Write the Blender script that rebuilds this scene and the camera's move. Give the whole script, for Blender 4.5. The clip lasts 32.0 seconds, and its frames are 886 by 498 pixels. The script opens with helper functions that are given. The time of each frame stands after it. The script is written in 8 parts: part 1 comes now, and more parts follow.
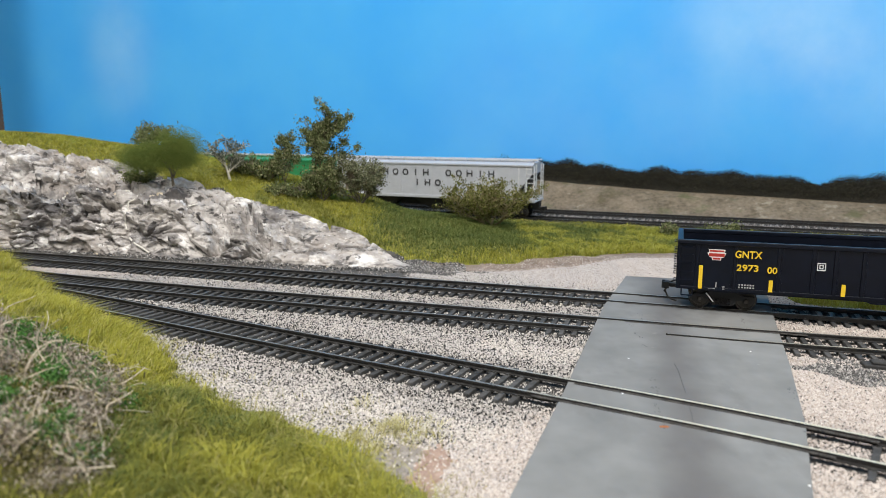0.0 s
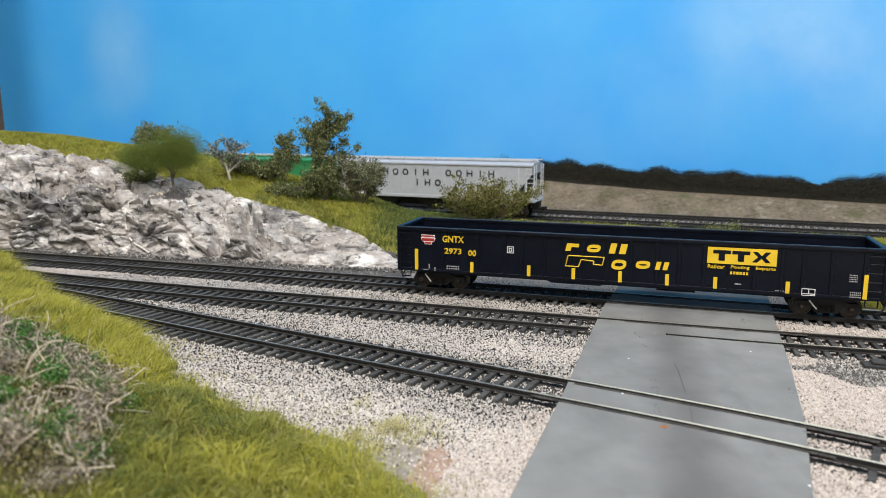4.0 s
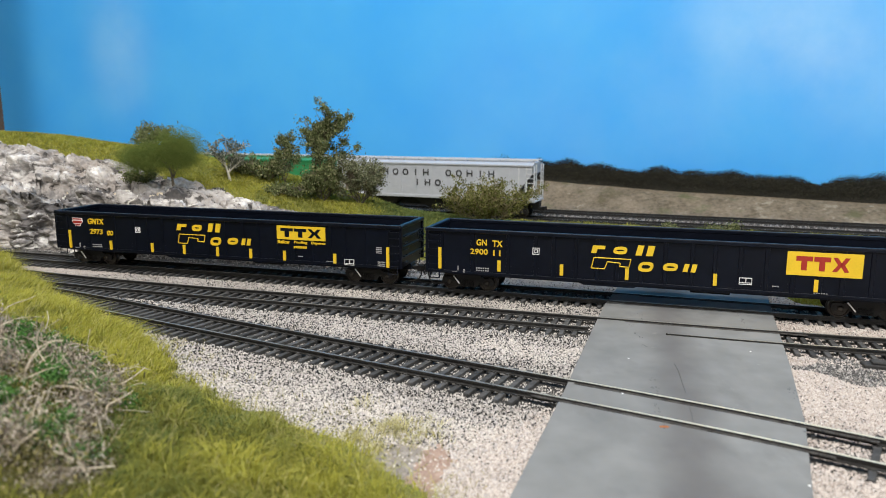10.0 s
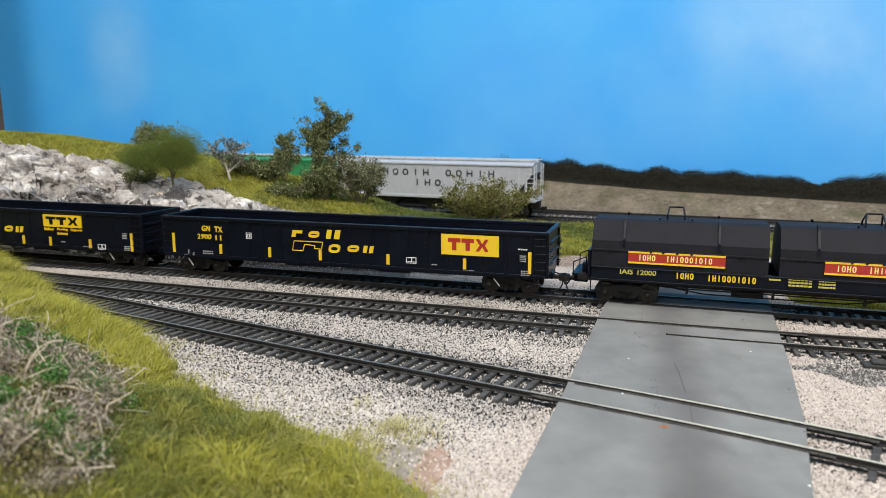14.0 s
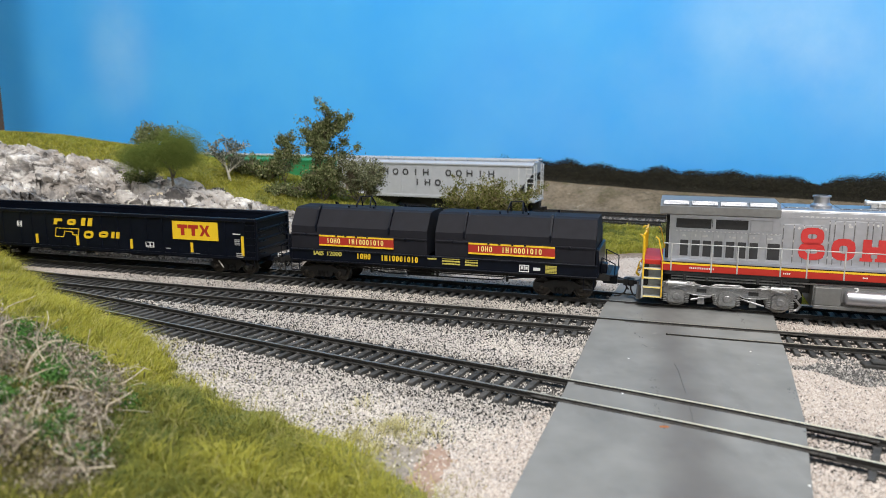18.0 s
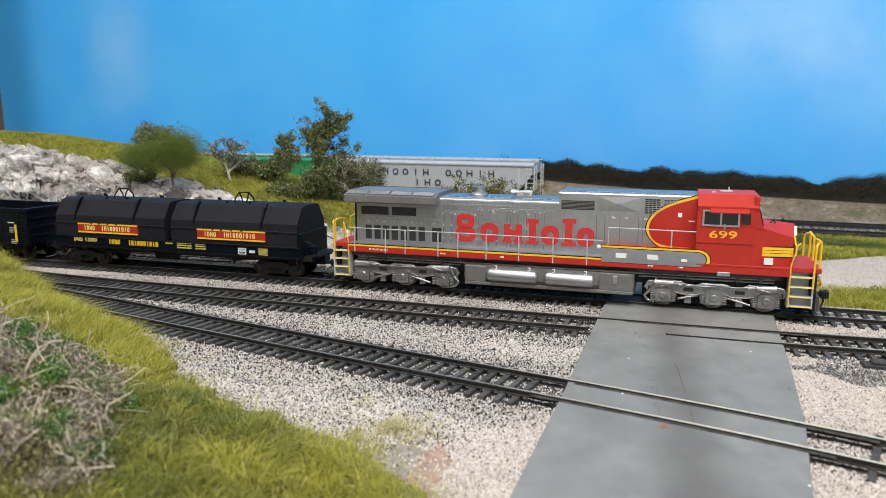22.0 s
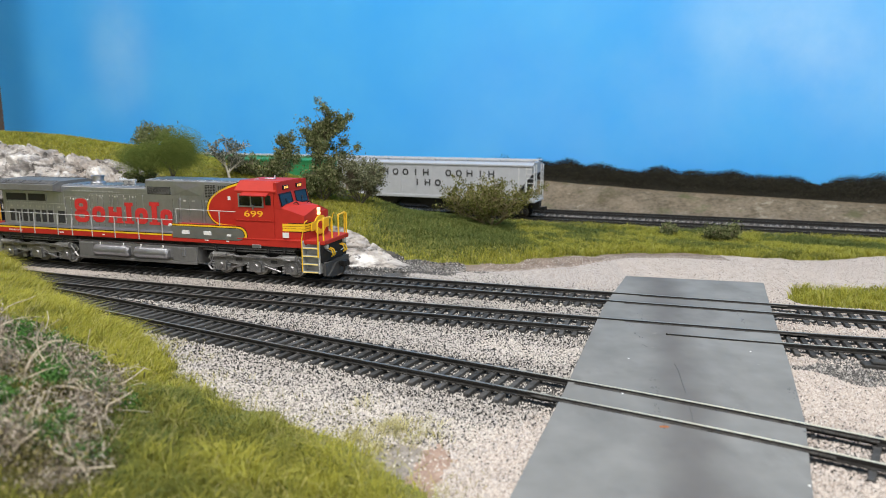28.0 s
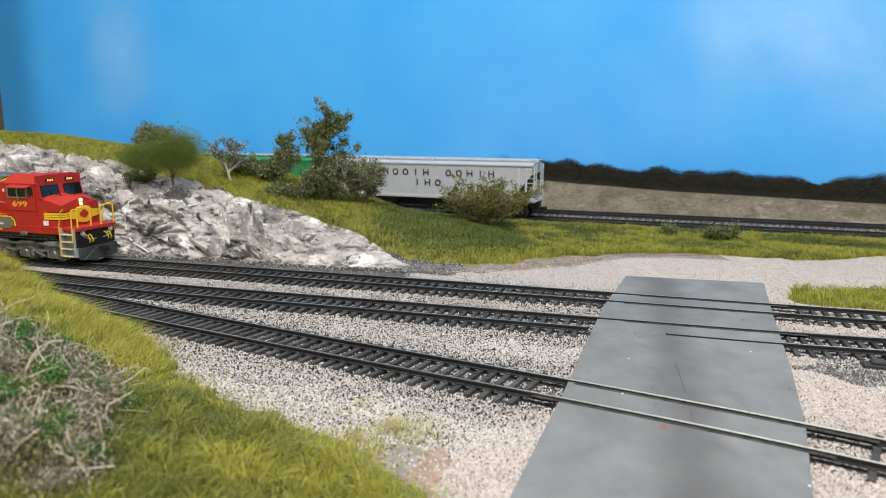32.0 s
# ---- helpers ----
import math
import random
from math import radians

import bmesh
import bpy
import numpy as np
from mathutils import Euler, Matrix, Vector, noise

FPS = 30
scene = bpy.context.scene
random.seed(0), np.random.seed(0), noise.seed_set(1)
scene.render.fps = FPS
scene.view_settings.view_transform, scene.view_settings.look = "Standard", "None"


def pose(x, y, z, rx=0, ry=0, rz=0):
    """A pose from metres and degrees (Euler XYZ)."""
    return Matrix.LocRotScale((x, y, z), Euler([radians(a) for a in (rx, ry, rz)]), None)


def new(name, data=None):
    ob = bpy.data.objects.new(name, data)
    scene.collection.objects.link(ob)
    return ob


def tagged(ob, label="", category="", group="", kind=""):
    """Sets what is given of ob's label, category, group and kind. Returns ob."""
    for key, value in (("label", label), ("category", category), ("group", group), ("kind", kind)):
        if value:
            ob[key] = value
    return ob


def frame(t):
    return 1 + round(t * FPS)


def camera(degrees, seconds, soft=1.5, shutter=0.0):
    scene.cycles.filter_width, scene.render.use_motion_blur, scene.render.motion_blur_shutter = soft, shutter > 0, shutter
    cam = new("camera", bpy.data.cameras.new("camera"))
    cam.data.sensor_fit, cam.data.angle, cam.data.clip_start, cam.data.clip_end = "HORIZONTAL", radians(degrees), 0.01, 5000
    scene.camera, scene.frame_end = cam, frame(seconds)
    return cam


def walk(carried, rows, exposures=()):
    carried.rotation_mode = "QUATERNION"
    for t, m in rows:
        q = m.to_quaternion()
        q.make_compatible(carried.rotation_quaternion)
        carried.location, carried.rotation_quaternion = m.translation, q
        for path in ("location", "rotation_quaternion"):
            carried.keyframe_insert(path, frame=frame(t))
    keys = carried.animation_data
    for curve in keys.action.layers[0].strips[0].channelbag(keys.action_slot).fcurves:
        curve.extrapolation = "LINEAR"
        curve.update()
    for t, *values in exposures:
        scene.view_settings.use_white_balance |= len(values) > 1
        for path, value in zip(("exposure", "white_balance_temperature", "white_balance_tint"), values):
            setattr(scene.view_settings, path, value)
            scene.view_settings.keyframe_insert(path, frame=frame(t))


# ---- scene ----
import collections

# Camera: stands still on a small stand, 91 mm above the rails of a model railway layout in 1:87.
cam = camera(62.41, 32.0, soft=0.5)
EYE = Matrix.Translation((0, 0, 0.09087)) @ pose(0, 0, 0, 90 - 10.335, 0, 0) @ pose(0, 0, 0, 0, 0, -0.098)
walk(cam, [(0, EYE), (32, EYE)])
cam.data.dof.use_dof = True
cam.data.dof.focus_distance = 0.36
cam.data.dof.aperture_fstop = 22.0

# ---------------------------------------------------------------- light
world = bpy.data.worlds.new("room_air")
scene.world = world
world.use_nodes = True
world.node_tree.nodes["Background"].inputs[0].default_value = (0.75, 0.85, 1.0, 1)
world.node_tree.nodes["Background"].inputs[1].default_value = 0.12
scene.view_settings.exposure = 0.0

MM = 0.001


def unseen_lamp(x, y, z, length, turn, watts):
    data = bpy.data.lights.new("lamp_light", "AREA")
    data.shape, data.size, data.size_y, data.energy = "RECTANGLE", length, 0.12, watts
    data.color = (1.0, 0.97, 0.93)
    ob = new("lamp_light", data)
    ob.matrix_basis = pose(x, y, z, 0, 0, turn)
    return ob


unseen_lamp(0.08, -0.34, 1.30, 1.4, -17, 26.5)
# added fill lamp for the near sides and the shade under the train
unseen_lamp(-0.10, -1.15, 1.30, 1.4, 0, 20.0)
unseen_lamp(-0.50, 0.55, 1.30, 1.4, -17, 7.0)

# ---------------------------------------------------------------- helpers


class Shape:
    """Collects faces, in millimetres."""

    def __init__(self):
        self.v, self.f = [], []

    def add(self, verts, faces):
        n = len(self.v)
        self.v.extend(verts)
        self.f.extend([tuple(i + n for i in f) for f in faces])
        return self

    def box(self, x0, x1, y0, y1, z0, z1, c=0.0):
        if c <= 0:
            v = [(x, y, z) for z in (z0, z1) for y in (y0, y1) for x in (x0, x1)]
            return self.add(v, [(0, 2, 3, 1), (4, 5, 7, 6), (0, 1, 5, 4), (2, 6, 7, 3), (0, 4, 6, 2), (1, 3, 7, 5)])
        c = min(c, (x1 - x0) * 0.45, (y1 - y0) * 0.45, (z1 - z0) * 0.45)
        lo, hi = (x0, y0, z0), (x1, y1, z1)
        idx, v = {}, []
        for s in [(a, b, d) for a in (0, 1) for b in (0, 1) for d in (0, 1)]:
            for ax in range(3):
                p = []
                for k in range(3):
                    e = hi[k] if s[k] else lo[k]
                    p.append(e if k == ax else (e - c if s[k] else e + c))
                idx[(s, ax)] = len(v)
                v.append(tuple(p))
        faces = []
        for ax in range(3):
            o = [k for k in range(3) if k != ax]
            for side in (0, 1):
                ring = []
                for a, b in ((0, 0), (1, 0), (1, 1), (0, 1)):
                    s = [0, 0, 0]
                    s[ax], s[o[0]], s[o[1]] = side, a, b
                    ring.append(idx[(tuple(s), ax)])
                faces.append(tuple(ring))
            for a in (0, 1):
                for b in (0, 1):
                    s0, s1 = [0, 0, 0], [0, 0, 0]
                    s0[o[0]] = s1[o[0]] = a
                    s0[o[1]] = s1[o[1]] = b
                    s1[ax] = 1
                    faces.append((idx[(tuple(s0), o[0])], idx[(tuple(s1), o[0])], idx[(tuple(s1), o[1])], idx[(tuple(s0), o[1])]))
        for s in [(a, b, d) for a in (0, 1) for b in (0, 1) for d in (0, 1)]:
            faces.append(tuple(idx[(s, ax)] for ax in range(3)))
        return self.add(v, faces)

    def prism(self, poly, axis, a, b):
        """Extrudes a polygon: axis x takes (y, z), y takes (x, z), z takes (x, y)."""
        def at(p, d):
            return {"x": (d, p[0], p[1]), "y": (p[0], d, p[1]), "z": (p[0], p[1], d)}[axis]
        n = len(poly)
        v = [at(p, a) for p in poly] + [at(p, b) for p in poly]
        f = [tuple(range(n)), tuple(range(2 * n - 1, n - 1, -1))]
        f += [(i, i + n, (i + 1) % n + n, (i + 1) % n) for i in range(n)]
        return self.add(v, f)

    def tube(self, p, q, r, n=8, r2=None, caps=True):
        p, q = Vector(p), Vector(q)
        r2 = r if r2 is None else r2
        d = (q - p).normalized()
        u = d.orthogonal().normalized()
        w = d.cross(u)
        v = []
        for c, rr in ((p, r), (q, r2)):
            v += [tuple(c + rr * (math.cos(2 * math.pi * i / n) * u + math.sin(2 * math.pi * i / n) * w)) for i in range(n)]
        f = [(i, (i + 1) % n, (i + 1) % n + n, i + n) for i in range(n)]
        if caps:
            f += [tuple(range(n - 1, -1, -1)), tuple(range(n, 2 * n))]
        return self.add(v, f)

    def wire(self, pts, r, n=5):
        for p, q in zip(pts, pts[1:]):
            self.tube(p, q, r, n)
        return self

    def lathe(self, profile, centre, axis="y", n=24):
        """Turns (radius, distance along the axis) round the axis."""
        v, f, k = [], [], len(profile)
        for i in range(n):
            a = 2 * math.pi * i / n
            for r, d in profile:
                p = {"y": (r * math.cos(a), d, r * math.sin(a)), "x": (d, r * math.cos(a), r * math.sin(a)), "z": (r * math.cos(a), r * math.sin(a), d)}[axis]
                v.append(tuple(p[j] + centre[j] for j in range(3)))
        for i in range(n):
            for j in range(k - 1):
                a, b = i * k + j, ((i + 1) % n) * k + j
                f.append((a, b, b + 1, a + 1))
        return self.add(v, f)

    def mesh(self, name, smooth=False):
        me = bpy.data.meshes.new(name)
        me.from_pydata([(x * MM, y * MM, z * MM) for x, y, z in self.v], [], self.f)
        bm = bmesh.new()
        bm.from_mesh(me)
        bmesh.ops.recalc_face_normals(bm, faces=bm.faces)
        bm.to_mesh(me)
        bm.free()
        if smooth:
            me.shade_smooth()
            me.set_sharp_from_angle(angle=radians(35))
        return me


def grid_mesh(name, verts, faces, smooth=True):
    """A large mesh from arrays, in millimetres."""
    me = bpy.data.meshes.new(name)
    verts = np.asarray(verts, dtype=np.float32) * MM
    faces = np.asarray(faces, dtype=np.int32)
    k = faces.shape[1]
    me.vertices.add(len(verts))
    me.vertices.foreach_set("co", verts.ravel())
    me.loops.add(faces.size)
    me.loops.foreach_set("vertex_index", faces.ravel())
    me.polygons.add(len(faces))
    me.polygons.foreach_set("loop_start", np.arange(0, faces.size, k, dtype=np.int32))
    me.update(calc_edges=True)
    me.validate()
    if smooth:
        me.shade_smooth()
    return me


def part(name, shape, material, parent=None, label="", smooth=False, at=None):
    """Links a shape as one mesh object under a thing or a part."""
    me = shape.mesh(name, smooth) if isinstance(shape, Shape) else shape
    if material is not None:
        me.materials.clear()
        me.materials.append(material)
    ob = new(name, me)
    if parent is not None:
        ob.parent = parent
    if at is not None:
        ob.matrix_basis = at
    if label:
        ob["label"] = label
    return ob


def thing(name, label, category, at=None, group="", kind=""):
    ob = new(name)
    ob.empty_display_size = 0.01
    if at is not None:
        ob.matrix_basis = at
    return tagged(ob, label, category, group, kind)


# ---------------------------------------------------------------- materials
def material(name, colour, rough=0.6, metal=0.0, spread=0.15, size=3.0, bump=0.0, bump_size=0.6, second=None, amount=0.5, per=False, spec=0.5):
    """Colour varied by two noises of real size (mm), with a fine relief."""
    m = bpy.data.materials.new(name)
    m.use_nodes = True
    nt = m.node_tree
    b = nt.nodes["Principled BSDF"]
    b.inputs["Roughness"].default_value, b.inputs["Metallic"].default_value = rough, metal
    b.inputs["Specular IOR Level"].default_value = spec
    co = nt.nodes.new("ShaderNodeTexCoord")
    n1, n2 = nt.nodes.new("ShaderNodeTexNoise"), nt.nodes.new("ShaderNodeTexNoise")
    for n, s in ((n1, size), (n2, size * 0.16)):
        n.inputs["Scale"].default_value = 1000.0 / s
        n.inputs["Detail"].default_value = 3
        nt.links.new(co.outputs["Object"], n.inputs["Vector"])
    mixn = nt.nodes.new("ShaderNodeMath")
    mixn.operation = "ADD"
    nt.links.new(n1.outputs[0], mixn.inputs[0])
    nt.links.new(n2.outputs[0], mixn.inputs[1])
    ramp = nt.nodes.new("ShaderNodeMapRange")
    ramp.inputs[1].default_value, ramp.inputs[2].default_value = 0.7, 1.3
    nt.links.new(mixn.outputs[0], ramp.inputs[0])
    mix = nt.nodes.new("ShaderNodeMix")
    mix.data_type = "RGBA"
    if second is None:
        lo = tuple(c * (1 - spread) for c in colour)
        hi = tuple(min(1, c * (1 + spread)) for c in colour)
    else:
        lo, hi = colour, second
    mix.inputs[6].default_value, mix.inputs[7].default_value = (*lo, 1), (*hi, 1)
    nt.links.new(ramp.outputs[0], mix.inputs[0])
    out = mix.outputs[2]
    if per:
        geo = nt.nodes.new("ShaderNodeNewGeometry" if per == "island" else "ShaderNodeObjectInfo")
        mr = nt.nodes.new("ShaderNodeMapRange")
        mr.inputs[3].default_value, mr.inputs[4].default_value = 1 - amount, 1 + amount
        nt.links.new(geo.outputs["Random Per Island" if per == "island" else "Random"], mr.inputs[0])
        mul = nt.nodes.new("ShaderNodeMix")
        mul.data_type, mul.blend_type = "RGBA", "MULTIPLY"
        mul.inputs[0].default_value = 1.0
        nt.links.new(out, mul.inputs[6])
        nt.links.new(mr.outputs[0], mul.inputs[7])
        out = mul.outputs[2]
    nt.links.new(out, b.inputs["Base Color"])
    r = nt.nodes.new("ShaderNodeMapRange")
    r.inputs[3].default_value, r.inputs[4].default_value = rough * 0.85, min(1, rough * 1.15)
    nt.links.new(n1.outputs[0], r.inputs[0])
    nt.links.new(r.outputs[0], b.inputs["Roughness"])
    if bump:
        n3 = nt.nodes.new("ShaderNodeTexNoise")
        n3.inputs["Scale"].default_value, n3.inputs["Detail"].default_value = 1000.0 / bump_size, 4
        nt.links.new(co.outputs["Object"], n3.inputs["Vector"])
        bp = nt.nodes.new("ShaderNodeBump")
        bp.inputs["Strength"].default_value, bp.inputs["Distance"].default_value = 1.0, bump * MM
        nt.links.new(n3.outputs[0], bp.inputs["Height"])
        nt.links.new(bp.outputs[0], b.inputs["Normal"])
    return m


def island_ramp(name, stops, rough=0.9, spec=0.3, through_light=0.0):
    """A colour picked for each piece of a joined mesh."""
    m = bpy.data.materials.new(name)
    m.use_nodes = True
    nt = m.node_tree
    b = nt.nodes["Principled BSDF"]
    b.inputs["Roughness"].default_value = rough
    b.inputs["Specular IOR Level"].default_value = spec
    geo = nt.nodes.new("ShaderNodeNewGeometry")
    ramp = nt.nodes.new("ShaderNodeValToRGB")
    el = ramp.color_ramp.elements
    while len(el) < len(stops):
        el.new(0.5)
    for e, (p, c) in zip(el, stops):
        e.position, e.color = p, (*c, 1)
    nt.links.new(geo.outputs["Random Per Island"], ramp.inputs[0])
    nt.links.new(ramp.outputs[0], b.inputs["Base Color"])
    if through_light:
        tr, mix = nt.nodes.new("ShaderNodeBsdfTranslucent"), nt.nodes.new("ShaderNodeMixShader")
        mix.inputs[0].default_value = through_light
        nt.links.new(ramp.outputs[0], tr.inputs[0])
        nt.links.new(b.outputs[0], mix.inputs[1])
        nt.links.new(tr.outputs[0], mix.inputs[2])
        nt.links.new(mix.outputs[0], nt.nodes["Material Output"].inputs[0])
    return m



def stain(m, rows):
    """Lays washes of their own shape over a material's colour: size, thresholds, colour, strength, stretch."""
    nt = m.node_tree
    b = nt.nodes["Principled BSDF"]
    last = b.inputs["Base Color"].links[0].from_socket
    co = nt.nodes.new("ShaderNodeTexCoord")
    for size, lo, hi, colour, amount, stretch in rows:
        n = nt.nodes.new("ShaderNodeTexNoise")
        n.inputs["Scale"].default_value, n.inputs["Detail"].default_value, n.inputs["Roughness"].default_value = 1000.0 / size, 5, 0.58
        mp = nt.nodes.new("ShaderNodeMapping")
        mp.inputs["Scale"].default_value = stretch
        nt.links.new(co.outputs["Object"], mp.inputs[0])
        nt.links.new(mp.outputs[0], n.inputs["Vector"])
        r = nt.nodes.new("ShaderNodeMapRange")
        r.inputs[1].default_value, r.inputs[2].default_value, r.inputs[4].default_value = lo, hi, amount
        nt.links.new(n.outputs[0], r.inputs[0])
        mix = nt.nodes.new("ShaderNodeMix")
        mix.data_type = "RGBA"
        mix.inputs[7].default_value = (*colour, 1)
        nt.links.new(r.outputs[0], mix.inputs[0])
        nt.links.new(last, mix.inputs[6])
        last = mix.outputs[2]
    nt.links.new(last, b.inputs["Base Color"])
    return m


def plate_material():
    """Grey painted crossing with soot smudges and faint streaks along the road."""
    m = material("grey_painted_crossing", (0.166, 0.171, 0.170), 0.75, size=90, second=(0.232, 0.237, 0.234), bump=0.015, bump_size=2.5, spec=0.04)
    return stain(m, ((62, 0.48, 0.74, (0.10, 0.097, 0.097), 0.32, (1.9, 0.6, 1)), (24, 0.58, 0.70, (0.12, 0.12, 0.122), 0.35, (1.4, 0.7, 1)), (8, 0.68, 0.76, (0.40, 0.40, 0.39), 0.4, (1, 1, 1))))


def traffic_band(m, x0, slope, half):
    """A sooty strip worn along the middle of the road."""
    nt = m.node_tree
    b = nt.nodes["Principled BSDF"]
    last = b.inputs["Base Color"].links[0].from_socket
    co, sep = nt.nodes.new("ShaderNodeTexCoord"), nt.nodes.new("ShaderNodeSeparateXYZ")
    nt.links.new(co.outputs["Object"], sep.inputs[0])
    n = nt.nodes.new("ShaderNodeTexNoise")
    n.inputs["Scale"].default_value, n.inputs["Detail"].default_value = 1000.0 / 45, 4
    nt.links.new(co.outputs["Object"], n.inputs["Vector"])

    def node(op, a, c):
        k = nt.nodes.new("ShaderNodeMath")
        k.operation = op
        for i, v in enumerate((a, c)):
            if isinstance(v, float):
                k.inputs[i].default_value = v
            else:
                nt.links.new(v, k.inputs[i])
        return k.outputs[0]

    off = node("SUBTRACT", node("SUBTRACT", sep.outputs[0], x0 * MM), node("MULTIPLY", sep.outputs[1], slope))
    off = node("ADD", off, node("MULTIPLY", node("SUBTRACT", n.outputs[0], 0.5), 26.0 * MM))
    far = node("DIVIDE", node("ABSOLUTE", off, 0.0), half * MM)
    r = nt.nodes.new("ShaderNodeMapRange")
    r.interpolation_type = "SMOOTHSTEP"
    r.inputs[1].default_value, r.inputs[2].default_value, r.inputs[3].default_value, r.inputs[4].default_value = 0.0, 1.0, 0.62, 0.0
    nt.links.new(far, r.inputs[0])
    mix = nt.nodes.new("ShaderNodeMix")
    mix.data_type = "RGBA"
    mix.inputs[7].default_value = (0.105, 0.10, 0.10, 1)
    nt.links.new(r.outputs[0], mix.inputs[0])
    nt.links.new(last, mix.inputs[6])
    nt.links.new(mix.outputs[2], b.inputs["Base Color"])
    return m


def cloud_and_light_paint(m, rows):
    """Soft pale haze and light painted on the board: centre along and up the board, half sizes (mm), strength."""
    nt = m.node_tree
    b = nt.nodes["Principled BSDF"]
    last = b.inputs["Base Color"].links[0].from_socket
    co = nt.nodes.new("ShaderNodeTexCoord")
    n = nt.nodes.new("ShaderNodeTexNoise")
    n.inputs["Scale"].default_value, n.inputs["Detail"].default_value, n.inputs["Roughness"].default_value = 1000.0 / 130, 6, 0.6
    nt.links.new(co.outputs["Object"], n.inputs["Vector"])
    for x, z, w, h, amount in rows:
        mp = nt.nodes.new("ShaderNodeMapping")
        mp.inputs["Location"].default_value = (-x / w, 0, -z / h)
        mp.inputs["Scale"].default_value = (1 / (w * MM), 0, 1 / (h * MM))
        nt.links.new(co.outputs["Object"], mp.inputs[0])
        ln = nt.nodes.new("ShaderNodeVectorMath")
        ln.operation = "LENGTH"
        nt.links.new(mp.outputs[0], ln.inputs[0])
        r = nt.nodes.new("ShaderNodeMapRange")
        r.interpolation_type = "SMOOTHERSTEP"
        r.inputs[1].default_value, r.inputs[2].default_value, r.inputs[3].default_value, r.inputs[4].default_value = 0.0, 1.0, amount, 0.0
        nt.links.new(ln.outputs["Value"], r.inputs[0])
        k = nt.nodes.new("ShaderNodeMapRange")
        k.inputs[1].default_value, k.inputs[2].default_value, k.inputs[3].default_value, k.inputs[4].default_value = 0.35, 0.65, 0.45, 1.3
        nt.links.new(n.outputs[0], k.inputs[0])
        mul = nt.nodes.new("ShaderNodeMath")
        mul.operation = "MULTIPLY"
        nt.links.new(r.outputs[0], mul.inputs[0])
        nt.links.new(k.outputs[0], mul.inputs[1])
        mix = nt.nodes.new("ShaderNodeMix")
        mix.data_type = "RGBA"
        mix.inputs[7].default_value = (0.62, 0.82, 0.98, 1)
        nt.links.new(mul.outputs[0], mix.inputs[0])
        nt.links.new(last, mix.inputs[6])
        last = mix.outputs[2]
    nt.links.new(last, b.inputs["Base Color"])
    return m


def darken_patches(m, rows):
    """Darkens patches of the plaster: centre and half sizes (mm), strength; broken up by noise."""
    nt = m.node_tree
    b = nt.nodes["Principled BSDF"]
    last = b.inputs["Base Color"].links[0].from_socket
    co = nt.nodes.new("ShaderNodeTexCoord")
    n = nt.nodes.new("ShaderNodeTexNoise")
    n.inputs["Scale"].default_value, n.inputs["Detail"].default_value, n.inputs["Roughness"].default_value = 1000.0 / 16, 5, 0.65
    nt.links.new(co.outputs["Object"], n.inputs["Vector"])
    k = nt.nodes.new("ShaderNodeMapRange")
    k.inputs[1].default_value, k.inputs[2].default_value = 0.40, 0.56
    nt.links.new(n.outputs[0], k.inputs[0])
    for x, y, z, rx, ry, rz, amount in rows:
        mp = nt.nodes.new("ShaderNodeMapping")
        mp.inputs["Location"].default_value = (-x / rx, -y / ry, -z / rz)
        mp.inputs["Scale"].default_value = (1000 / rx, 1000 / ry, 1000 / rz)
        nt.links.new(co.outputs["Object"], mp.inputs[0])
        ln = nt.nodes.new("ShaderNodeVectorMath")
        ln.operation = "LENGTH"
        nt.links.new(mp.outputs[0], ln.inputs[0])
        r = nt.nodes.new("ShaderNodeMapRange")
        r.interpolation_type = "SMOOTHSTEP"
        r.inputs[1].default_value, r.inputs[2].default_value, r.inputs[3].default_value, r.inputs[4].default_value = 0.2, 1.0, amount, 0.0
        nt.links.new(ln.outputs["Value"], r.inputs[0])
        mul = nt.nodes.new("ShaderNodeMath")
        mul.operation = "MULTIPLY"
        nt.links.new(r.outputs[0], mul.inputs[0])
        nt.links.new(k.outputs[0], mul.inputs[1])
        mix = nt.nodes.new("ShaderNodeMix")
        mix.data_type = "RGBA"
        mix.inputs[7].default_value = (0.045, 0.042, 0.042, 1)
        nt.links.new(mul.outputs[0], mix.inputs[0])
        nt.links.new(last, mix.inputs[6])
        last = mix.outputs[2]
    nt.links.new(last, b.inputs["Base Color"])
    return m


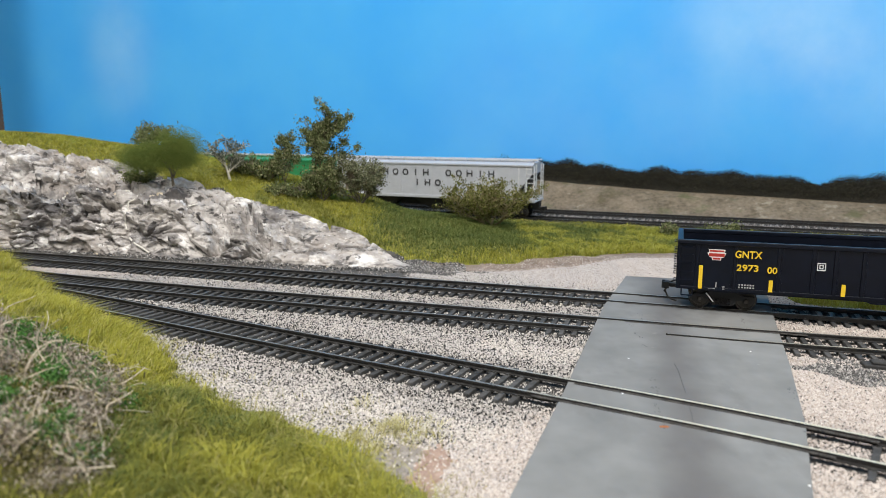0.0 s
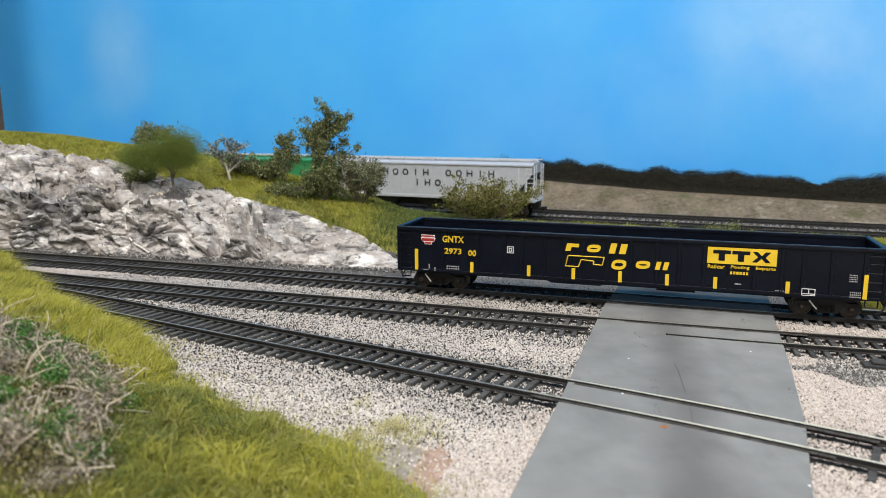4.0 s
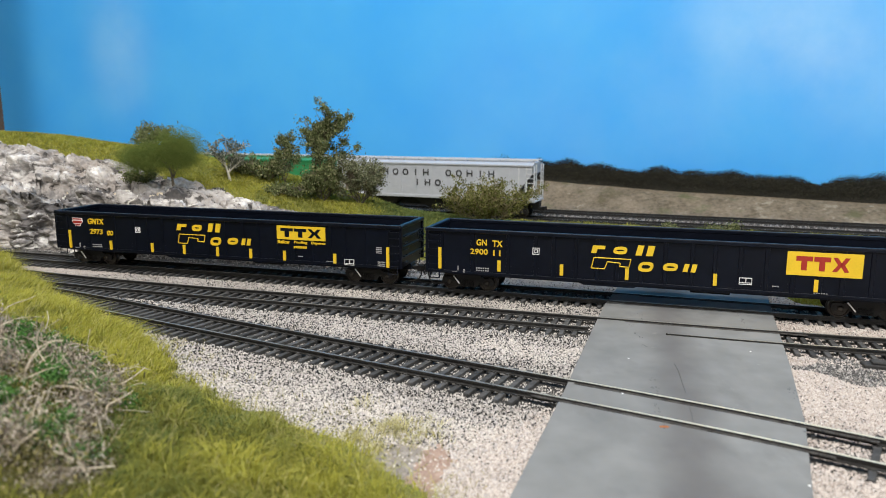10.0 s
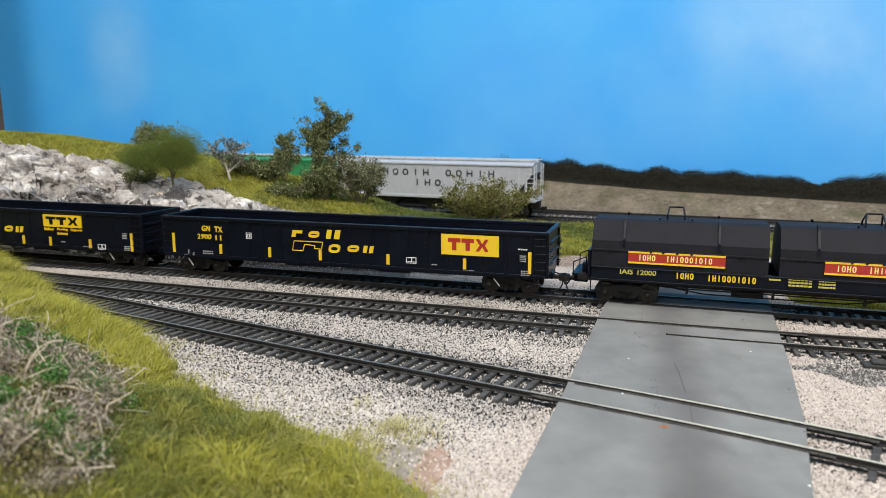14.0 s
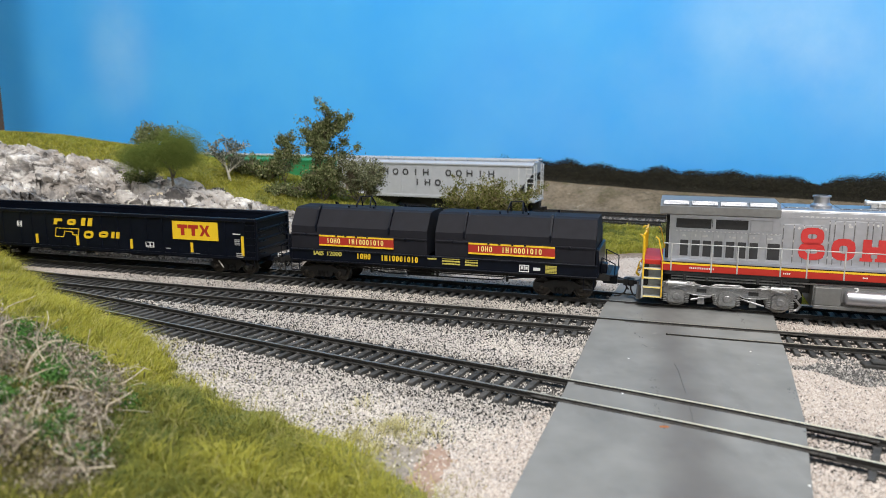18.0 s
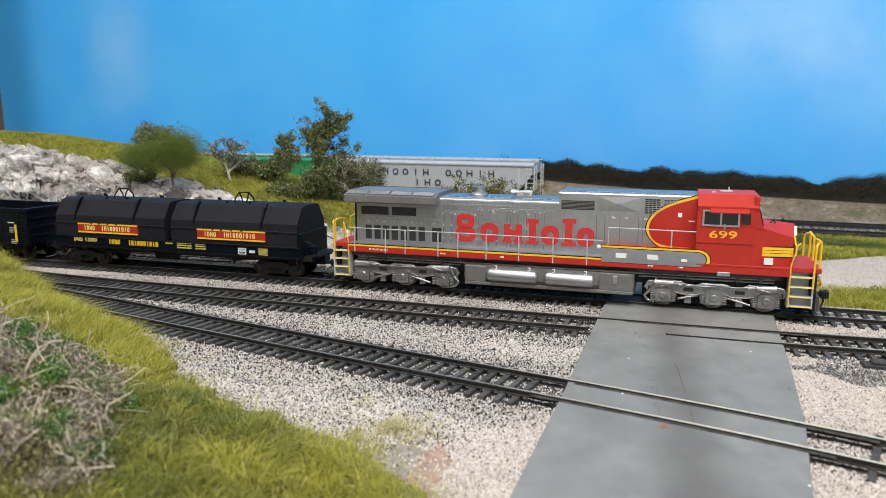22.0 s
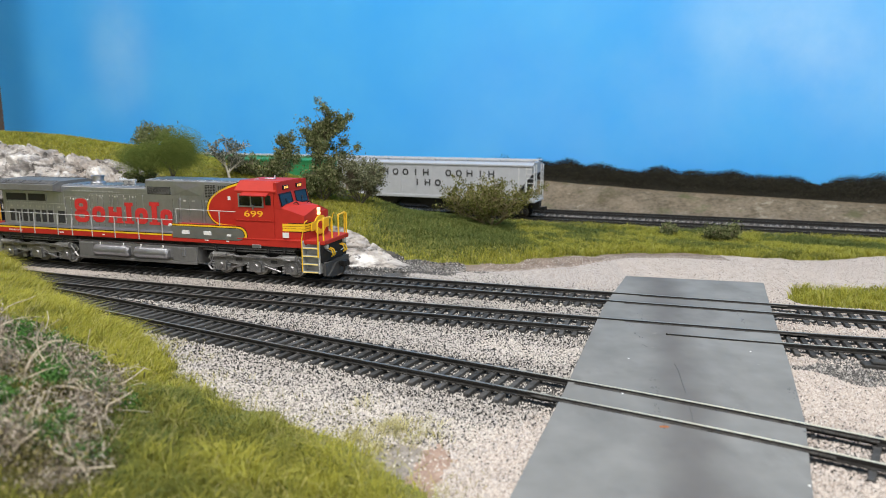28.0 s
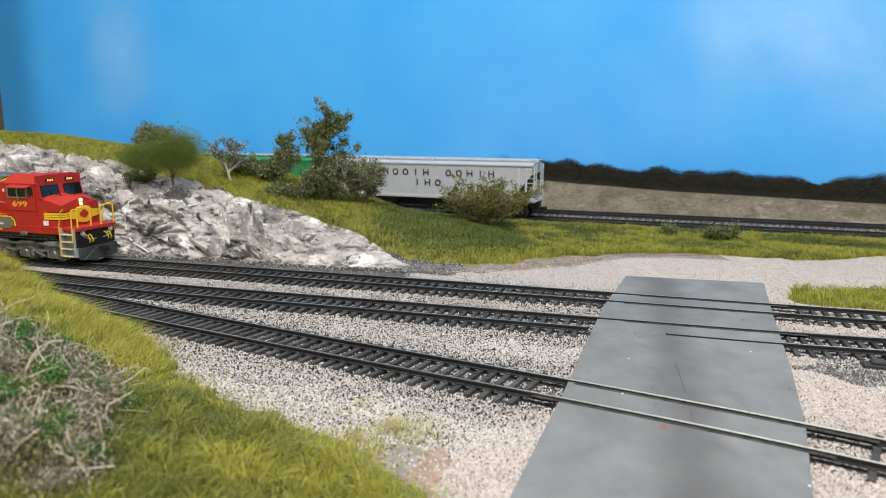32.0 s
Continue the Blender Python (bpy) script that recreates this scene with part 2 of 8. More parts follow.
def rail_head():
    """Rail heads: blackened, with the shine round the crossing painted in as brassy colour."""
    m = material("rail_head_with_shine", (0.10, 0.098, 0.092), 0.42, 0.3, size=45, second=(0.20, 0.195, 0.18))
    nt = m.node_tree
    b = nt.nodes["Principled BSDF"]
    last = b.inputs["Base Color"].links[0].from_socket
    co, sep = nt.nodes.new("ShaderNodeTexCoord"), nt.nodes.new("ShaderNodeSeparateXYZ")
    nt.links.new(co.outputs["Object"], sep.inputs[0])
    r = nt.nodes.new("ShaderNodeMapRange")
    r.interpolation_type = "SMOOTHSTEP"
    r.inputs[1].default_value, r.inputs[2].default_value, r.inputs[3].default_value, r.inputs[4].default_value = 0.0, 90 * MM, 0.0, 0.9
    nt.links.new(sep.outputs[0], r.inputs[0])
    near = nt.nodes.new("ShaderNodeMapRange")
    near.interpolation_type = "SMOOTHSTEP"
    near.inputs[1].default_value, near.inputs[2].default_value, near.inputs[3].default_value, near.inputs[4].default_value = 245 * MM, 300 * MM, 1.0, 0.12
    nt.links.new(sep.outputs[1], near.inputs[0])
    both = nt.nodes.new("ShaderNodeMath")
    both.operation = "MULTIPLY"
    nt.links.new(r.outputs[0], both.inputs[0])
    nt.links.new(near.outputs[0], both.inputs[1])
    mix = nt.nodes.new("ShaderNodeMix")
    mix.data_type = "RGBA"
    mix.inputs[7].default_value = (0.72, 0.67, 0.50, 1)
    nt.links.new(both.outputs[0], mix.inputs[0])
    nt.links.new(last, mix.inputs[6])
    nt.links.new(mix.outputs[2], b.inputs["Base Color"])
    return m


def rock_material():
    """Pale plaster with dark and warm washes; the dark also stands for crevice shade."""
    m = material("plaster_rock", (0.35, 0.325, 0.305), 0.85, size=15, second=(0.58, 0.545, 0.515), bump=1.1, bump_size=1.8, spec=0.15)
    stain(m, ((95, 0.50, 0.64, (0.26, 0.215, 0.18), 0.65, (1, 1, 1)), (42, 0.50, 0.62, (0.105, 0.10, 0.105), 0.8, (0.6, 1, 1.3)), (12, 0.53, 0.63, (0.035, 0.033, 0.033), 0.8, (0.6, 1, 1.3)), (15, 0.56, 0.65, (0.80, 0.775, 0.75), 0.85, (0.7, 1, 1.2)), (7, 0.60, 0.66, (0.03, 0.028, 0.028), 0.85, (0.7, 1, 1.4)), (4.5, 0.64, 0.70, (0.80, 0.79, 0.77), 0.7, (1, 1, 1))))
    return darken_patches(m, ((-280, 545, 30, 95, 40, 18, 0.75), (-120, 480, 10, 60, 40, 16, 0.4), (-70, 492, 18, 80, 22, 12, 0.6)))


# painted haze on the backdrop board; the last, widest row lightens its lit right side
SKY_CLOUDS_LIGHT = ((1400, 185, 150, 110, 0.26), (1490, 130, 130, 90, 0.12), (607, 180, 90, 150, 0.17), (1330, 110, 480, 220, 0.10))

M_BLACK = material("black_car_paint", (0.0034, 0.0050, 0.0105), 0.36, spread=0.25, size=20, bump=0.02, spec=0.18)
M_INNER = material("black_car_inside", (0.005, 0.007, 0.012), 0.5, spread=0.3, size=15, bump=0.03, spec=0.3)
M_TRUCK = material("dark_truck_plastic", (0.011, 0.0105, 0.0105), 0.6, spread=0.3, size=6, bump=0.05, spec=0.3)
M_SCREEN = material("grey_screen_mesh", (0.12, 0.122, 0.128), 0.5, 0.3, spread=0.2, size=4, bump=0.05)
M_FRAME = material("dark_frame_paint", (0.035, 0.035, 0.036), 0.5, spread=0.3, size=6, bump=0.04, spec=0.3)
M_TREAD = material("bright_wheel_metal", (0.34, 0.33, 0.31), 0.35, 0.8, spread=0.3, size=4)
M_WHEEL = material("blackened_wheel_metal", (0.05, 0.045, 0.04), 0.45, 0.7, spread=0.3, size=4)
M_YELLOW = material("yellow_lettering", (0.78, 0.52, 0.02), 0.5, spread=0.06, size=5)
M_COVER = material("matt_black_cover", (0.0135, 0.0138, 0.0185), 0.7, spread=0.15, size=25, bump=0.03, spec=0.15)
M_PALEYELLOW = material("pale_yellow_lettering", (0.85, 0.70, 0.25), 0.5, spread=0.06, size=5)
M_DIMYELLOW = material("dull_yellow_lettering", (0.55, 0.48, 0.10), 0.5, spread=0.06, size=5)
M_WHITE = material("white_lettering", (0.75, 0.75, 0.74), 0.5, spread=0.06, size=5)
M_PRINT = material("small_grey_print", (0.42, 0.42, 0.42), 0.5, spread=0.1, size=3)
M_RED_MARK = material("red_marking", (0.36, 0.022, 0.012), 0.5, spread=0.06, size=5)
M_GREYTRUCK = material("grey_truck_plastic", (0.30, 0.30, 0.305), 0.36, 0.75, spread=0.35, size=5, bump=0.05)
M_STEEL = material("bright_metal", (0.45, 0.45, 0.45), 0.35, 0.7, spread=0.3, size=4)
M_RED = material("warm_red_paint", (0.42, 0.030, 0.020), 0.45, spread=0.08, size=30, bump=0.015, spec=0.2)
M_LETTERRED = material("letter_red_paint", (0.50, 0.028, 0.026), 0.45, spread=0.08, size=10)
M_SILVER = material("silver_paint", (0.43, 0.44, 0.475), 0.36, 0.86, spread=0.10, size=18, bump=0.02)
M_SILVERBRIGHT = material("bright_silver_metal", (0.62, 0.62, 0.62), 0.35, 0.5, spread=0.1, size=5)
M_GREYDARK = material("dark_grey_paint", (0.165, 0.165, 0.162), 0.42, 0.25, spread=0.15, size=14, bump=0.02)
M_ROOF = material("roof_silver_paint", (0.26, 0.275, 0.30), 0.30, 0.75, spread=0.15, size=12)
M_GRILLE = material("dark_grille", (0.022, 0.022, 0.024), 0.5, spread=0.3, size=2, bump=0.2, bump_size=0.7)
M_LOCOYELLOW = material("yellow_paint", (0.80, 0.49, 0.02), 0.42, spread=0.06, size=8)
M_NUMBER = material("orange_yellow_paint", (0.85, 0.42, 0.02), 0.45, spread=0.06, size=8)
M_GLASS = material("dark_window_glass", (0.006, 0.007, 0.008), 0.08, spread=0.1, size=10, spec=0.5)
M_LAMP = bpy.data.materials.new("warm_lamp")
M_LAMP.use_nodes = True
M_LAMP.node_tree.nodes["Principled BSDF"].inputs["Base Color"].default_value = (0.9, 0.75, 0.5, 1)
M_LAMP.node_tree.nodes["Principled BSDF"].inputs["Emission Color"].default_value = (1.0, 0.62, 0.25, 1)
M_LAMP.node_tree.nodes["Principled BSDF"].inputs["Emission Strength"].default_value = 1.6
M_BOARD = bpy.data.materials.new("amber_board_light")
M_BOARD.use_nodes = True
M_BOARD.node_tree.nodes["Principled BSDF"].inputs["Base Color"].default_value = (0.6, 0.35, 0.1, 1)
M_BOARD.node_tree.nodes["Principled BSDF"].inputs["Emission Color"].default_value = (1.0, 0.45, 0.08, 1)
M_BOARD.node_tree.nodes["Principled BSDF"].inputs["Emission Strength"].default_value = 1.0
M_SILVERDOOR = material("pale_silver_doors", (0.47, 0.48, 0.51), 0.34, 0.86, spread=0.10, size=12, bump=0.02)
M_PLOUGH = material("dark_plough_paint", (0.055, 0.055, 0.055), 0.5, spread=0.2, size=8, bump=0.03, spec=0.3)
M_RAILING = material("grey_handrail_paint", (0.40, 0.41, 0.41), 0.5, spread=0.15, size=6)
M_RAIL = material("blackened_rail", (0.026, 0.025, 0.024), 0.6, 0.0, spread=0.3, size=8, bump=0.03, spec=0.25)
M_RAILTOP = rail_head()
M_TIE = material("black_plastic_tie", (0.066, 0.066, 0.066), 0.75, spread=0.3, size=3, bump=0.10, bump_size=0.5, per=True, amount=0.3, spec=0.08)
M_PLATE = traffic_band(plate_material(), 23.0, 0.245, 17.0)
M_BED = material("dark_track_bed", (0.020, 0.019, 0.018), 0.95, size=3, second=(0.10, 0.095, 0.09), bump=0.5, bump_size=1.0, spec=0.05)
M_DARKSOIL_SHADE = material("dark_soil_and_shade", (0.030, 0.028, 0.025), 0.95, size=7, second=(0.12, 0.11, 0.10), bump=0.6, bump_size=1.0)
M_PALESTONE = material("cream_stone", (0.52, 0.42, 0.29), 0.9, size=5, second=(0.70, 0.62, 0.48), bump=0.2)
M_ROOT = material("pale_dry_root", (0.55, 0.52, 0.46), 0.8, size=4, second=(0.82, 0.80, 0.75))
M_BALLAST = material("ballast_bed", (0.20, 0.18, 0.17), 0.95, size=1.6, second=(0.62, 0.57, 0.54), bump=0.5, bump_size=1.0, spec=0.05)
M_STONE = island_ramp("ballast_stone", [(0.0, (0.010, 0.010, 0.010)), (0.22, (0.05, 0.05, 0.05)), (0.28, (0.28, 0.258, 0.235)), (0.6, (0.465, 0.43, 0.385)), (1.0, (0.64, 0.60, 0.55))])
M_GRASSBASE = material("grass_mat_base", (0.10, 0.12, 0.02), 0.95, size=14, second=(0.24, 0.22, 0.05), bump=0.5, bump_size=1.2)
M_GRASS = island_ramp("static_grass", [(0.0, (0.29, 0.285, 0.045)), (0.5, (0.41, 0.40, 0.07)), (0.9, (0.50, 0.475, 0.11)), (1.0, (0.58, 0.53, 0.22))], spec=0.05, through_light=0.4)
M_GRASSGREEN = island_ramp("deep_green_static_grass", [(0.0, (0.12, 0.155, 0.045)), (0.6, (0.165, 0.20, 0.06)), (1.0, (0.23, 0.25, 0.085))], spec=0.05, through_light=0.4)
M_ROCK = rock_material()
M_SKY = cloud_and_light_paint(material("painted_sky_backdrop", (0.052, 0.39, 0.95), 0.9, size=520, second=(0.088, 0.465, 0.97), spec=0.1), SKY_CLOUDS_LIGHT)
M_WALL = material("room_wall_paint", (0.76, 0.755, 0.745), 0.85, size=300)
M_DARKWALL = material("dark_unseen_wall", (0.10, 0.08, 0.065), 0.7, size=120, second=(0.17, 0.135, 0.11))
M_HEDGE = material("dark_bush_strip", (0.012, 0.013, 0.010), 0.95, size=10, second=(0.035, 0.032, 0.022), bump=1.2, bump_size=2.5)
M_DIRT = material("tan_ground_cover", (0.11, 0.09, 0.06), 0.95, size=22, second=(0.255, 0.205, 0.15), bump=0.9, bump_size=2.2, spec=0.1)
stain(M_DIRT, ((30, 0.54, 0.66, (0.10, 0.11, 0.05), 0.7, (1, 1, 1)), (16, 0.60, 0.68, (0.36, 0.32, 0.25), 0.6, (1, 1, 1)), (60, 0.55, 0.7, (0.10, 0.075, 0.05), 0.5, (1, 1, 1))))

M_SAND = material("pale_pink_sand", (0.36, 0.31, 0.27), 0.95, size=5, second=(0.54, 0.48, 0.44), bump=0.4, bump_size=0.9)
M_CEILING = material("white_ceiling", (0.75, 0.75, 0.74), 0.9, size=200)
M_STONEDARK = island_ramp("dark_flecked_stone", [(0.0, (0.008, 0.008, 0.008)), (0.36, (0.04, 0.04, 0.04)), (0.42, (0.27, 0.25, 0.23)), (1.0, (0.58, 0.545, 0.505))])
M_STONESAND = island_ramp("fine_pink_gravel", [(0.0, (0.05, 0.05, 0.05)), (0.05, (0.10, 0.095, 0.09)), (0.09, (0.31, 0.26, 0.23)), (0.5, (0.46, 0.405, 0.365)), (1.0, (0.60, 0.55, 0.51))])
M_STONEFAR = island_ramp("grey_far_ballast", [(0.0, (0.04, 0.04, 0.04)), (0.4, (0.12, 0.11, 0.10)), (1.0, (0.45, 0.42, 0.40))])
M_GRASSDARK = island_ramp("olive_static_grass", [(0.0, (0.17, 0.18, 0.035)), (0.5, (0.245, 0.255, 0.055)), (1.0, (0.35, 0.34, 0.095))], spec=0.05, through_light=0.4)
M_GRASSDRY = island_ramp("dry_static_grass", [(0.0, (0.16, 0.15, 0.04)), (1.0, (0.42, 0.38, 0.17))])
M_GRASSPALE = island_ramp("pale_static_grass", [(0.0, (0.32, 0.29, 0.12)), (0.6, (0.55, 0.51, 0.26)), (1.0, (0.70, 0.66, 0.44))], spec=0.05, through_light=0.3)
M_RUBBLE = island_ramp("dark_rubble", [(0.0, (0.03, 0.03, 0.03)), (0.6, (0.12, 0.115, 0.11)), (1.0, (0.45, 0.43, 0.41))])
M_WHITEGREY = material("pale_grey_metal", (0.55, 0.56, 0.57), 0.5, spread=0.1, size=10)
M_HOPPER = material("light_grey_car_paint", (0.43, 0.45, 0.49), 0.5, spread=0.06, size=30)
M_HOPPERGREEN = material("green_car_paint", (0.03, 0.24, 0.09), 0.45, spread=0.12, size=20)
M_HOPPERSHADE = material("shaded_underside_colour", (0.025, 0.025, 0.026), 0.7, spread=0.2, size=20, spec=0.2)
M_MARKGREY = material("dark_grey_lettering", (0.045, 0.045, 0.05), 0.5, spread=0.1, size=5)
M_LEAFDARK = island_ramp("dark_olive_leaves", [(0.0, (0.04, 0.052, 0.018)), (0.5, (0.14, 0.165, 0.07)), (0.85, (0.23, 0.245, 0.115)), (1.0, (0.32, 0.30, 0.17))], spec=0.08)
M_LEAFOLIVE = island_ramp("olive_leaves", [(0.0, (0.035, 0.04, 0.01)), (0.5, (0.125, 0.135, 0.035)), (0.9, (0.22, 0.215, 0.075)), (1.0, (0.34, 0.31, 0.15))], spec=0.08)
M_LEAFGREY = island_ramp("grey_olive_leaves", [(0.0, (0.06, 0.07, 0.035)), (0.5, (0.165, 0.175, 0.10)), (1.0, (0.29, 0.295, 0.19))], spec=0.08)
M_LEAFBROWN = island_ramp("grey_brown_leaves", [(0.0, (0.05, 0.055, 0.038)), (0.6, (0.14, 0.145, 0.105)), (1.0, (0.28, 0.28, 0.22))], spec=0.05)
M_FIBRE = island_ramp("green_fibre", [(0.0, (0.09, 0.13, 0.028)), (0.6, (0.17, 0.22, 0.055)), (1.0, (0.26, 0.30, 0.09))], spec=0.05, through_light=0.3)
M_HEDGEFIBRE = island_ramp("dark_brown_fibre", [(0.0, (0.008, 0.008, 0.006)), (0.7, (0.03, 0.028, 0.018)), (1.0, (0.09, 0.085, 0.05))])
M_BARK = material("grey_brown_bark", (0.07, 0.055, 0.035), 0.9, size=3, second=(0.17, 0.14, 0.10))
M_BARKPALE = material("pale_bark", (0.45, 0.42, 0.36), 0.9, size=4, second=(0.70, 0.66, 0.58))
M_BARKYELLOW = material("tan_twigs", (0.13, 0.105, 0.045), 0.9, size=4, second=(0.28, 0.23, 0.12))
M_TWIG = material("dry_pale_twigs", (0.36, 0.30, 0.22), 0.9, size=6, second=(0.66, 0.58, 0.46))
M_CLUMPPALE = island_ramp("pale_scrub", [(0.0, (0.13, 0.105, 0.08)), (0.5, (0.34, 0.29, 0.235)), (1.0, (0.54, 0.48, 0.41))], spec=0.1)
M_CLUMPDARK = island_ramp("dark_olive_scrub", [(0.0, (0.05, 0.045, 0.016)), (0.6, (0.15, 0.135, 0.05)), (1.0, (0.32, 0.28, 0.12))])
M_CLUMPGREEN = island_ramp("green_moss", [(0.0, (0.03, 0.085, 0.02)), (1.0, (0.11, 0.24, 0.06))], spec=0.1)
M_SOIL = material("red_brown_soil", (0.13, 0.095, 0.07), 0.95, size=6, second=(0.30, 0.235, 0.19), bump=0.5, bump_size=1.2)
M_REDSOIL = material("brick_red_soil", (0.24, 0.155, 0.115), 0.95, size=3, second=(0.40, 0.29, 0.23), bump=0.5, bump_size=1.0)
M_GREYSOIL = material("grey_brown_soil", (0.15, 0.13, 0.11), 0.95, size=3.5, second=(0.36, 0.32, 0.28), bump=0.5, bump_size=1.0)
M_STAIN = material("dark_stain", (0.05, 0.05, 0.052), 0.6, size=3)
M_RUST = material("rust_spot", (0.28, 0.10, 0.03), 0.8, size=2)
M_POST = material("brown_wood_post", (0.06, 0.035, 0.022), 0.7, size=30, second=(0.14, 0.085, 0.055), bump=0.3, bump_size=3)

# ---------------------------------------------------------------- plan
# Track centre lines, y of x, in units of 300 mm; straight beyond their ends.
TRACKS = {
    "A": (1.3053, -0.32072, -0.017855, 0.00203, 0.011442),
    "B": (1.1256, -0.31693, -0.026578, 0.019358, 0.092369),
    "C": (0.8600, -0.54247, -0.01371, -0.14541, -0.13911),
}
ENDS = {"A": (-340.0, 260.0), "B": (-290.0, 230.0), "C": (-280.0, 190.0)}


def line(k, x):
    """y and slope of a track's centre line."""
    x = np.asarray(x, dtype=float)
    q, c = TRACKS[k], np.clip(x, *ENDS[k])
    u = c / 300
    d = q[1] + 2 * q[2] * u + 3 * q[3] * u**2 + 4 * q[4] * u**3
    return 300 * (q[0] + q[1] * u + q[2] * u**2 + q[3] * u**3 + q[4] * u**4) + (x - c) * d, d


def smooth_step(a, b, x):
    t = np.clip((np.asarray(x, dtype=float) - a) / (b - a), 0, 1)
    return t * t * (3 - 2 * t)


def rock_base(x):
    return 447 - 0.27 * (x + 33)


HILL_X = (-700, -420, -370, -330, -275, -225, -187, -140, -100, -55, -35, 8, 50, 105)
HILL_Z = (84, 80, 77, 74, 67, 62, 57, 46, 34, 26, 19, 12, 6, 0)
ROCK_X = (-700, -420, -355, -300, -250, -195, -170, -130, -93, -62, -44, -34, -26)
ROCK_Z = (78, 73, 68, 61, 55, 43, 38, 28, 23, 17, 13, 9, 5)
BANK = ((-420, 640), (-301, 488), (-235, 410), (-174, 338), (-132, 301), (-88, 242), (-67, 225), (-38, 205), (-26, 197), (-13, 181), (-4, 164), (10, 60))


def wave(x, y, size, seed=0.0):
    """A cheap smooth noise, -1 to 1."""
    a, b = x / size, y / size
    return (np.sin(a * 1.7 + 1.3 * np.sin(b * 1.1 + seed) + seed) + np.sin(b * 2.1 + 1.7 * np.sin(a * 0.9 - seed)) + np.sin((a + b) * 1.3 + seed * 2)) / 3


def bank_depth(x, y):
    """How far inside the near grass bank a point lies."""
    x, y = np.asarray(x, dtype=float), np.asarray(y, dtype=float)
    best = np.full(np.broadcast(x, y).shape, 1e9)
    for (x0, y0), (x1, y1) in zip(BANK, BANK[1:]):
        dx, dy = x1 - x0, y1 - y0
        t = np.clip(((x - x0) * dx + (y - y0) * dy) / (dx * dx + dy * dy), 0, 1)
        best = np.minimum(best, np.hypot(x - x0 - t * dx, y - y0 - t * dy))
    by = np.interp(x, [p[0] for p in BANK], [p[1] for p in BANK])
    return np.where((y < by) & (x < 10), best, -best)


def land(x, y):
    """Height of the layout's surface."""
    x, y = np.asarray(x, dtype=float), np.asarray(y, dtype=float)
    z = np.full(np.broadcast(x, y).shape, -3.3) + 0.25 * wave(x, y, 14)
    for k in "ABC":
        ty, sl = line(k, x)
        z = z - 0.25 * smooth_step(17.5, 15, np.abs(y - ty) / np.hypot(1, sl))
    v = y - rock_base(x)
    hill = np.interp(x, HILL_X, HILL_Z) + 2.0 * wave(x, y, 30, 2.0)
    up = (0.80 * smooth_step(14, 78, v) + 0.20 * smooth_step(70, 125, v)) * (1 - smooth_step(150, 235, v))
    z = z + np.maximum(hill, 0) * up * smooth_step(115, 60, x)
    # low grass ridge between the road and the far tracks
    z = z + 2.5 * smooth_step(18, 60, v) * (1 - smooth_step(110, 150, v)) * smooth_step(-60, 60, x)
    # embankment behind the far tracks
    e = y - (742 - 0.47 * (x - 107))
    rise = np.interp(x, (-200, 0, 107, 222, 400), (34, 30, 24, 18, 14))
    z = z + rise * smooth_step(0, 62, e) + 10 * smooth_step(70, 260, e)
    d = bank_depth(x, y)
    z = z + np.where(d > 0, np.interp(x, (-150, -95, -60, -25, 0), (34, 21, 9, 4, 2)) * (1 - np.exp(-np.maximum(d, 0) / 42)) + 1.2 * wave(x, y, 18, 1.0), 0)
    return z


GRASS_EDGE_X = (-60, -19, 13, 35, 79, 120, 158, 192, 228, 292, 500)
GRASS_EDGE_Y = (478, 468, 458, 457, 466, 485, 485, 474, 457, 470, 430)
PATCH = ((194, 391), (181, 372), (180, 357), (216, 344), (330, 318), (340, 350), (240, 385))
ROAD = ((106, 414), (79, 348), (60, 292), (41, 235), (16, 164), (-20, 60), (70, 60), (90, 164), (109, 207), (128, 257), (156, 336), (178, 396))


def far_line(x):
    """Centre line of the nearer of the two far tracks."""
    return 655 - 0.385 * (np.asarray(x, dtype=float) - 99)


def inside(poly, x, y):
    x, y = np.asarray(x, dtype=float), np.asarray(y, dtype=float)
    odd = np.zeros(np.broadcast(x, y).shape, dtype=bool)
    for (x0, y0), (x1, y1) in zip(poly, poly[1:] + poly[:1]):
        if y0 != y1:
            odd ^= ((y0 > y) != (y1 > y)) & (x < x0 + (y - y0) * (x1 - x0) / (y1 - y0))
    return odd


def red_soil(x, y):
    """Below 1 on the reddish earth beside the road."""
    return np.hypot((x + 3 - 0.15 * (y - 184)) / 4.6, (y - 184) / 17) + 0.35 * wave(x, y, 5) + 0.2 * wave(x, y, 2.5)


def grey_soil(x, y):
    """Below 1 on the bare earth at the tip of the near bank."""
    return np.hypot((x + 13) / 10, (y - 189) / 13) + 0.3 * wave(x, y, 6) + 0.2 * wave(x, y, 2.5)


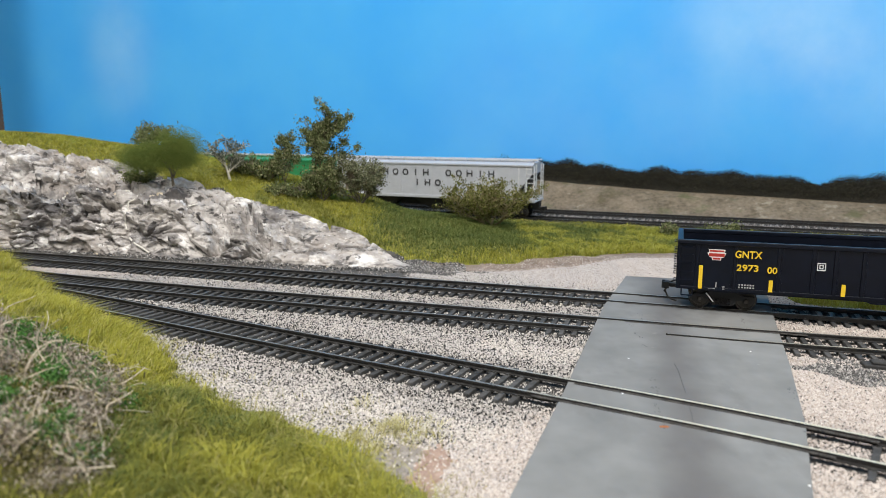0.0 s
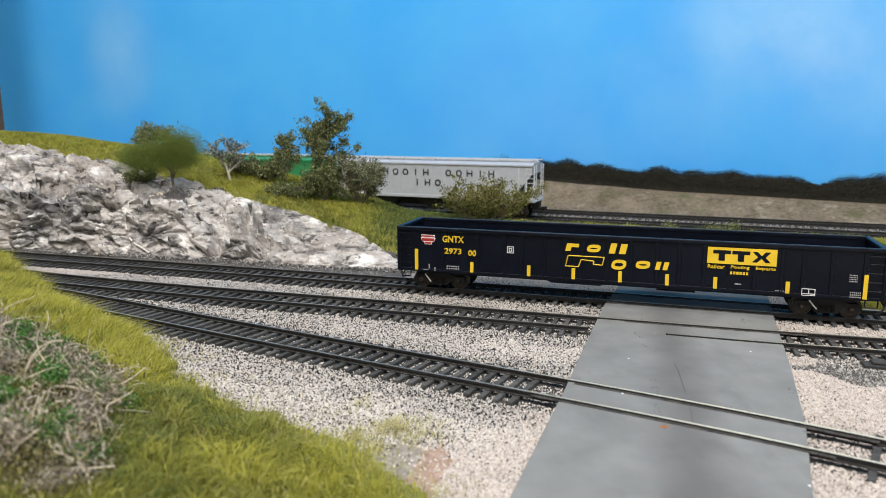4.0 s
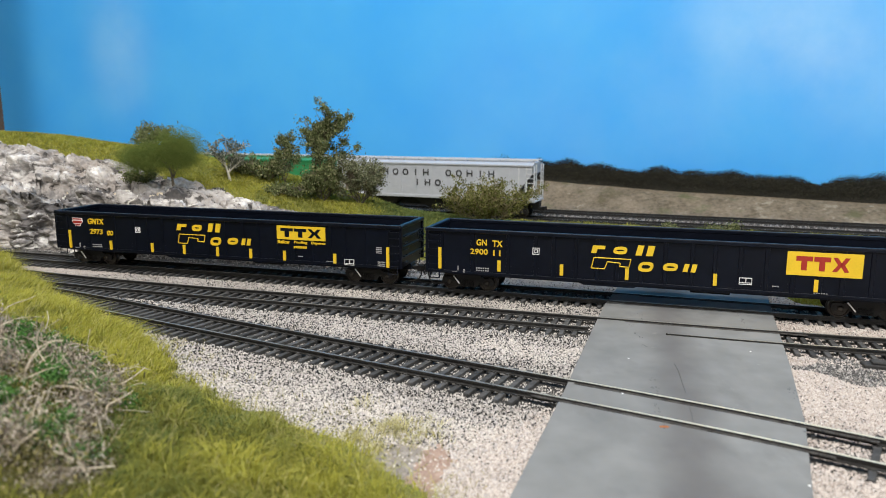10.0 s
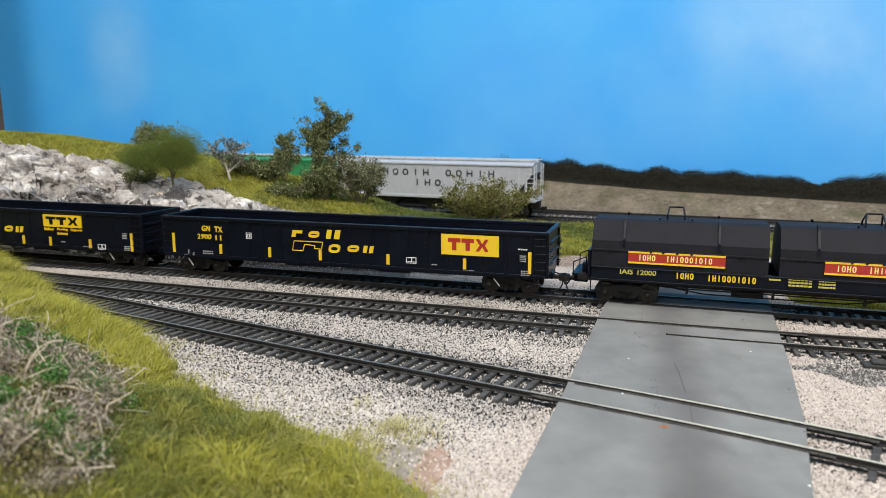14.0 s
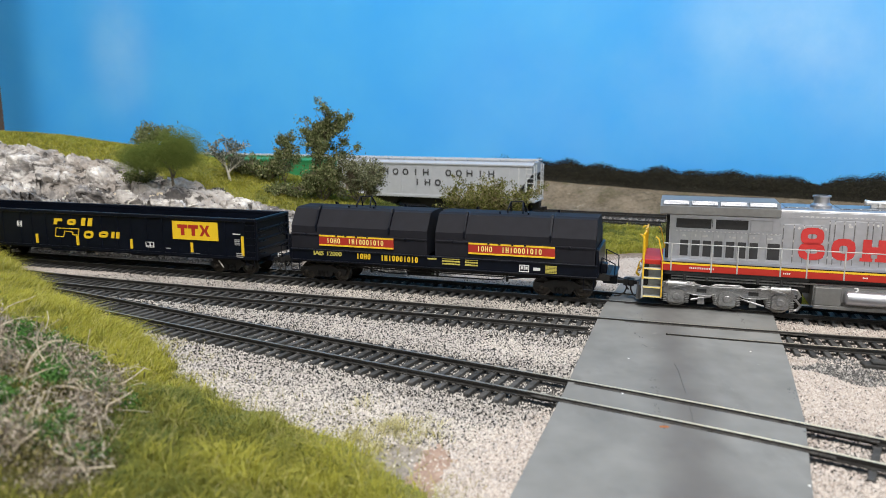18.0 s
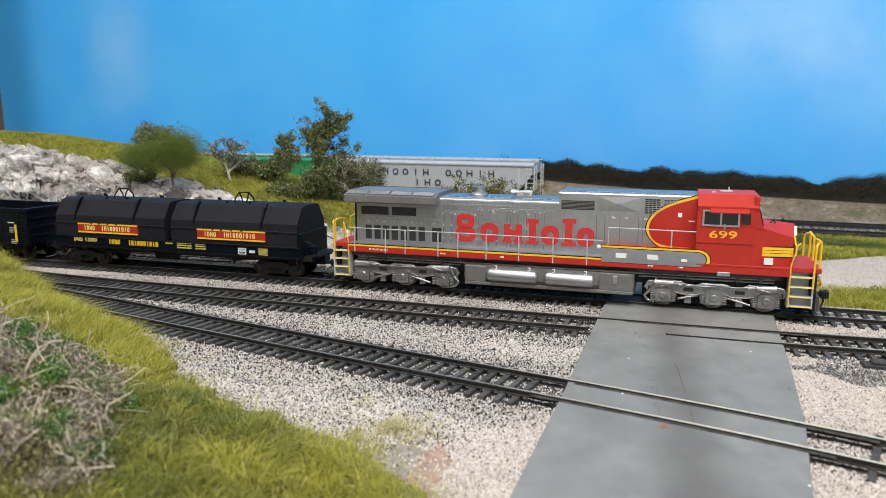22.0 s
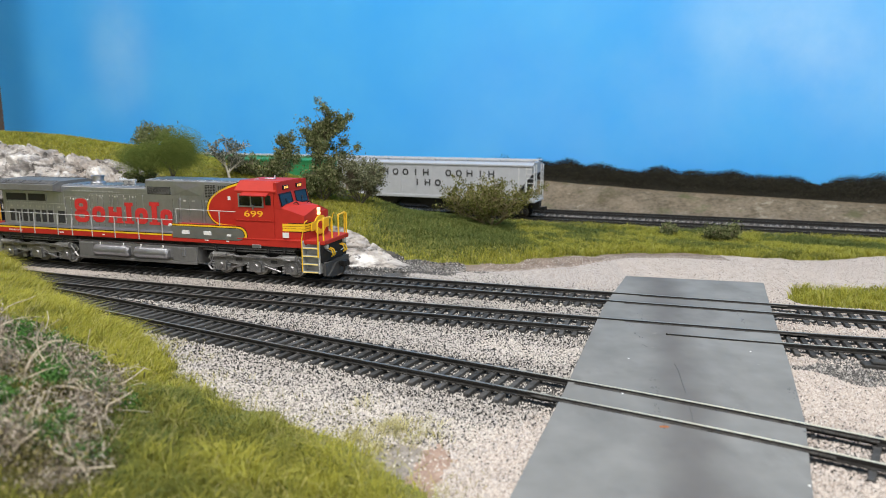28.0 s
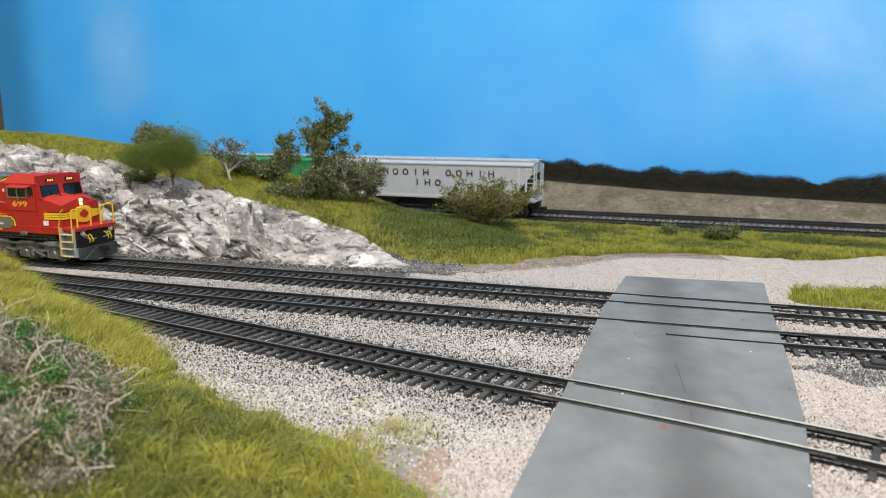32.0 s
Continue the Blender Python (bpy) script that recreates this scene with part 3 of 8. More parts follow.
def grassy(x, y):
    """Where grass grows: 1 near bank, 2 hill and far strip, 3 small patch, 0 none."""
    x, y = np.asarray(x, dtype=float), np.asarray(y, dtype=float)
    k = np.zeros(np.broadcast(x, y).shape, dtype=int)
    v = y - rock_base(x)
    ragged = 3.0 * wave(x, y, 7) + 2.5 * wave(x, y, 19, 3)
    hill = (x < -25) & (v > np.interp(x, (-420, -300, -200, -130, -62, -25), (95, 84, 69, 61, 50, 33)) + 1.6 * ragged)
    strip = (x >= -25) & (y > np.interp(x, GRASS_EDGE_X, GRASS_EDGE_Y) + ragged)
    k[(hill | strip) & (y < far_line(x) - 17)] = 2
    k[bank_depth(x, y) > ragged * 1.2 + 4.0 * wave(x, y, 11, 5) * smooth_step(340, 260, y)] = 1
    k[inside(PATCH, x + ragged * 0.6, y + ragged * 0.4)] = 3
    return k


# ---------------------------------------------------------------- setting
xs, ys = np.concatenate([np.arange(-1300, -800, 20.0), np.arange(-800, -400, 8.0), np.arange(-400, 300, 2.0), np.arange(300, 800, 8.0), np.arange(800, 1301, 20.0)]), np.concatenate([np.arange(-300, 40, 10.0), np.arange(40, 560, 2.0), np.arange(560, 1121, 4.0)])
gx, gy = np.meshgrid(xs, ys)
gz = land(gx, gy)
nx, ny = len(xs), len(ys)
ii, jj = np.meshgrid(np.arange(nx - 1), np.arange(ny - 1))
base = (jj * nx + ii).ravel()
me = grid_mesh("ground", np.stack([gx.ravel(), gy.ravel(), gz.ravel()], 1), np.stack([base, base + 1, base + nx + 1, base + nx], 1))
ground = part("ground", me, M_BALLAST)
for m in (M_GRASSBASE, M_DIRT, M_SAND, M_SOIL, M_BED, M_DARKSOIL_SHADE, M_ROCK, M_GREYSOIL, M_REDSOIL):
    me.materials.append(m)
cx, cy = (gx[:-1, :-1] + gx[1:, 1:]).ravel() / 2, (gy[:-1, :-1] + gy[1:, 1:]).ravel() / 2
slot = np.where(grassy(cx, cy) > 0, 1, 0)
slot[(slot == 0) & (cy > far_line(cx) + 72)] = 2
slot[(slot == 0) & (cx > 110) & (cy < 480) & (cx - 110 > (164 - cy) * 0.2)] = 3
slot[(np.isin(slot, (0, 3))) & (np.abs(cx - 85) < 100) & (np.abs(cy - np.interp(cx, GRASS_EDGE_X, GRASS_EDGE_Y) + 6) < 12)] = 4
slot[(slot == 0) & (grey_soil(cx, cy) < 1.05)] = 8
slot[np.isin(slot, (0, 8)) & (red_soil(cx, cy) < 1.05)] = 9
for k in "ABC":
    ty, sl = line(k, cx)
    slot[(slot != 1) & (np.abs(cy - ty) / np.hypot(1, sl) + 0.6 * wave(cx, cy, 4) < 15.5) & ~((k == "A") & (cx > 178))] = 5
edge = cy - rock_base(cx) - np.interp(cx, (-420, -300, -200, -130, -62, -25), (92, 80, 74, 56, 34, 12))
slot[(cx < -8) & (edge > -8) & (cy - rock_base(cx) > -2) & (edge < 30) & (slot == 0)] = 6
slot[(cx < -60) & (edge <= -8) & (cy - rock_base(cx) > 14) & (slot == 0)] = 7
slot[(slot == 0) & (np.hypot((cx + 10) / 36, (cy - 452) / 24) + 0.3 * wave(cx, cy, 7) < 1)] = 6
slot[(cx > 132) & (np.abs(cy - (line("B", cx)[0] - 30)) + 4 * wave(cx, cy, 6) < 14 * smooth_step(134, 150, cx)) & (cx < 230)] = 6
# ground darkened at the rock's foot, for rubble and for the shade there
slot[np.isin(slot, (0, 3, 5)) & (cx < -20) & (cy > line("A", cx)[0] + 14) & (cy < rock_base(cx) + 6)] = 6
me.polygons.foreach_set("material_index", slot.astype(np.int32))
tagged(ground, "scenicked model railway ground of pale ballast and earth", "ground", kind="structure")


def wall(name, p, q, z0, z1, thick, mat, label):
    (x0, y0), (x1, y1) = p, q
    n = math.hypot(x1 - x0, y1 - y0)
    s = Shape().box(0, n, 0, thick, z0, z1)
    ob = part(name, s, mat, at=pose(x0 * MM, y0 * MM, 0, 0, 0, math.degrees(math.atan2(y1 - y0, x1 - x0))))
    return tagged(ob, label, "wall", kind="structure")


wall("backdrop", (-1000, 1180), (1100, 487), -60, 900, 8, M_SKY, "sky-blue painted backdrop board with faint pale clouds")
# unseen room added round the layout; dark west wall shapes the silver's reflections
wall("wall_west", (-1800, -1800), (-1800, 1400), -1000, 1400, 60, M_DARKWALL, "unseen room wall kept dark for the silver's reflections")
wall("wall_east", (1800, 1400), (1800, -1800), -1000, 1400, 60, M_WALL, "plain pale room wall")
wall("wall_south", (1860, -1800), (-1860, -1800), -1000, 1400, 60, M_WALL, "plain pale room wall")
wall("wall_north", (-1860, 1400), (1860, 1400), -1000, 1400, 60, M_WALL, "plain pale room wall")
tagged(part("ceiling", Shape().box(-1860, 1860, -1860, 1460, 1400, 1450), M_CEILING), "plain white ceiling", "ceiling", kind="structure")
tagged(part("floor", Shape().box(-1860, 1860, -1860, 1460, -1050, -1000), M_WALL), "plain room floor", "floor", kind="structure")
for name, x0, x1, y0, y1 in (("fascia_south", -1300, 1300, -312, -300), ("fascia_west", -1312, -1300, -312, 1130), ("fascia_east", 1300, 1312, -312, 1130)):
    tagged(part(name, Shape().box(x0, x1, y0, y1, -1000, -6), M_WALL), "plain board closing the layout down to the floor", "board", kind="structure")
# ---------------------------------------------------------------- track
def rail_strip(k, side, x0, x1, point=0.0):
    """One rail of a track: foot, web and head."""
    x = np.arange(x0, x1 + 0.1, 6.0)
    y, d = line(k, x)
    n = np.hypot(1, d)
    prof = [(-1.05, -2.0), (-1.05, -1.7), (-0.3, -1.5), (-0.3, -0.8), (-0.58, -0.6), (-0.58, -0.08), (-0.5, 0), (0.5, 0), (0.58, -0.08), (0.58, -0.6), (0.3, -0.8), (0.3, -1.5), (1.05, -1.7), (1.05, -2.0)]
    v, f, m = [], [], len(prof)
    for i in range(len(x)):
        for o, z in prof:
            off = side * 8.7 + o * (min(1.0, 0.12 + (x[i] - x0) / point) if point else 1.0)
            v.append((x[i] - d[i] / n[i] * off, y[i] + off / n[i], z))
    for i in range(len(x) - 1):
        for j in range(m - 1):
            f.append((i * m + j, (i + 1) * m + j, (i + 1) * m + j + 1, i * m + j + 1))
    return v, f, m


def track(k, x0, x1, label, skip=(), spacing=5.5, gaps=()):
    ob = thing("track", label, "track", group="tracks of the layout")
    for side in (1, -1):
        spans = [(x0, x1)] if side > 0 or not gaps else [(x0, gaps[0]), (gaps[1], x1)]
        for a, b in spans:
            v, f, m = rail_strip(k, side, a, b, 40.0 if a in gaps else 0.0)
            rail = part("rail", Shape().add(v, f), M_RAIL, ob, "blackened metal rail, its head painted bright where it shines")
            rail.data.materials.append(M_RAILTOP)
            for p in rail.data.polygons:
                if abs(p.normal.z) > 0.9 and p.center.z > -0.0001:
                    p.material_index = 1
    tie = Shape().box(-1.05, 1.05, -16, 16, -4.4, -1.95, 0.18)
    for s in (-1, 1):
        for e in (-1, 1):
            tie.box(-0.5, 0.5, s * 8.7 + e * 1.35 - 0.45, s * 8.7 + e * 1.35 + 0.45, -1.95, -1.5)
    me = tie.mesh("tie")
    me.materials.append(M_TIE)
    x = x0
    while x < x1:
        y, d = line(k, x)
        if not any(a < x < b for a, b in skip):
            t = new("tie", me)
            t.parent = ob
            t.matrix_basis = pose(x * MM, float(y) * MM, 0, 0, 0, math.degrees(math.atan(d)) + random.uniform(-0.8, 0.8))
        x += spacing / math.hypot(1, d)
    return ob


track_a = track("A", -520, 420, "model track with black rails and ties beside the rock cut", skip=((88, 166),))
outer = Shape()
for a, b in ((-1220, -522), (422, 1230)):
    for side in (1, -1):
        v, f, m = rail_strip("A", side, a, b)
        part("rail", Shape().add(v, f), M_RAIL, track_a, "blackened metal rail")
    for i in range(int((b - a) / 5.4)):
        x = a + i * 5.4
        y, d = line("A", x)
        n = math.hypot(1, d)
        outer.add([(x + (u - w * d) / n, float(y) + (u * d + w) / n, z) for z in (-4.4, -1.95) for w in (-15, 15) for u in (-1.1, 1.1)], [(0, 2, 3, 1), (4, 5, 7, 6), (0, 1, 5, 4), (2, 6, 7, 3), (0, 4, 6, 2), (1, 3, 7, 5)])
part("outer_ties", outer, M_TIE, track_a)["kind"] = "stuff"
track("B", -330, 380, "model track with black rails and ties on pale ballast", skip=((66, 144),), gaps=(67, 97))
track("C", -330, 260, "model track curving away over the grey crossing", skip=((34, 116),))

# grey road crossing
plate = Shape().prism(list(ROAD), "z", -4.4, -0.7)
road = part("road", plate, M_PLATE)
tagged(road, "smooth grey painted crossing road between and beside the rails", "road", kind="structure")

def rail_side_strip(k, side, x0, x1):
    """A dark strip on the road that stands in for the rail's visible dark side."""
    v, f = [], []
    xs_ = np.arange(x0, x1 + 0.1, 6.0)
    y_, d_ = line(k, xs_)
    n_ = np.hypot(1, d_)
    for i in range(len(xs_)):
        for off in (side * 8.7 - 2.1, side * 8.7 - 0.45):
            for z_ in (-0.9, -0.62):
                v.append((xs_[i] - d_[i] / n_[i] * off, y_[i] + off / n_[i], z_))
    for i in range(len(xs_) - 1):
        a, b = i * 4, i * 4 + 4
        f += [(a + 1, a + 3, b + 3, b + 1), (a, b, b + 2, a + 2), (a, a + 1, b + 1, b), (a + 2, b + 2, b + 3, a + 3)]
    part("rail_side_strip", Shape().add(v, f), M_BED, road, "dark strip standing in for the rail's dark side")


for k, lo, hi in (("A", (99, 93), (169, 163)), ("B", (80, 72), (152, 146)), ("C", (42, 34), (124, 114))):
    for side, a, b in ((1, lo[0], hi[0]), (-1, lo[1], hi[1])):
        if (k, side) != ("B", -1):
            rail_side_strip(k, side, a, b)
crack = Shape()
for p, q in (((86.6, 262), (85.8, 255)), ((85.8, 255), (84.4, 248)), ((84.4, 248), (82.8, 240)), ((82.8, 240), (81.2, 232)), ((79.4, 224), (77.2, 214)), ((77.2, 214), (74.6, 204))):
    crack.tube((p[0], p[1], -0.7), (q[0], q[1], -0.7), 0.10, 5)
part("crack", crack, M_STAIN, road, "thin dark crack")
for px, py in ((92, 330), (90, 322), (83, 300), (82.4, 296), (81.5, 284), (74, 246), (72.4, 238), (71.6, 233), (68, 222), (67.5, 218), (138, 330), (134, 318), (118, 236), (117.2, 231), (116.6, 226), (108, 206), (107, 200), (106.6, 196), (66.0, 206), (84.0, 312), (136.4, 322)):
    for k in range(4):
        fx, fy = px + random.uniform(-1.2, 1.2), py + random.uniform(-2.0, 2.0)
        r = random.uniform(0.18, 0.42)
        part("chip", Shape().prism([(fx + r * math.cos(a) * random.uniform(0.6, 1.2), fy + r * math.sin(a) * random.uniform(0.6, 1.4)) for a in (0, 1.1, 2.2, 3.3, 4.4, 5.5)], "z", -0.75, -0.65), M_STAIN, road)
for px, py in ((121, 276), (60, 232), (92, 170), (117, 172), (71, 268)):
    part("speck", Shape().prism([(px + 0.45 * math.cos(a), py + 0.45 * math.sin(a)) for a in (0, 1.3, 2.5, 3.8, 5.0)], "z", -0.75, -0.63), M_WHITE, road, "pale speck")
part("rust_spot", Shape().prism([(66 + 1.6 * math.cos(a), 205.4 + 0.9 * math.sin(a)) for a in (0, 0.9, 1.8, 2.7, 3.6, 4.5, 5.4)], "z", -0.75, -0.63), M_RUST, road, "small rust stain")


# ---------------------------------------------------------------- train
RUN = [(0.0, 226.9), (0.5, 210.4), (1.0, 193.5), (1.5, 176.5), (2.0, 159.3), (2.5, 141.7), (3.0, 123.5), (3.5, 104.7), (4.5, 67.5), (5.5, 30.0), (6.0, 10.9), (6.5, -8.2),
       (7.0, -27.0), (7.5, -45.7), (8.0, -64.2), (8.5, -82.7), (9.0, -101.3), (9.5, -120.2), (10.0, -139.7), (10.5, -159.5), (11.0, -179.6), (11.5, -200.0), (12.0, -220.6), (12.5, -241.4),
       (13.0, -262.1), (13.5, -282.8), (14.0, -303.2), (14.5, -323.5), (15.5, -364.7), (16.5, -406.1), (18.0, -467.8), (20.0, -549.1), (22.0, -630.7), (23.0, -671.8), (24.0, -713.0), (25.0, -754.1), (26.5, -815.8),
       (27.5, -856.7), (28.0, -877.3), (28.5, -898.2), (29.0, -919.1), (29.5, -940.1), (30.0, -961.0), (30.5, -981.8), (31.0, -1002.2), (31.5, -1022.3), (32.0, -1043.0)]
ARC_X = np.arange(-1600.0, 1600.1, 2.0)
ARC_Y = line("A", ARC_X)[0]
ARC_S = np.concatenate([[0], np.cumsum(np.hypot(np.diff(ARC_X), np.diff(ARC_Y)))])
ARC_S = ARC_S - np.interp(0, ARC_X, ARC_S)


def on_track(s):
    return np.interp(s, ARC_S, ARC_X), np.interp(s, ARC_S, ARC_Y)


def vehicle_pose(s, half):
    """Pose of a vehicle whose trucks stand at s - half and s + half."""
    (x0, y0), (x1, y1) = on_track(s - half), on_track(s + half)
    return pose((x0 + x1) / 2 * MM, (y0 + y1) / 2 * MM, 0, 0, 0, math.degrees(math.atan2(y1 - y0, x1 - x0)))


# lettering and marks ------------------------------------------------------
def text_shape(body, x, z, w, h, y, thick=0.6, near=-1):
    """Text on a vehicle's side, fitted into a box w by h whose lower left corner is x, z."""
    cu = bpy.data.curves.new("text", "FONT")
    cu.body, cu.size, cu.offset, cu.resolution_u = body, 1.0, 0.012, 3
    tmp = bpy.data.objects.new("text", cu)
    me = bpy.data.meshes.new_from_object(tmp)
    bpy.data.objects.remove(tmp)
    co = [v.co.copy() for v in me.vertices]
    x0, x1 = min(c.x for c in co), max(c.x for c in co)
    y0, y1 = min(c.y for c in co), max(c.y for c in co)
    s, n = Shape(), len(co)
    v = []
    for d in (0, near * thick):
        v += [(x + (c.x - x0) / (x1 - x0) * w, y + d, z + (c.y - y0) / (y1 - y0) * h) for c in co]
    f = [tuple(p.vertices) for p in me.polygons]
    f += [tuple(i + n for i in reversed(p)) for p in [tuple(p.vertices) for p in me.polygons]]
    seen = collections.Counter()
    for p in me.polygons:
        for e in p.edge_keys:
            seen[e] += 1
    f += [(a, b, b + n, a + n) for (a, b), k in seen.items() if k == 1]
    bpy.data.meshes.remove(me)
    return s.add(v, f)


def bars(x, z, w, h, y, count, fill=0.72, lean=0.0, thick=0.6):
    """A row of plain blocks in place of lettering."""
    s = Shape()
    step = w / count
    for i in range(count):
        a, b = x + i * step, x + i * step + step * fill
        s.prism([(a + u * (b - a) + lean * t * h, z + t * h) for u, t in ((0, 0), (1, 0), (1, 1), (0, 1))], "y", y, y - thick)
    return s


def name_marks(kinds, x, z, step, w, h, y, stroke, thick=0.5, lean=0.0):
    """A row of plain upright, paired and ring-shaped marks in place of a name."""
    s = Shape()

    def quad(u0, u1, t0, t1, x0):
        s.prism([(x0 + u * w + lean * t * h, z + t * h) for u, t in ((u0, t0), (u1, t0), (u1, t1), (u0, t1))], "y", y, y - thick)

    k, v = stroke / w, stroke / h
    for i, c in enumerate(kinds):
        x0 = x + i * step
        if c == "i":
            quad(0.5 - k / 2, 0.5 + k / 2, 0, 1, x0)
        elif c == "h":
            quad(0, k, 0, 1, x0)
            quad(1 - k, 1, 0, 1, x0)
            quad(k, 1 - k, 0.5 - v / 2, 0.5 + v / 2, x0)
        elif c == "o":
            n, out, inn = 14, [], []
            for j in range(n):
                a = 2 * math.pi * (j + 0.5) / n
                cx, cz = math.cos(a), math.sin(a)
                e = (abs(cx) ** 3 + abs(cz) ** 3) ** (-1 / 3)
                for ring_, du, dv in ((out, 0, 0), (inn, k, v)):
                    u, t = 0.5 + (0.5 - du) * cx * e, 0.5 + (0.5 - dv) * cz * e
                    ring_.append((x0 + u * w + lean * t * h, z + t * h))
            rings = [(px, yy, pz) for yy in (y, y - thick) for loop in (out, inn) for px, pz in loop]
            faces = []
            for j in range(n):
                m_ = (j + 1) % n
                for a0, b0 in ((0, n), (n, 3 * n), (3 * n, 2 * n), (2 * n, 0)):
                    faces.append((a0 + j, a0 + m_, b0 + m_, b0 + j))
            s.add(rings, faces)
    return s


def slab(pts, y, thick=0.6):
    return Shape().prism(pts, "y", y, y - thick)


def rect(x0, x1, z0, z1, y, thick=0.6):
    return Shape().box(x0, x1, y - thick, y, z0, z1)


def ring(x0, x1, z0, z1, y, w=0.4, thick=0.6):
    s = Shape()
    for a, b, c, d in ((x0, x1, z0, z0 + w), (x0, x1, z1 - w, z1), (x0, x0 + w, z0 + w, z1 - w), (x1 - w, x1, z0 + w, z1 - w)):
        s.box(a, b, y - thick, y, c, d)
    return s


def round_end(x0, x1, z0, z1, r, right=True, n=8):
    """A bar whose right end is rounded."""
    pts = [(x0, z0), (x1 - r, z0)]
    zc = (z0 + z1) / 2
    h = (z1 - z0) / 2
    pts += [(x1 - r + r * math.sin(math.pi * i / n), zc - h * math.cos(math.pi * i / n)) for i in range(1, n)]
    return pts + [(x1 - r, z1), (x0, z1)]


# running gear ----------------------------------------------------------------
SPIN = []


def wheelset_mesh(r, name="wheelset"):
    s = Shape()
    for e in (-1, 1):
        s.lathe([(0.8, e * 7.9), (r * 0.55, e * 7.6), (r * 0.82, e * 7.5), (r * 0.86, e * 7.2), (r * 1.09, e * 7.2), (r * 1.09, e * 7.7), (r, e * 8.0), (r * 0.985, e * 9.7), (r * 0.84, e * 9.8),
                 (r * 0.8, e * 9.35), (r * 0.5, e * 9.25), (1.3, e * 9.6), (0.0, e * 9.7)], (0, 0, 0), "y", 28)
    s.tube((0, -7.9, 0), (0, 7.9, 0), 0.8, 10)
    for k in range(3):
        a = 2.1 * k
        for e in (-1, 1):
            s.tube((r * 0.66 * math.cos(a), e * 9.2, r * 0.66 * math.sin(a)), (r * 0.66 * math.cos(a), e * 9.55, r * 0.66 * math.sin(a)), r * 0.07, 8)
    return s.mesh(name, True)


WHEEL_SMALL, WHEEL_LARGE = wheelset_mesh(4.75), wheelset_mesh(5.9)
WHEEL_SMALL.materials.append(M_WHEEL)
WHEEL_LARGE.materials.append(M_TREAD)


def add_wheelset(truck, mesh, x, r):
    w = new("wheelset", mesh)
    w.parent = truck
    w.matrix_basis = pose(x * MM, 0, r * MM)
    SPIN.append((w, x, r))


def freight_truck(car, x, lever=True):
    """A two-axle truck: two side frames joined by a bolster, springs and bearing caps."""
    s = Shape()
    prof = [(-14.2, 5.2), (-13.8, 7.0), (-11.5, 7.6), (-9.2, 7.3), (-5.6, 9.0), (5.6, 9.0), (9.2, 7.3), (11.5, 7.6), (13.8, 7.0), (14.2, 5.2), (13.2, 3.7), (11.0, 4.0), (9.0, 5.2), (6.4, 5.2), (4.6, 2.4), (-4.6, 2.4), (-6.4, 5.2), (-9.0, 5.2), (-11.0, 4.0), (-13.2, 3.7)]
    for e in (-1, 1):
        s.prism(prof, "y", e * 11.2, e * 12.6)
    s.box(-2.2, 2.2, -11.5, 11.5, 5.5, 9.6, 0.3)
    truck = part("truck", s, M_TRUCK, car, at=pose(x * MM, 0, 0))
    spring = Shape()
    for k in (-2.4, 0.0, 2.4):
        for j in range(5):
            spring.lathe([(0.7, 0.15), (1.05, 0), (0.7, -0.15)], (k, -13.0, 3.3 + j * 0.6), "z", 8)
    part("spring_group", spring, M_TRUCK, truck)
    for k in (-10.2, 10.2):
        for e in (-1, 1):
            part("bearing_cap", Shape().lathe([(0, e * 13.4), (0.7, e * 13.4), (1.1, e * 13.1), (1.5, e * 12.4), (1.5, e * 12.2)], (k, 0, 4.9), "y", 14), M_WHEEL, truck)
    if lever:
        part("brake_rod", Shape().tube((-7.6, -13.6, 8.2), (-4.2, -13.9, 4.2), 0.35, 6), M_WHITE, truck, "pale diagonal brake rod")
    for k in (-10.2, 10.2):
        add_wheelset(truck, WHEEL_SMALL, k, 4.75)
    return truck


def coupler(car, x, way, mat):
    """A knuckle coupler with its shank and the bent trip pin below."""
    s = Shape().box(min(x - 6 * way, x + 3 * way), max(x - 6 * way, x + 3 * way), -1.3, 1.3, 7.2, 9.2, 0.3)
    s.prism([(x + 3 * way, -2.2), (x + 5.2 * way, -2.6), (x + 6.6 * way, -1.2), (x + 6.2 * way, 0.0), (x + 4.8 * way, 0.2), (x + 5.0 * way, 1.6), (x + 6.6 * way, 2.4), (x + 5.6 * way, 3.0), (x + 3 * way, 2.0)], "z", 6.6, 9.8)
    ob = part("coupler", s, mat, car)
    a = [(x + 4.6 * way, 0, 6.8), (x + 4.6 * way, 0, 4.6), (x + 3.6 * way, -1.0, 2.4), (x + 1.6 * way, -3.2, 1.5), (x - 0.6 * way, -5.2, 1.4)]
    part("trip_pin", Shape().wire(a, 0.42, 7), M_WHEEL, ob, "bent metal trip pin", smooth=True)
    return ob


# gondola cars -----------------------------------------------------------------
GON_RIBS = (-105, -88.5, -70, -56, -47, -36, -25.7, -16.3, -5, 6, 18, 28, 39, 50, 61, 72.3, 81, 92.5, 105.4)


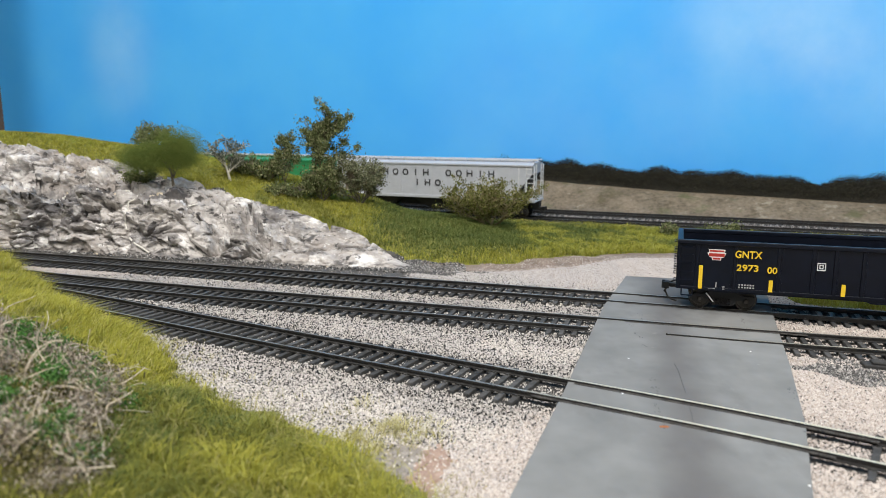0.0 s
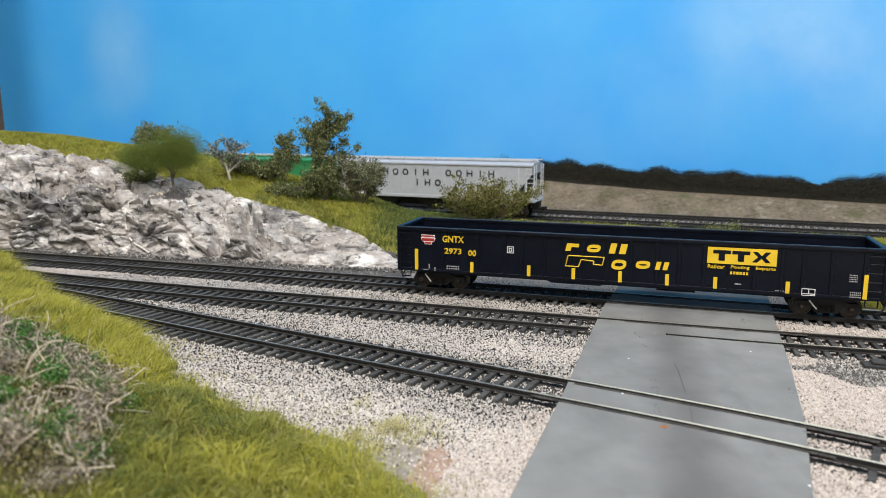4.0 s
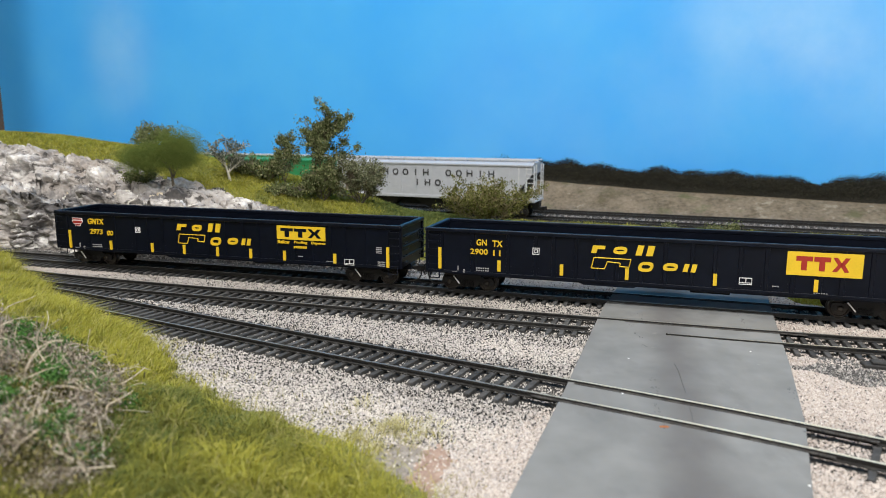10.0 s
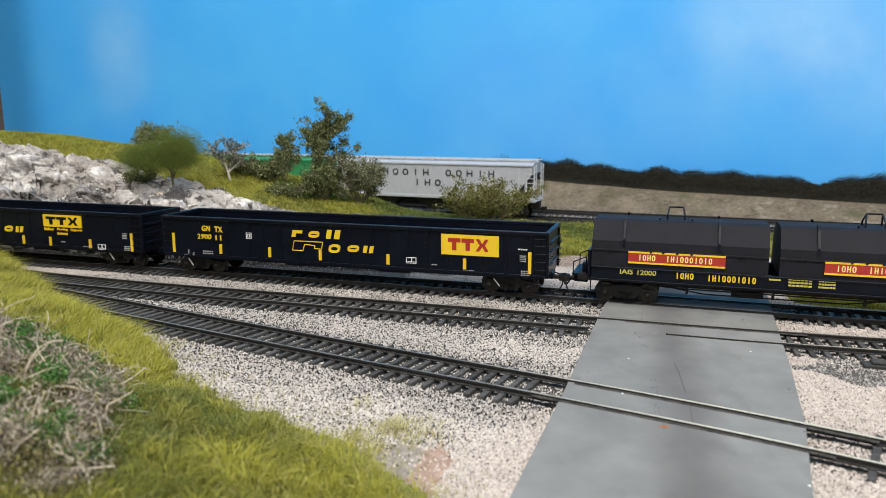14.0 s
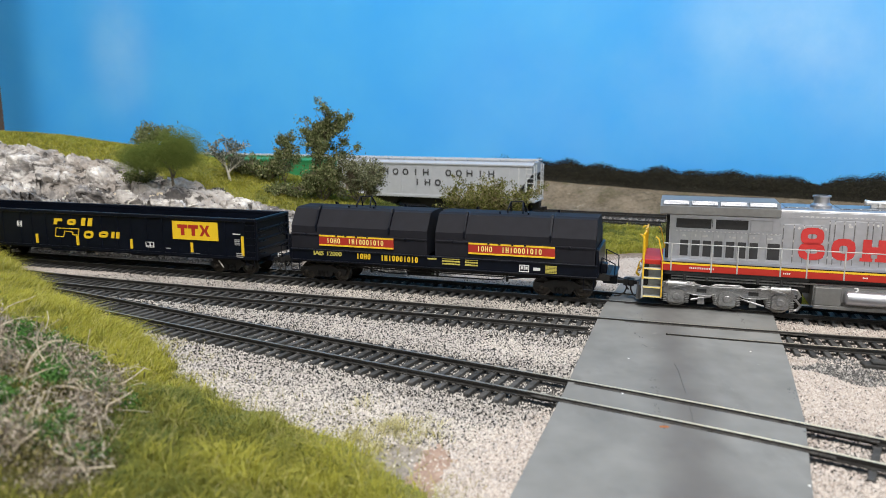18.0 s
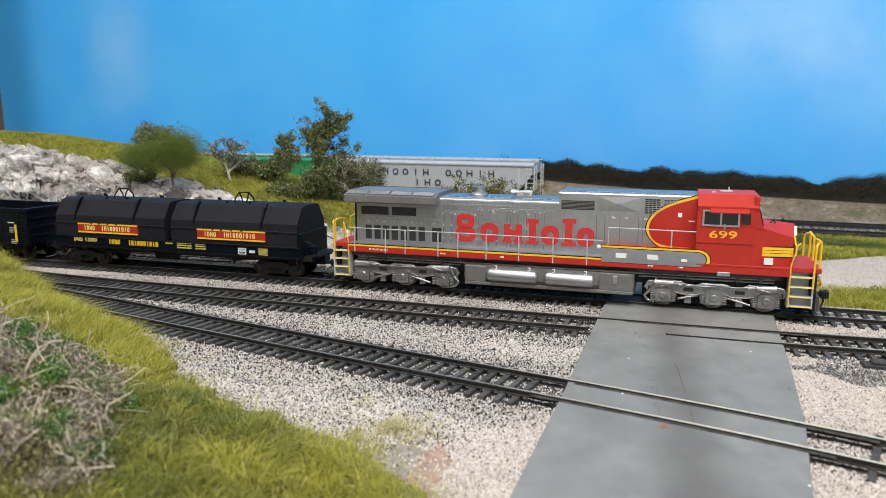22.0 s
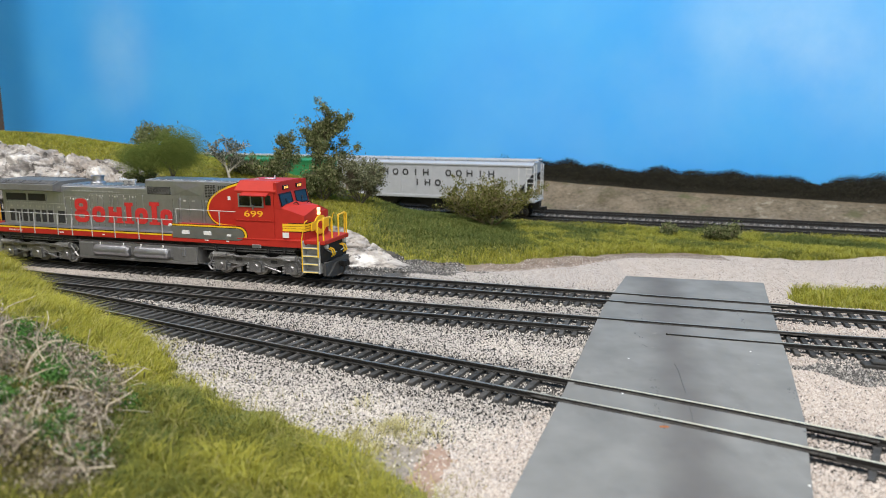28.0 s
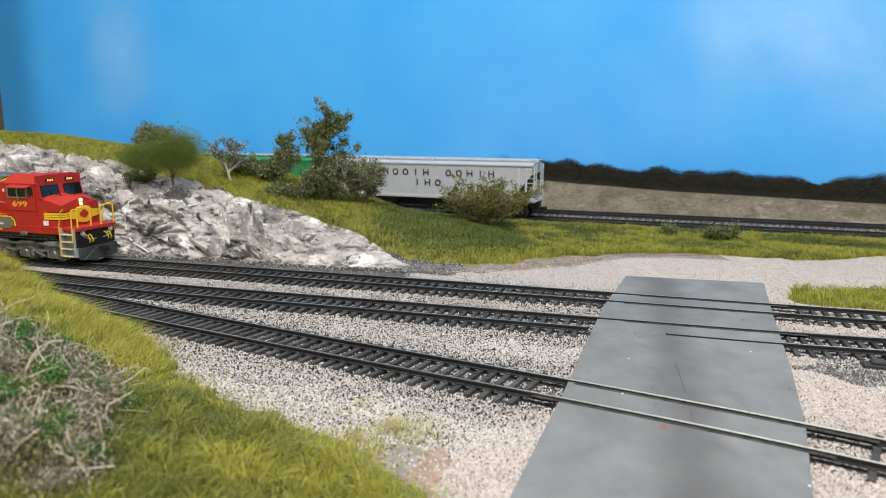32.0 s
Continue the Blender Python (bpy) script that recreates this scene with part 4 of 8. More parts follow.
def gondola(label):
    """An open gondola: floor, two ribbed sides, two ends, top chords, ladders and running gear."""
    ob = thing("gondola_car", label, "gondola car", group="cars of the train")
    part("floor", Shape().box(-112, 112, -16.8, 16.8, 11.2, 12.6).box(-60, 60, -4, 4, 8.6, 11.2), M_INNER, ob)
    rib = Shape().prism([(-1.0, -17.7), (-0.8, -18.2), (0.8, -18.2), (1.0, -17.7)], "z", 11.2, 31.9).mesh("rib")
    rib.materials.append(M_BLACK)
    rivet = Shape()
    for e in (-1, 1):
        side = Shape().prism([(-113, 33), (-113, 10.6), (-92, 9.9), (-34, 9.9), (-32, 9.0), (-8, 9.0), (-7, 9.7), (70, 9.7), (92, 9.9), (113, 10.6), (113, 33)], "y", e * 16.9, e * 17.8)
        part("side_panel", side, M_BLACK, ob)
        part("top_chord", Shape().box(-113.4, 113.4, min(e * 16.6, e * 18.9), max(e * 16.6, e * 18.9), 32.0, 34.0, 0.35), M_BLACK, ob)
        part("side_sill", Shape().box(-112, 112, min(e * 17.6, e * 18.25), max(e * 17.6, e * 18.25), 10.6, 12.0, 0.15), M_BLACK, ob)
        for x in GON_RIBS:
            r = new("rib", rib)
            r.parent = ob
            r.matrix_basis = pose(x * MM, 0, 0, 0, 0, 0 if e < 0 else 180)
        for x in GON_RIBS:
            for z in (14.0, 15.8):
                for d in (-1.7, 1.7):
                    rivet.box(x + d - 0.16, x + d + 0.16, min(e * 17.8, e * 17.95), max(e * 17.8, e * 17.95), z - 0.16, z + 0.16)
        for w in (-1, 1):
            end = Shape()
            for z in (15, 19, 23, 27, 30.5):
                end.wire([(w * 107.0, e * 17.8, z), (w * 107.0, e * 18.9, z), (w * 112.2, e * 18.9, z), (w * 112.2, e * 17.8, z)], 0.22, 5)
            part("grab_irons", end, M_BLACK, ob)
    part("rivets", rivet, M_BLACK, ob)["kind"] = "stuff"
    for w in (-1, 1):
        s = Shape().box(min(w * 112.2, w * 113), max(w * 112.2, w * 113), -17.4, 17.4, 10.8, 32.6)
        for z in (16, 21.5, 27):
            s.prism([(z - 1.0, 0), (z - 0.5, 0.8), (z + 0.5, 0.8), (z + 1.0, 0)], "y", -16, 16)
            n = len(s.v) - 8
            for k in range(n, n + 8):
                zz, yy, dd = s.v[k]
                s.v[k] = (w * (113 + dd), yy, zz)
        part("end_panel", s, M_BLACK, ob)
        part("end_chord", Shape().box(min(w * 111.6, w * 114), max(w * 111.6, w * 114), -18.6, 18.6, 31.9, 34.0, 0.35), M_BLACK, ob)
        for e in (-1, 1):
            part("corner_post", Shape().box(min(w * 112.4, w * 114), max(w * 112.4, w * 114), min(e * 16.2, e * 18.3), max(e * 16.2, e * 18.3), 10.6, 32.4, 0.3), M_BLACK, ob)
            rung = Shape()
            for z in (14, 17.5, 21, 24.5, 28):
                rung.wire([(w * 113.6, e * 11.2, z), (w * 115.2, e * 11.2, z), (w * 115.2, e * 16.6, z), (w * 113.6, e * 16.6, z)], 0.24, 5)
            part("end_ladder", rung, M_BLACK, ob)
            step = Shape().wire([(w * 106.4, e * 18, 11), (w * 106.4, e * 18.2, 7.6), (w * 111.4, e * 18.2, 7.6), (w * 111.4, e * 18, 11)], 0.3, 5)
            part("stirrup_step", step, M_BLACK, ob)
        part("end_sill", Shape().box(min(w * 104, w * 114), max(w * 104, w * 114), -4, 4, 7.6, 11, 0.3), M_BLACK, ob)
        coupler(ob, w * 114, w, M_TRUCK)
        part("brake_hose", Shape().wire([(w * 114, 4.6, 9.6), (w * 117, 5.0, 8.2), (w * 118.2, 5.0, 5.6), (w * 119.4, 4.2, 3.4)], 0.45, 6), M_TRUCK, ob)
        freight_truck(ob, w * 92.5)
    part("brake_wheel", Shape().lathe([(3.0, 0.2), (3.3, 0), (3.0, -0.2)], (115.4, 6.4, 26), "x", 20).wire([(115.4, 3.4, 26), (115.4, 9.4, 26)], 0.2).wire([(115.4, 6.4, 23), (115.4, 6.4, 29)], 0.2), M_BLACK, ob)
    part("air_tank", Shape().tube((18, -5, 8.6), (36, -5, 8.6), 2.6, 14), M_TRUCK, ob)
    return ob


Y_SIDE = -17.9


def board_shapes(x, z, w, h):
    """Plain shapes on the yellow boards: two stemmed bars and a pair of arrow heads."""
    out = []
    for k in (0, 1):
        a = x + k * w * 0.335
        out.append([(a, z + h * 0.66), (a + w * 0.10, z + h * 0.66), (a + w * 0.10, z), (a + w * 0.21, z), (a + w * 0.21, z + h * 0.66), (a + w * 0.31, z + h * 0.66), (a + w * 0.31, z + h), (a, z + h)])
    m = z + h / 2
    a = x + w * 0.68
    out.append([(a, z), (a + w * 0.09, z), (a + w * 0.19, m), (a + w * 0.09, z + h), (a, z + h), (a + w * 0.10, m)])
    a = x + w * 0.90
    out.append([(a + w * 0.10, z), (a + w * 0.01, z), (a - w * 0.08, m), (a + w * 0.01, z + h), (a + w * 0.10, z + h), (a + w * 0.01, m)])
    return out


def gon_marks(car, kind):
    """Marks on the near side: safety stripes, plain blocks for the names, numbers, data panels."""
    y, t = Y_SIDE, 0.55
    stripes = {1: (-103.2, -73, -43.4, -21.2, 1.2, 22.9, 44.3, 75, 106), 2: (-106, -74.5, -42.8, -11.4, 28.4, 70.7, 104.5)}[kind]
    for i, x in enumerate(stripes):
        tall = i in (0, len(stripes) - 1)
        z0, z1 = (11.2, 22.2) if tall else (11.6, 17.0)
        if kind == 2:
            z0, z1 = z0 + 1.4, z1 + 1.6
        part("safety_stripe", rect(x - 0.85, x + 0.85, z0, z1, y, t), M_YELLOW, car, "yellow reflective stripe")
    if kind == 1:
        part("herald", slab([(-100.4, 30), (-93, 30), (-93.4, 28.6), (-92.6, 28.4), (-93.6, 26.4), (-94.6, 26.2), (-94.8, 25), (-98.6, 25), (-98.8, 26.2), (-99.8, 26.4), (-100.8, 28.4), (-100, 28.6)], y, 0.35), M_WHITE, car, "pale shield-shaped mark")
        part("herald_band", rect(-99.9, -93.5, 28.9, 29.7, y - 0.35, 0.1), M_RED_MARK, car, "orange-red band")
        part("herald_field", rect(-100.1, -93.3, 26.7, 28.2, y - 0.35, 0.1), M_RED_MARK, car, "dull red field")
        part("herald_foot", rect(-98.4, -95, 25.3, 26.2, y - 0.35, 0.1), M_RED_MARK, car, "red foot of the mark")
        part("owner_mark", text_shape("GNTX", -88.8, 26.6, 11.4, 3.4, y), M_YELLOW, car, "yellow reporting letters")
        part("car_number", text_shape("2973", -87.8, 20.6, 9.2, 3.0, y), M_YELLOW, car, "yellow digits")
        part("car_number", text_shape("00", -74.9, 20.2, 4.2, 3.0, y - 0.3), M_YELLOW, car, "yellow digits")
    else:
        part("owner_mark", text_shape("GN", -86.4, 25.8, 5.4, 3.2, y), M_YELLOW, car, "yellow reporting letters")
        part("owner_mark", text_shape("TX", -78.0, 25.6, 5.2, 3.2, y), M_YELLOW, car, "yellow reporting letters")
        part("car_number", text_shape("2900", -89.6, 21.2, 9.2, 2.9, y), M_YELLOW, car, "yellow digits")
        part("car_number", text_shape("11", -77.6, 20.9, 3.8, 2.9, y), M_YELLOW, car, "yellow digits")
    d = -3.2 if kind == 2 else 0.0
    up = -0.3 if kind == 2 else 0.0
    # sloping blocks of the large two-line name
    for kind_, x0, x1, z0, z1 in (("r", -24.8, -18.9, 25.6, 29.3), ("o", -14.6, -8.2, 25.6, 29.3), ("i", -4.2, -0.8, 25.5, 30.4), ("i", 0.6, 4.2, 25.5, 30.4), ("o", -2.8, 4.0, 17.8, 22.6), ("o", 8.6, 15.2, 18.9, 22.7), ("n", 17.8, 24.8, 18.9, 22.7)):
        xx, w_, h_ = x0 + d - 0.7, x1 - x0, z1 - z0
        if kind_ == "o":
            blk = name_marks("o", xx, z0 + up, 1, w_, h_, y, 1.45, t, 0.22)
        elif kind_ == "n":
            blk = bars(xx, z0 + up, w_, h_, y, 2, 0.62, 0.22, t)
        elif kind_ == "r":
            blk = slab([(xx, z0 + up), (xx + 2.6, z0 + up), (xx + 3.1, z0 + up + h_ * 0.55), (xx + w_ + 0.6, z0 + up + h_ * 0.55), (xx + w_ + 0.9, z0 + up + h_), (xx + 0.9, z0 + up + h_)], y, t)
        else:
            blk = bars(xx + 0.3, z0 + up, w_ - 0.5, h_, y, 1, 1.0, 0.22, t)
        part("name_block", blk, M_YELLOW, car, "sloping yellow block")
    fr = Shape()
    for p, q in (((-25.2, 18.0), (-18.8, 18.0)), ((-18.8, 18.0), (-17.6, 21.6)), ((-17.6, 21.6), (-11.6, 21.2)), ((-11.4, 21.2), (-11.8, 19.6)), ((-11.8, 19.6), (-7.4, 19.4)), ((-7.4, 19.4), (-6.6, 23.3)), ((-6.6, 23.3), (-24.0, 23.3)), ((-24.0, 23.3), (-25.2, 18.0))):
        fr.tube((p[0] + d, y - 0.2, p[1] + up), (q[0] + d, y - 0.2, q[1] + up), 0.28, 6)
    part("outline_mark", fr, M_YELLOW, car, "yellow outline shape")
    if kind == 1:
        board = part("yellow_board", rect(40.2, 69.7, 23.6, 31.2, y, t), M_YELLOW, car, "yellow board with three dark blocks")
        for m_ in board_shapes(42.6, 25.0, 24.6, 4.9):
            part("board_block", slab(m_, y - t, 0.08), M_BLACK, board, "dark block")
        for body, x0, w in (("Railcar", 40.6, 7.4), ("Pooling", 50.6, 8.0), ("Experts", 61.2, 8.4)):
            part("slogan", text_shape(body, x0, 21.2, w, 1.8, y), M_YELLOW, car, "small yellow words")
        part("slogan_bar", bars(50.4, 18.9, 8.2, 1.2, y, 6, 0.7), M_YELLOW, car)
        data = (80.8, 11.2)
    else:
        board = part("yellow_board", rect(58.1, 88.6, 20.3, 31.0, y, t), M_YELLOW, car, "yellow board with red blocks")
        for m_ in board_shapes(61.8, 22.7, 21.6, 6.4):
            part("board_block", slab(m_, y - t, 0.08), M_RED_MARK, board, "red block")
        part("small_print", bars(88.0 + 10.5, 24.6, 5.0, 0.6, y, 4, 0.7), M_WHITE, car)
        data = (38.7, 14.4)
    panel = part("data_panel", ring(data[0], data[0] + 5.6, data[1], data[1] + 3.2, y, 0.28), M_WHITE, car, "white-edged data panel")
    part("panel_bar", rect(data[0] + 2.8, data[0] + 3.1, data[1] + 0.9, data[1] + 2.9, y).box(data[0] + 0.3, data[0] + 5.3, y - 0.6, y, data[1] + 0.7, data[1] + 0.95), M_WHITE, panel)
    q = -57.4 if kind == 2 else -54.6
    plate = part("square_mark", ring(q, q + 3.4, 22.8, 26.2, y, 0.3), M_WHITE, car, "white square mark")
    part("mark_core", ring(q + 0.9, q + 2.5, 23.6, 25.4, y, 0.3), M_WHITE, plate)
    for x0, z0, w, h, rows in ((-86.5, 12.6, 7.2, 0.7, 2), (99.4, 18.6, 3.4, 0.55, 4), (100.2, 11.6, 4.6, 0.6, 3), (-99.5, 11.4, 3.2, 0.3, 1), (-93.4, 11.3, 1.0, 0.6, 2), (52.8, 14.2, 3.0, 0.6, 1), (70, 12.4, 6, 0.3, 1)):
        s = Shape()
        for r in range(rows):
            b = bars(x0, z0 + r * h * 1.7, w, h * 0.8, y, 6, 0.55)
            s.add(b.v, b.f)
        part("small_print", s, M_PRINT, car, "rows of small white print")
    s = Shape()
    part("near_panel_print", bars(-96.4, 12.2, 0.4, 2.4, y, 1, 1.0), M_PRINT, car)


gon_1 = gondola("black open gondola car with slanted yellow blocks and a yellow board")
gon_marks(gon_1, 1)
gon_2 = gondola("black open gondola car with yellow blocks and red-marked board")
gon_marks(gon_2, 2)


# coil car ------------------------------------------------------------------------
def coil_car(label):
    """A covered coil car: deep side sills, two removable covers with handles, ends and trucks."""
    ob = thing("coil_car", label, "coil car", group="cars of the train")
    part("floor", Shape().box(-90, 90, -13, 13, 10.5, 13.5).box(-66, 66, -3.2, 3.2, 7.5, 10.5), M_TRUCK, ob)
    for e in (-1, 1):
        lo, hi = min(e * 15.8, e * 17.2), max(e * 15.8, e * 17.2)
        part("side_sill", Shape().box(-83, 84, lo, hi, 12.6, 18.6, 0.3), M_BLACK, ob)
        part("sill_lip", Shape().box(-83.4, 84.4, min(e * 15.8, e * 18.0), max(e * 15.8, e * 18.0), 18.0, 18.8, 0.2).box(-83.4, 84.4, min(e * 15.8, e * 17.8), max(e * 15.8, e * 17.8), 12.2, 12.8, 0.2), M_BLACK, ob)
        part("running_pipe", Shape().wire([(-56, e * 13, 10), (-40, e * 13, 9.2), (40, e * 13, 9.2), (56, e * 13, 10)], 0.4, 6), M_TRUCK, ob)
    for x0, x1 in ((-83, -3.6), (1.0, 83.2)):
        cover = Shape().prism([(-17.0, 18.8), (-17.0, 26.4), (-17.5, 26.6), (-17.5, 27.2), (-16.7, 27.4), (-16.5, 31.4), (-10.2, 40.2), (-7.0, 41.0), (7.0, 41.0), (10.2, 40.2), (16.5, 31.4), (16.7, 27.4), (17.5, 27.2), (17.5, 26.6), (17.0, 26.4), (17.0, 18.8)], "x", x0, x1)
        c = part("cover", cover, M_COVER, ob, "black angular removable cover")
        span = x1 - x0
        for u in (0.19, 0.73):
            x = x0 + span * u
            brace = Shape()
            for e in (-1, 1):
                brace.prism([(e * 16.6, 28.6), (e * 17.1, 29.0), (e * 16.9, 32.4), (e * 12.6, 40.0), (e * 10.6, 42.0), (e * 9.0, 42.2), (e * 9.4, 40.4), (e * 16.0, 31.6)], "x", x - 0.55, x + 0.55)
            part("brace", brace, M_BLACK, c, "dark curved brace")
        xm = x0 + span * 0.48
        h = Shape()
        for d in (-4.0, 4.0):
            for e in (-1, 1):
                h.wire([(xm + d * 0.8, 0, 46.8), (xm + d, e * 3.6, 43.0), (xm + d, e * 4.0, 40.8)], 0.42, 6)
        h.wire([(xm - 3.4, 0, 46.8), (xm + 3.4, 0, 46.8)], 0.42, 6)
        for d in (-7.4, 7.4):
            h.box(xm + d - 0.4, xm + d + 0.4, -7, -5.8, 40.8, 42.2)
        part("lifting_bracket", h, M_BLACK, c)
        for u in (0.12, 0.35, 0.42, 0.5, 0.58, 0.85):
            part("cover_clip", Shape().box(x0 + span * u - 0.5, x0 + span * u + 0.5, -18.1, -17.4, 26.5, 27.4), M_BLACK, c)
    y = -17.2
    for x0, x1 in ((-65.6, -22.0), (19.2, 63.6)):
        z0, z1 = 21.1, 27.0
        sign = part("sign", rect(x0, x1, z0, z1, y + 0.2, 0.7), M_RED_MARK, ob, "red sign board with yellow edges")
        part("sign_edge", rect(x0, x1, z0, z0 + 0.85, y - 0.5, 0.12), M_YELLOW, sign, "yellow edge")
        part("sign_edge", rect(x0, x1, z1 - 0.85, z1, y - 0.5, 0.12), M_YELLOW, sign, "yellow edge")
        part("sign_marks", name_marks("ioho", x0 + 4.6, z0 + 1.6, 2.1, 1.6, 2.8, y - 0.5, 0.5, 0.1), M_PALEYELLOW, sign, "pale yellow plain marks")
        part("sign_marks", name_marks("ihioooioio", x0 + 17.4, z0 + 1.6, 2.1, 1.55, 2.8, y - 0.5, 0.5, 0.1), M_PALEYELLOW, sign, "pale yellow plain marks")
    part("owner_mark", text_shape("IAIS", -69.2, 15.6, 6.0, 2.6, y), M_DIMYELLOW, ob, "dull yellow reporting letters")
    part("car_number", text_shape("12000", -61.0, 15.6, 8.6, 2.5, y), M_DIMYELLOW, ob, "dull yellow digits")
    part("name_marks", name_marks("ioho", -43.6, 14.9, 2.15, 1.65, 3.0, y, 0.55), M_YELLOW, ob, "yellow plain marks")
    part("name_marks", name_marks("ihioooioio", -29.4, 14.7, 2.15, 1.6, 3.0, y, 0.55), M_YELLOW, ob, "yellow plain marks")
    for x0, z0, w, rows, m in ((-3, 17.0, 5, 1, M_DIMYELLOW), (5, 14.8, 10, 3, M_DIMYELLOW), (17.4, 14.8, 7, 3, M_DIMYELLOW), (59, 13.5, 5.8, 6, M_DIMYELLOW)):
        s = Shape()
        for r in range(rows):
            b = bars(x0, z0 + r * (0.68 if rows == 6 else 1.4), w, 0.42 if rows == 6 else 0.7, y, 6, 0.8)
            s.add(b.v, b.f)
        part("small_print", s, m, ob, "rows of small yellow print")
    panel = part("data_panel", ring(45.8, 50.8, 13.4, 17.0, y, 0.35), M_WHITE, ob, "white-edged data panel")
    part("panel_bar", rect(48.1, 48.5, 14.4, 16.6, y).box(46.6, 47.6, y - 0.6, y, 14.8, 16.2).box(49.0, 50.0, y - 0.6, y, 14.8, 16.2), M_WHITE, panel)
    part("white_mark", rect(53.0, 56.4, 14.5, 15.9, y), M_WHITE, ob)
    for w in (-1, 1):
        part("end_platform", Shape().box(min(w * 83, w * 93), max(w * 83, w * 93), -12, 12, 12.4, 13.4, 0.2).box(min(w * 86, w * 93), max(w * 86, w * 93), -3.6, 3.6, 7.2, 12.4, 0.3), M_BLACK, ob)
        part("end_bulkhead", Shape().box(min(w * 83.4, w * 85), max(w * 83.4, w * 85), -16.8, 16.8, 12.6, 26.4, 0.3), M_BLACK, ob)
        for e in (-1, 1):
            part("end_rail", Shape().wire([(w * 86, e * 12, 13), (w * 86, e * 12, 22), (w * 92.4, e * 12, 19), (w * 92.4, e * 12, 13)], 0.3, 5), M_BLACK, ob)
            part("stirrup_step", Shape().wire([(w * 78, e * 17.8, 12.4), (w * 78, e * 17.8, 6.6), (w * 83, e * 17.8, 6.6), (w * 83, e * 17.8, 12.4)], 0.3, 5), M_BLACK, ob)
        part("brake_box", Shape().box(min(w * 85, w * 88.4), max(w * 85, w * 88.4), -9, -3, 13.4, 18.4, 0.4), M_BLACK, ob)
        coupler(ob, w * 93, w, M_TRUCK)
        part("brake_hose", Shape().wire([(w * 93, 4.6, 9.0), (w * 95.4, 5.0, 8.0), (w * 96.6, 5.0, 5.4), (w * 98.4, 4.2, 3.0)], 0.45, 6), M_TRUCK, ob)
        freight_truck(ob, w * 66.5, lever=False)
    part("air_tank", Shape().tube((-18, -6, 8.0), (-4, -6, 8.0), 2.8, 14).box(-14, -6, -9, -4, 6.0, 9.0, 0.3), M_TRUCK, ob)
    rods = Shape().wire([(-44, -10, 8.6), (-30, -10, 6.6), (30, -10, 6.6), (46, -10, 8.8)], 0.35, 5)
    for x in (-38, 0, 38):
        rods.box(x - 0.6, x + 0.6, -10.6, -9.4, 6.2, 10.8)
    part("brake_rigging", rods, M_TRUCK, ob)
    return ob


coil = coil_car("black coil car with two angular covers and red signs")
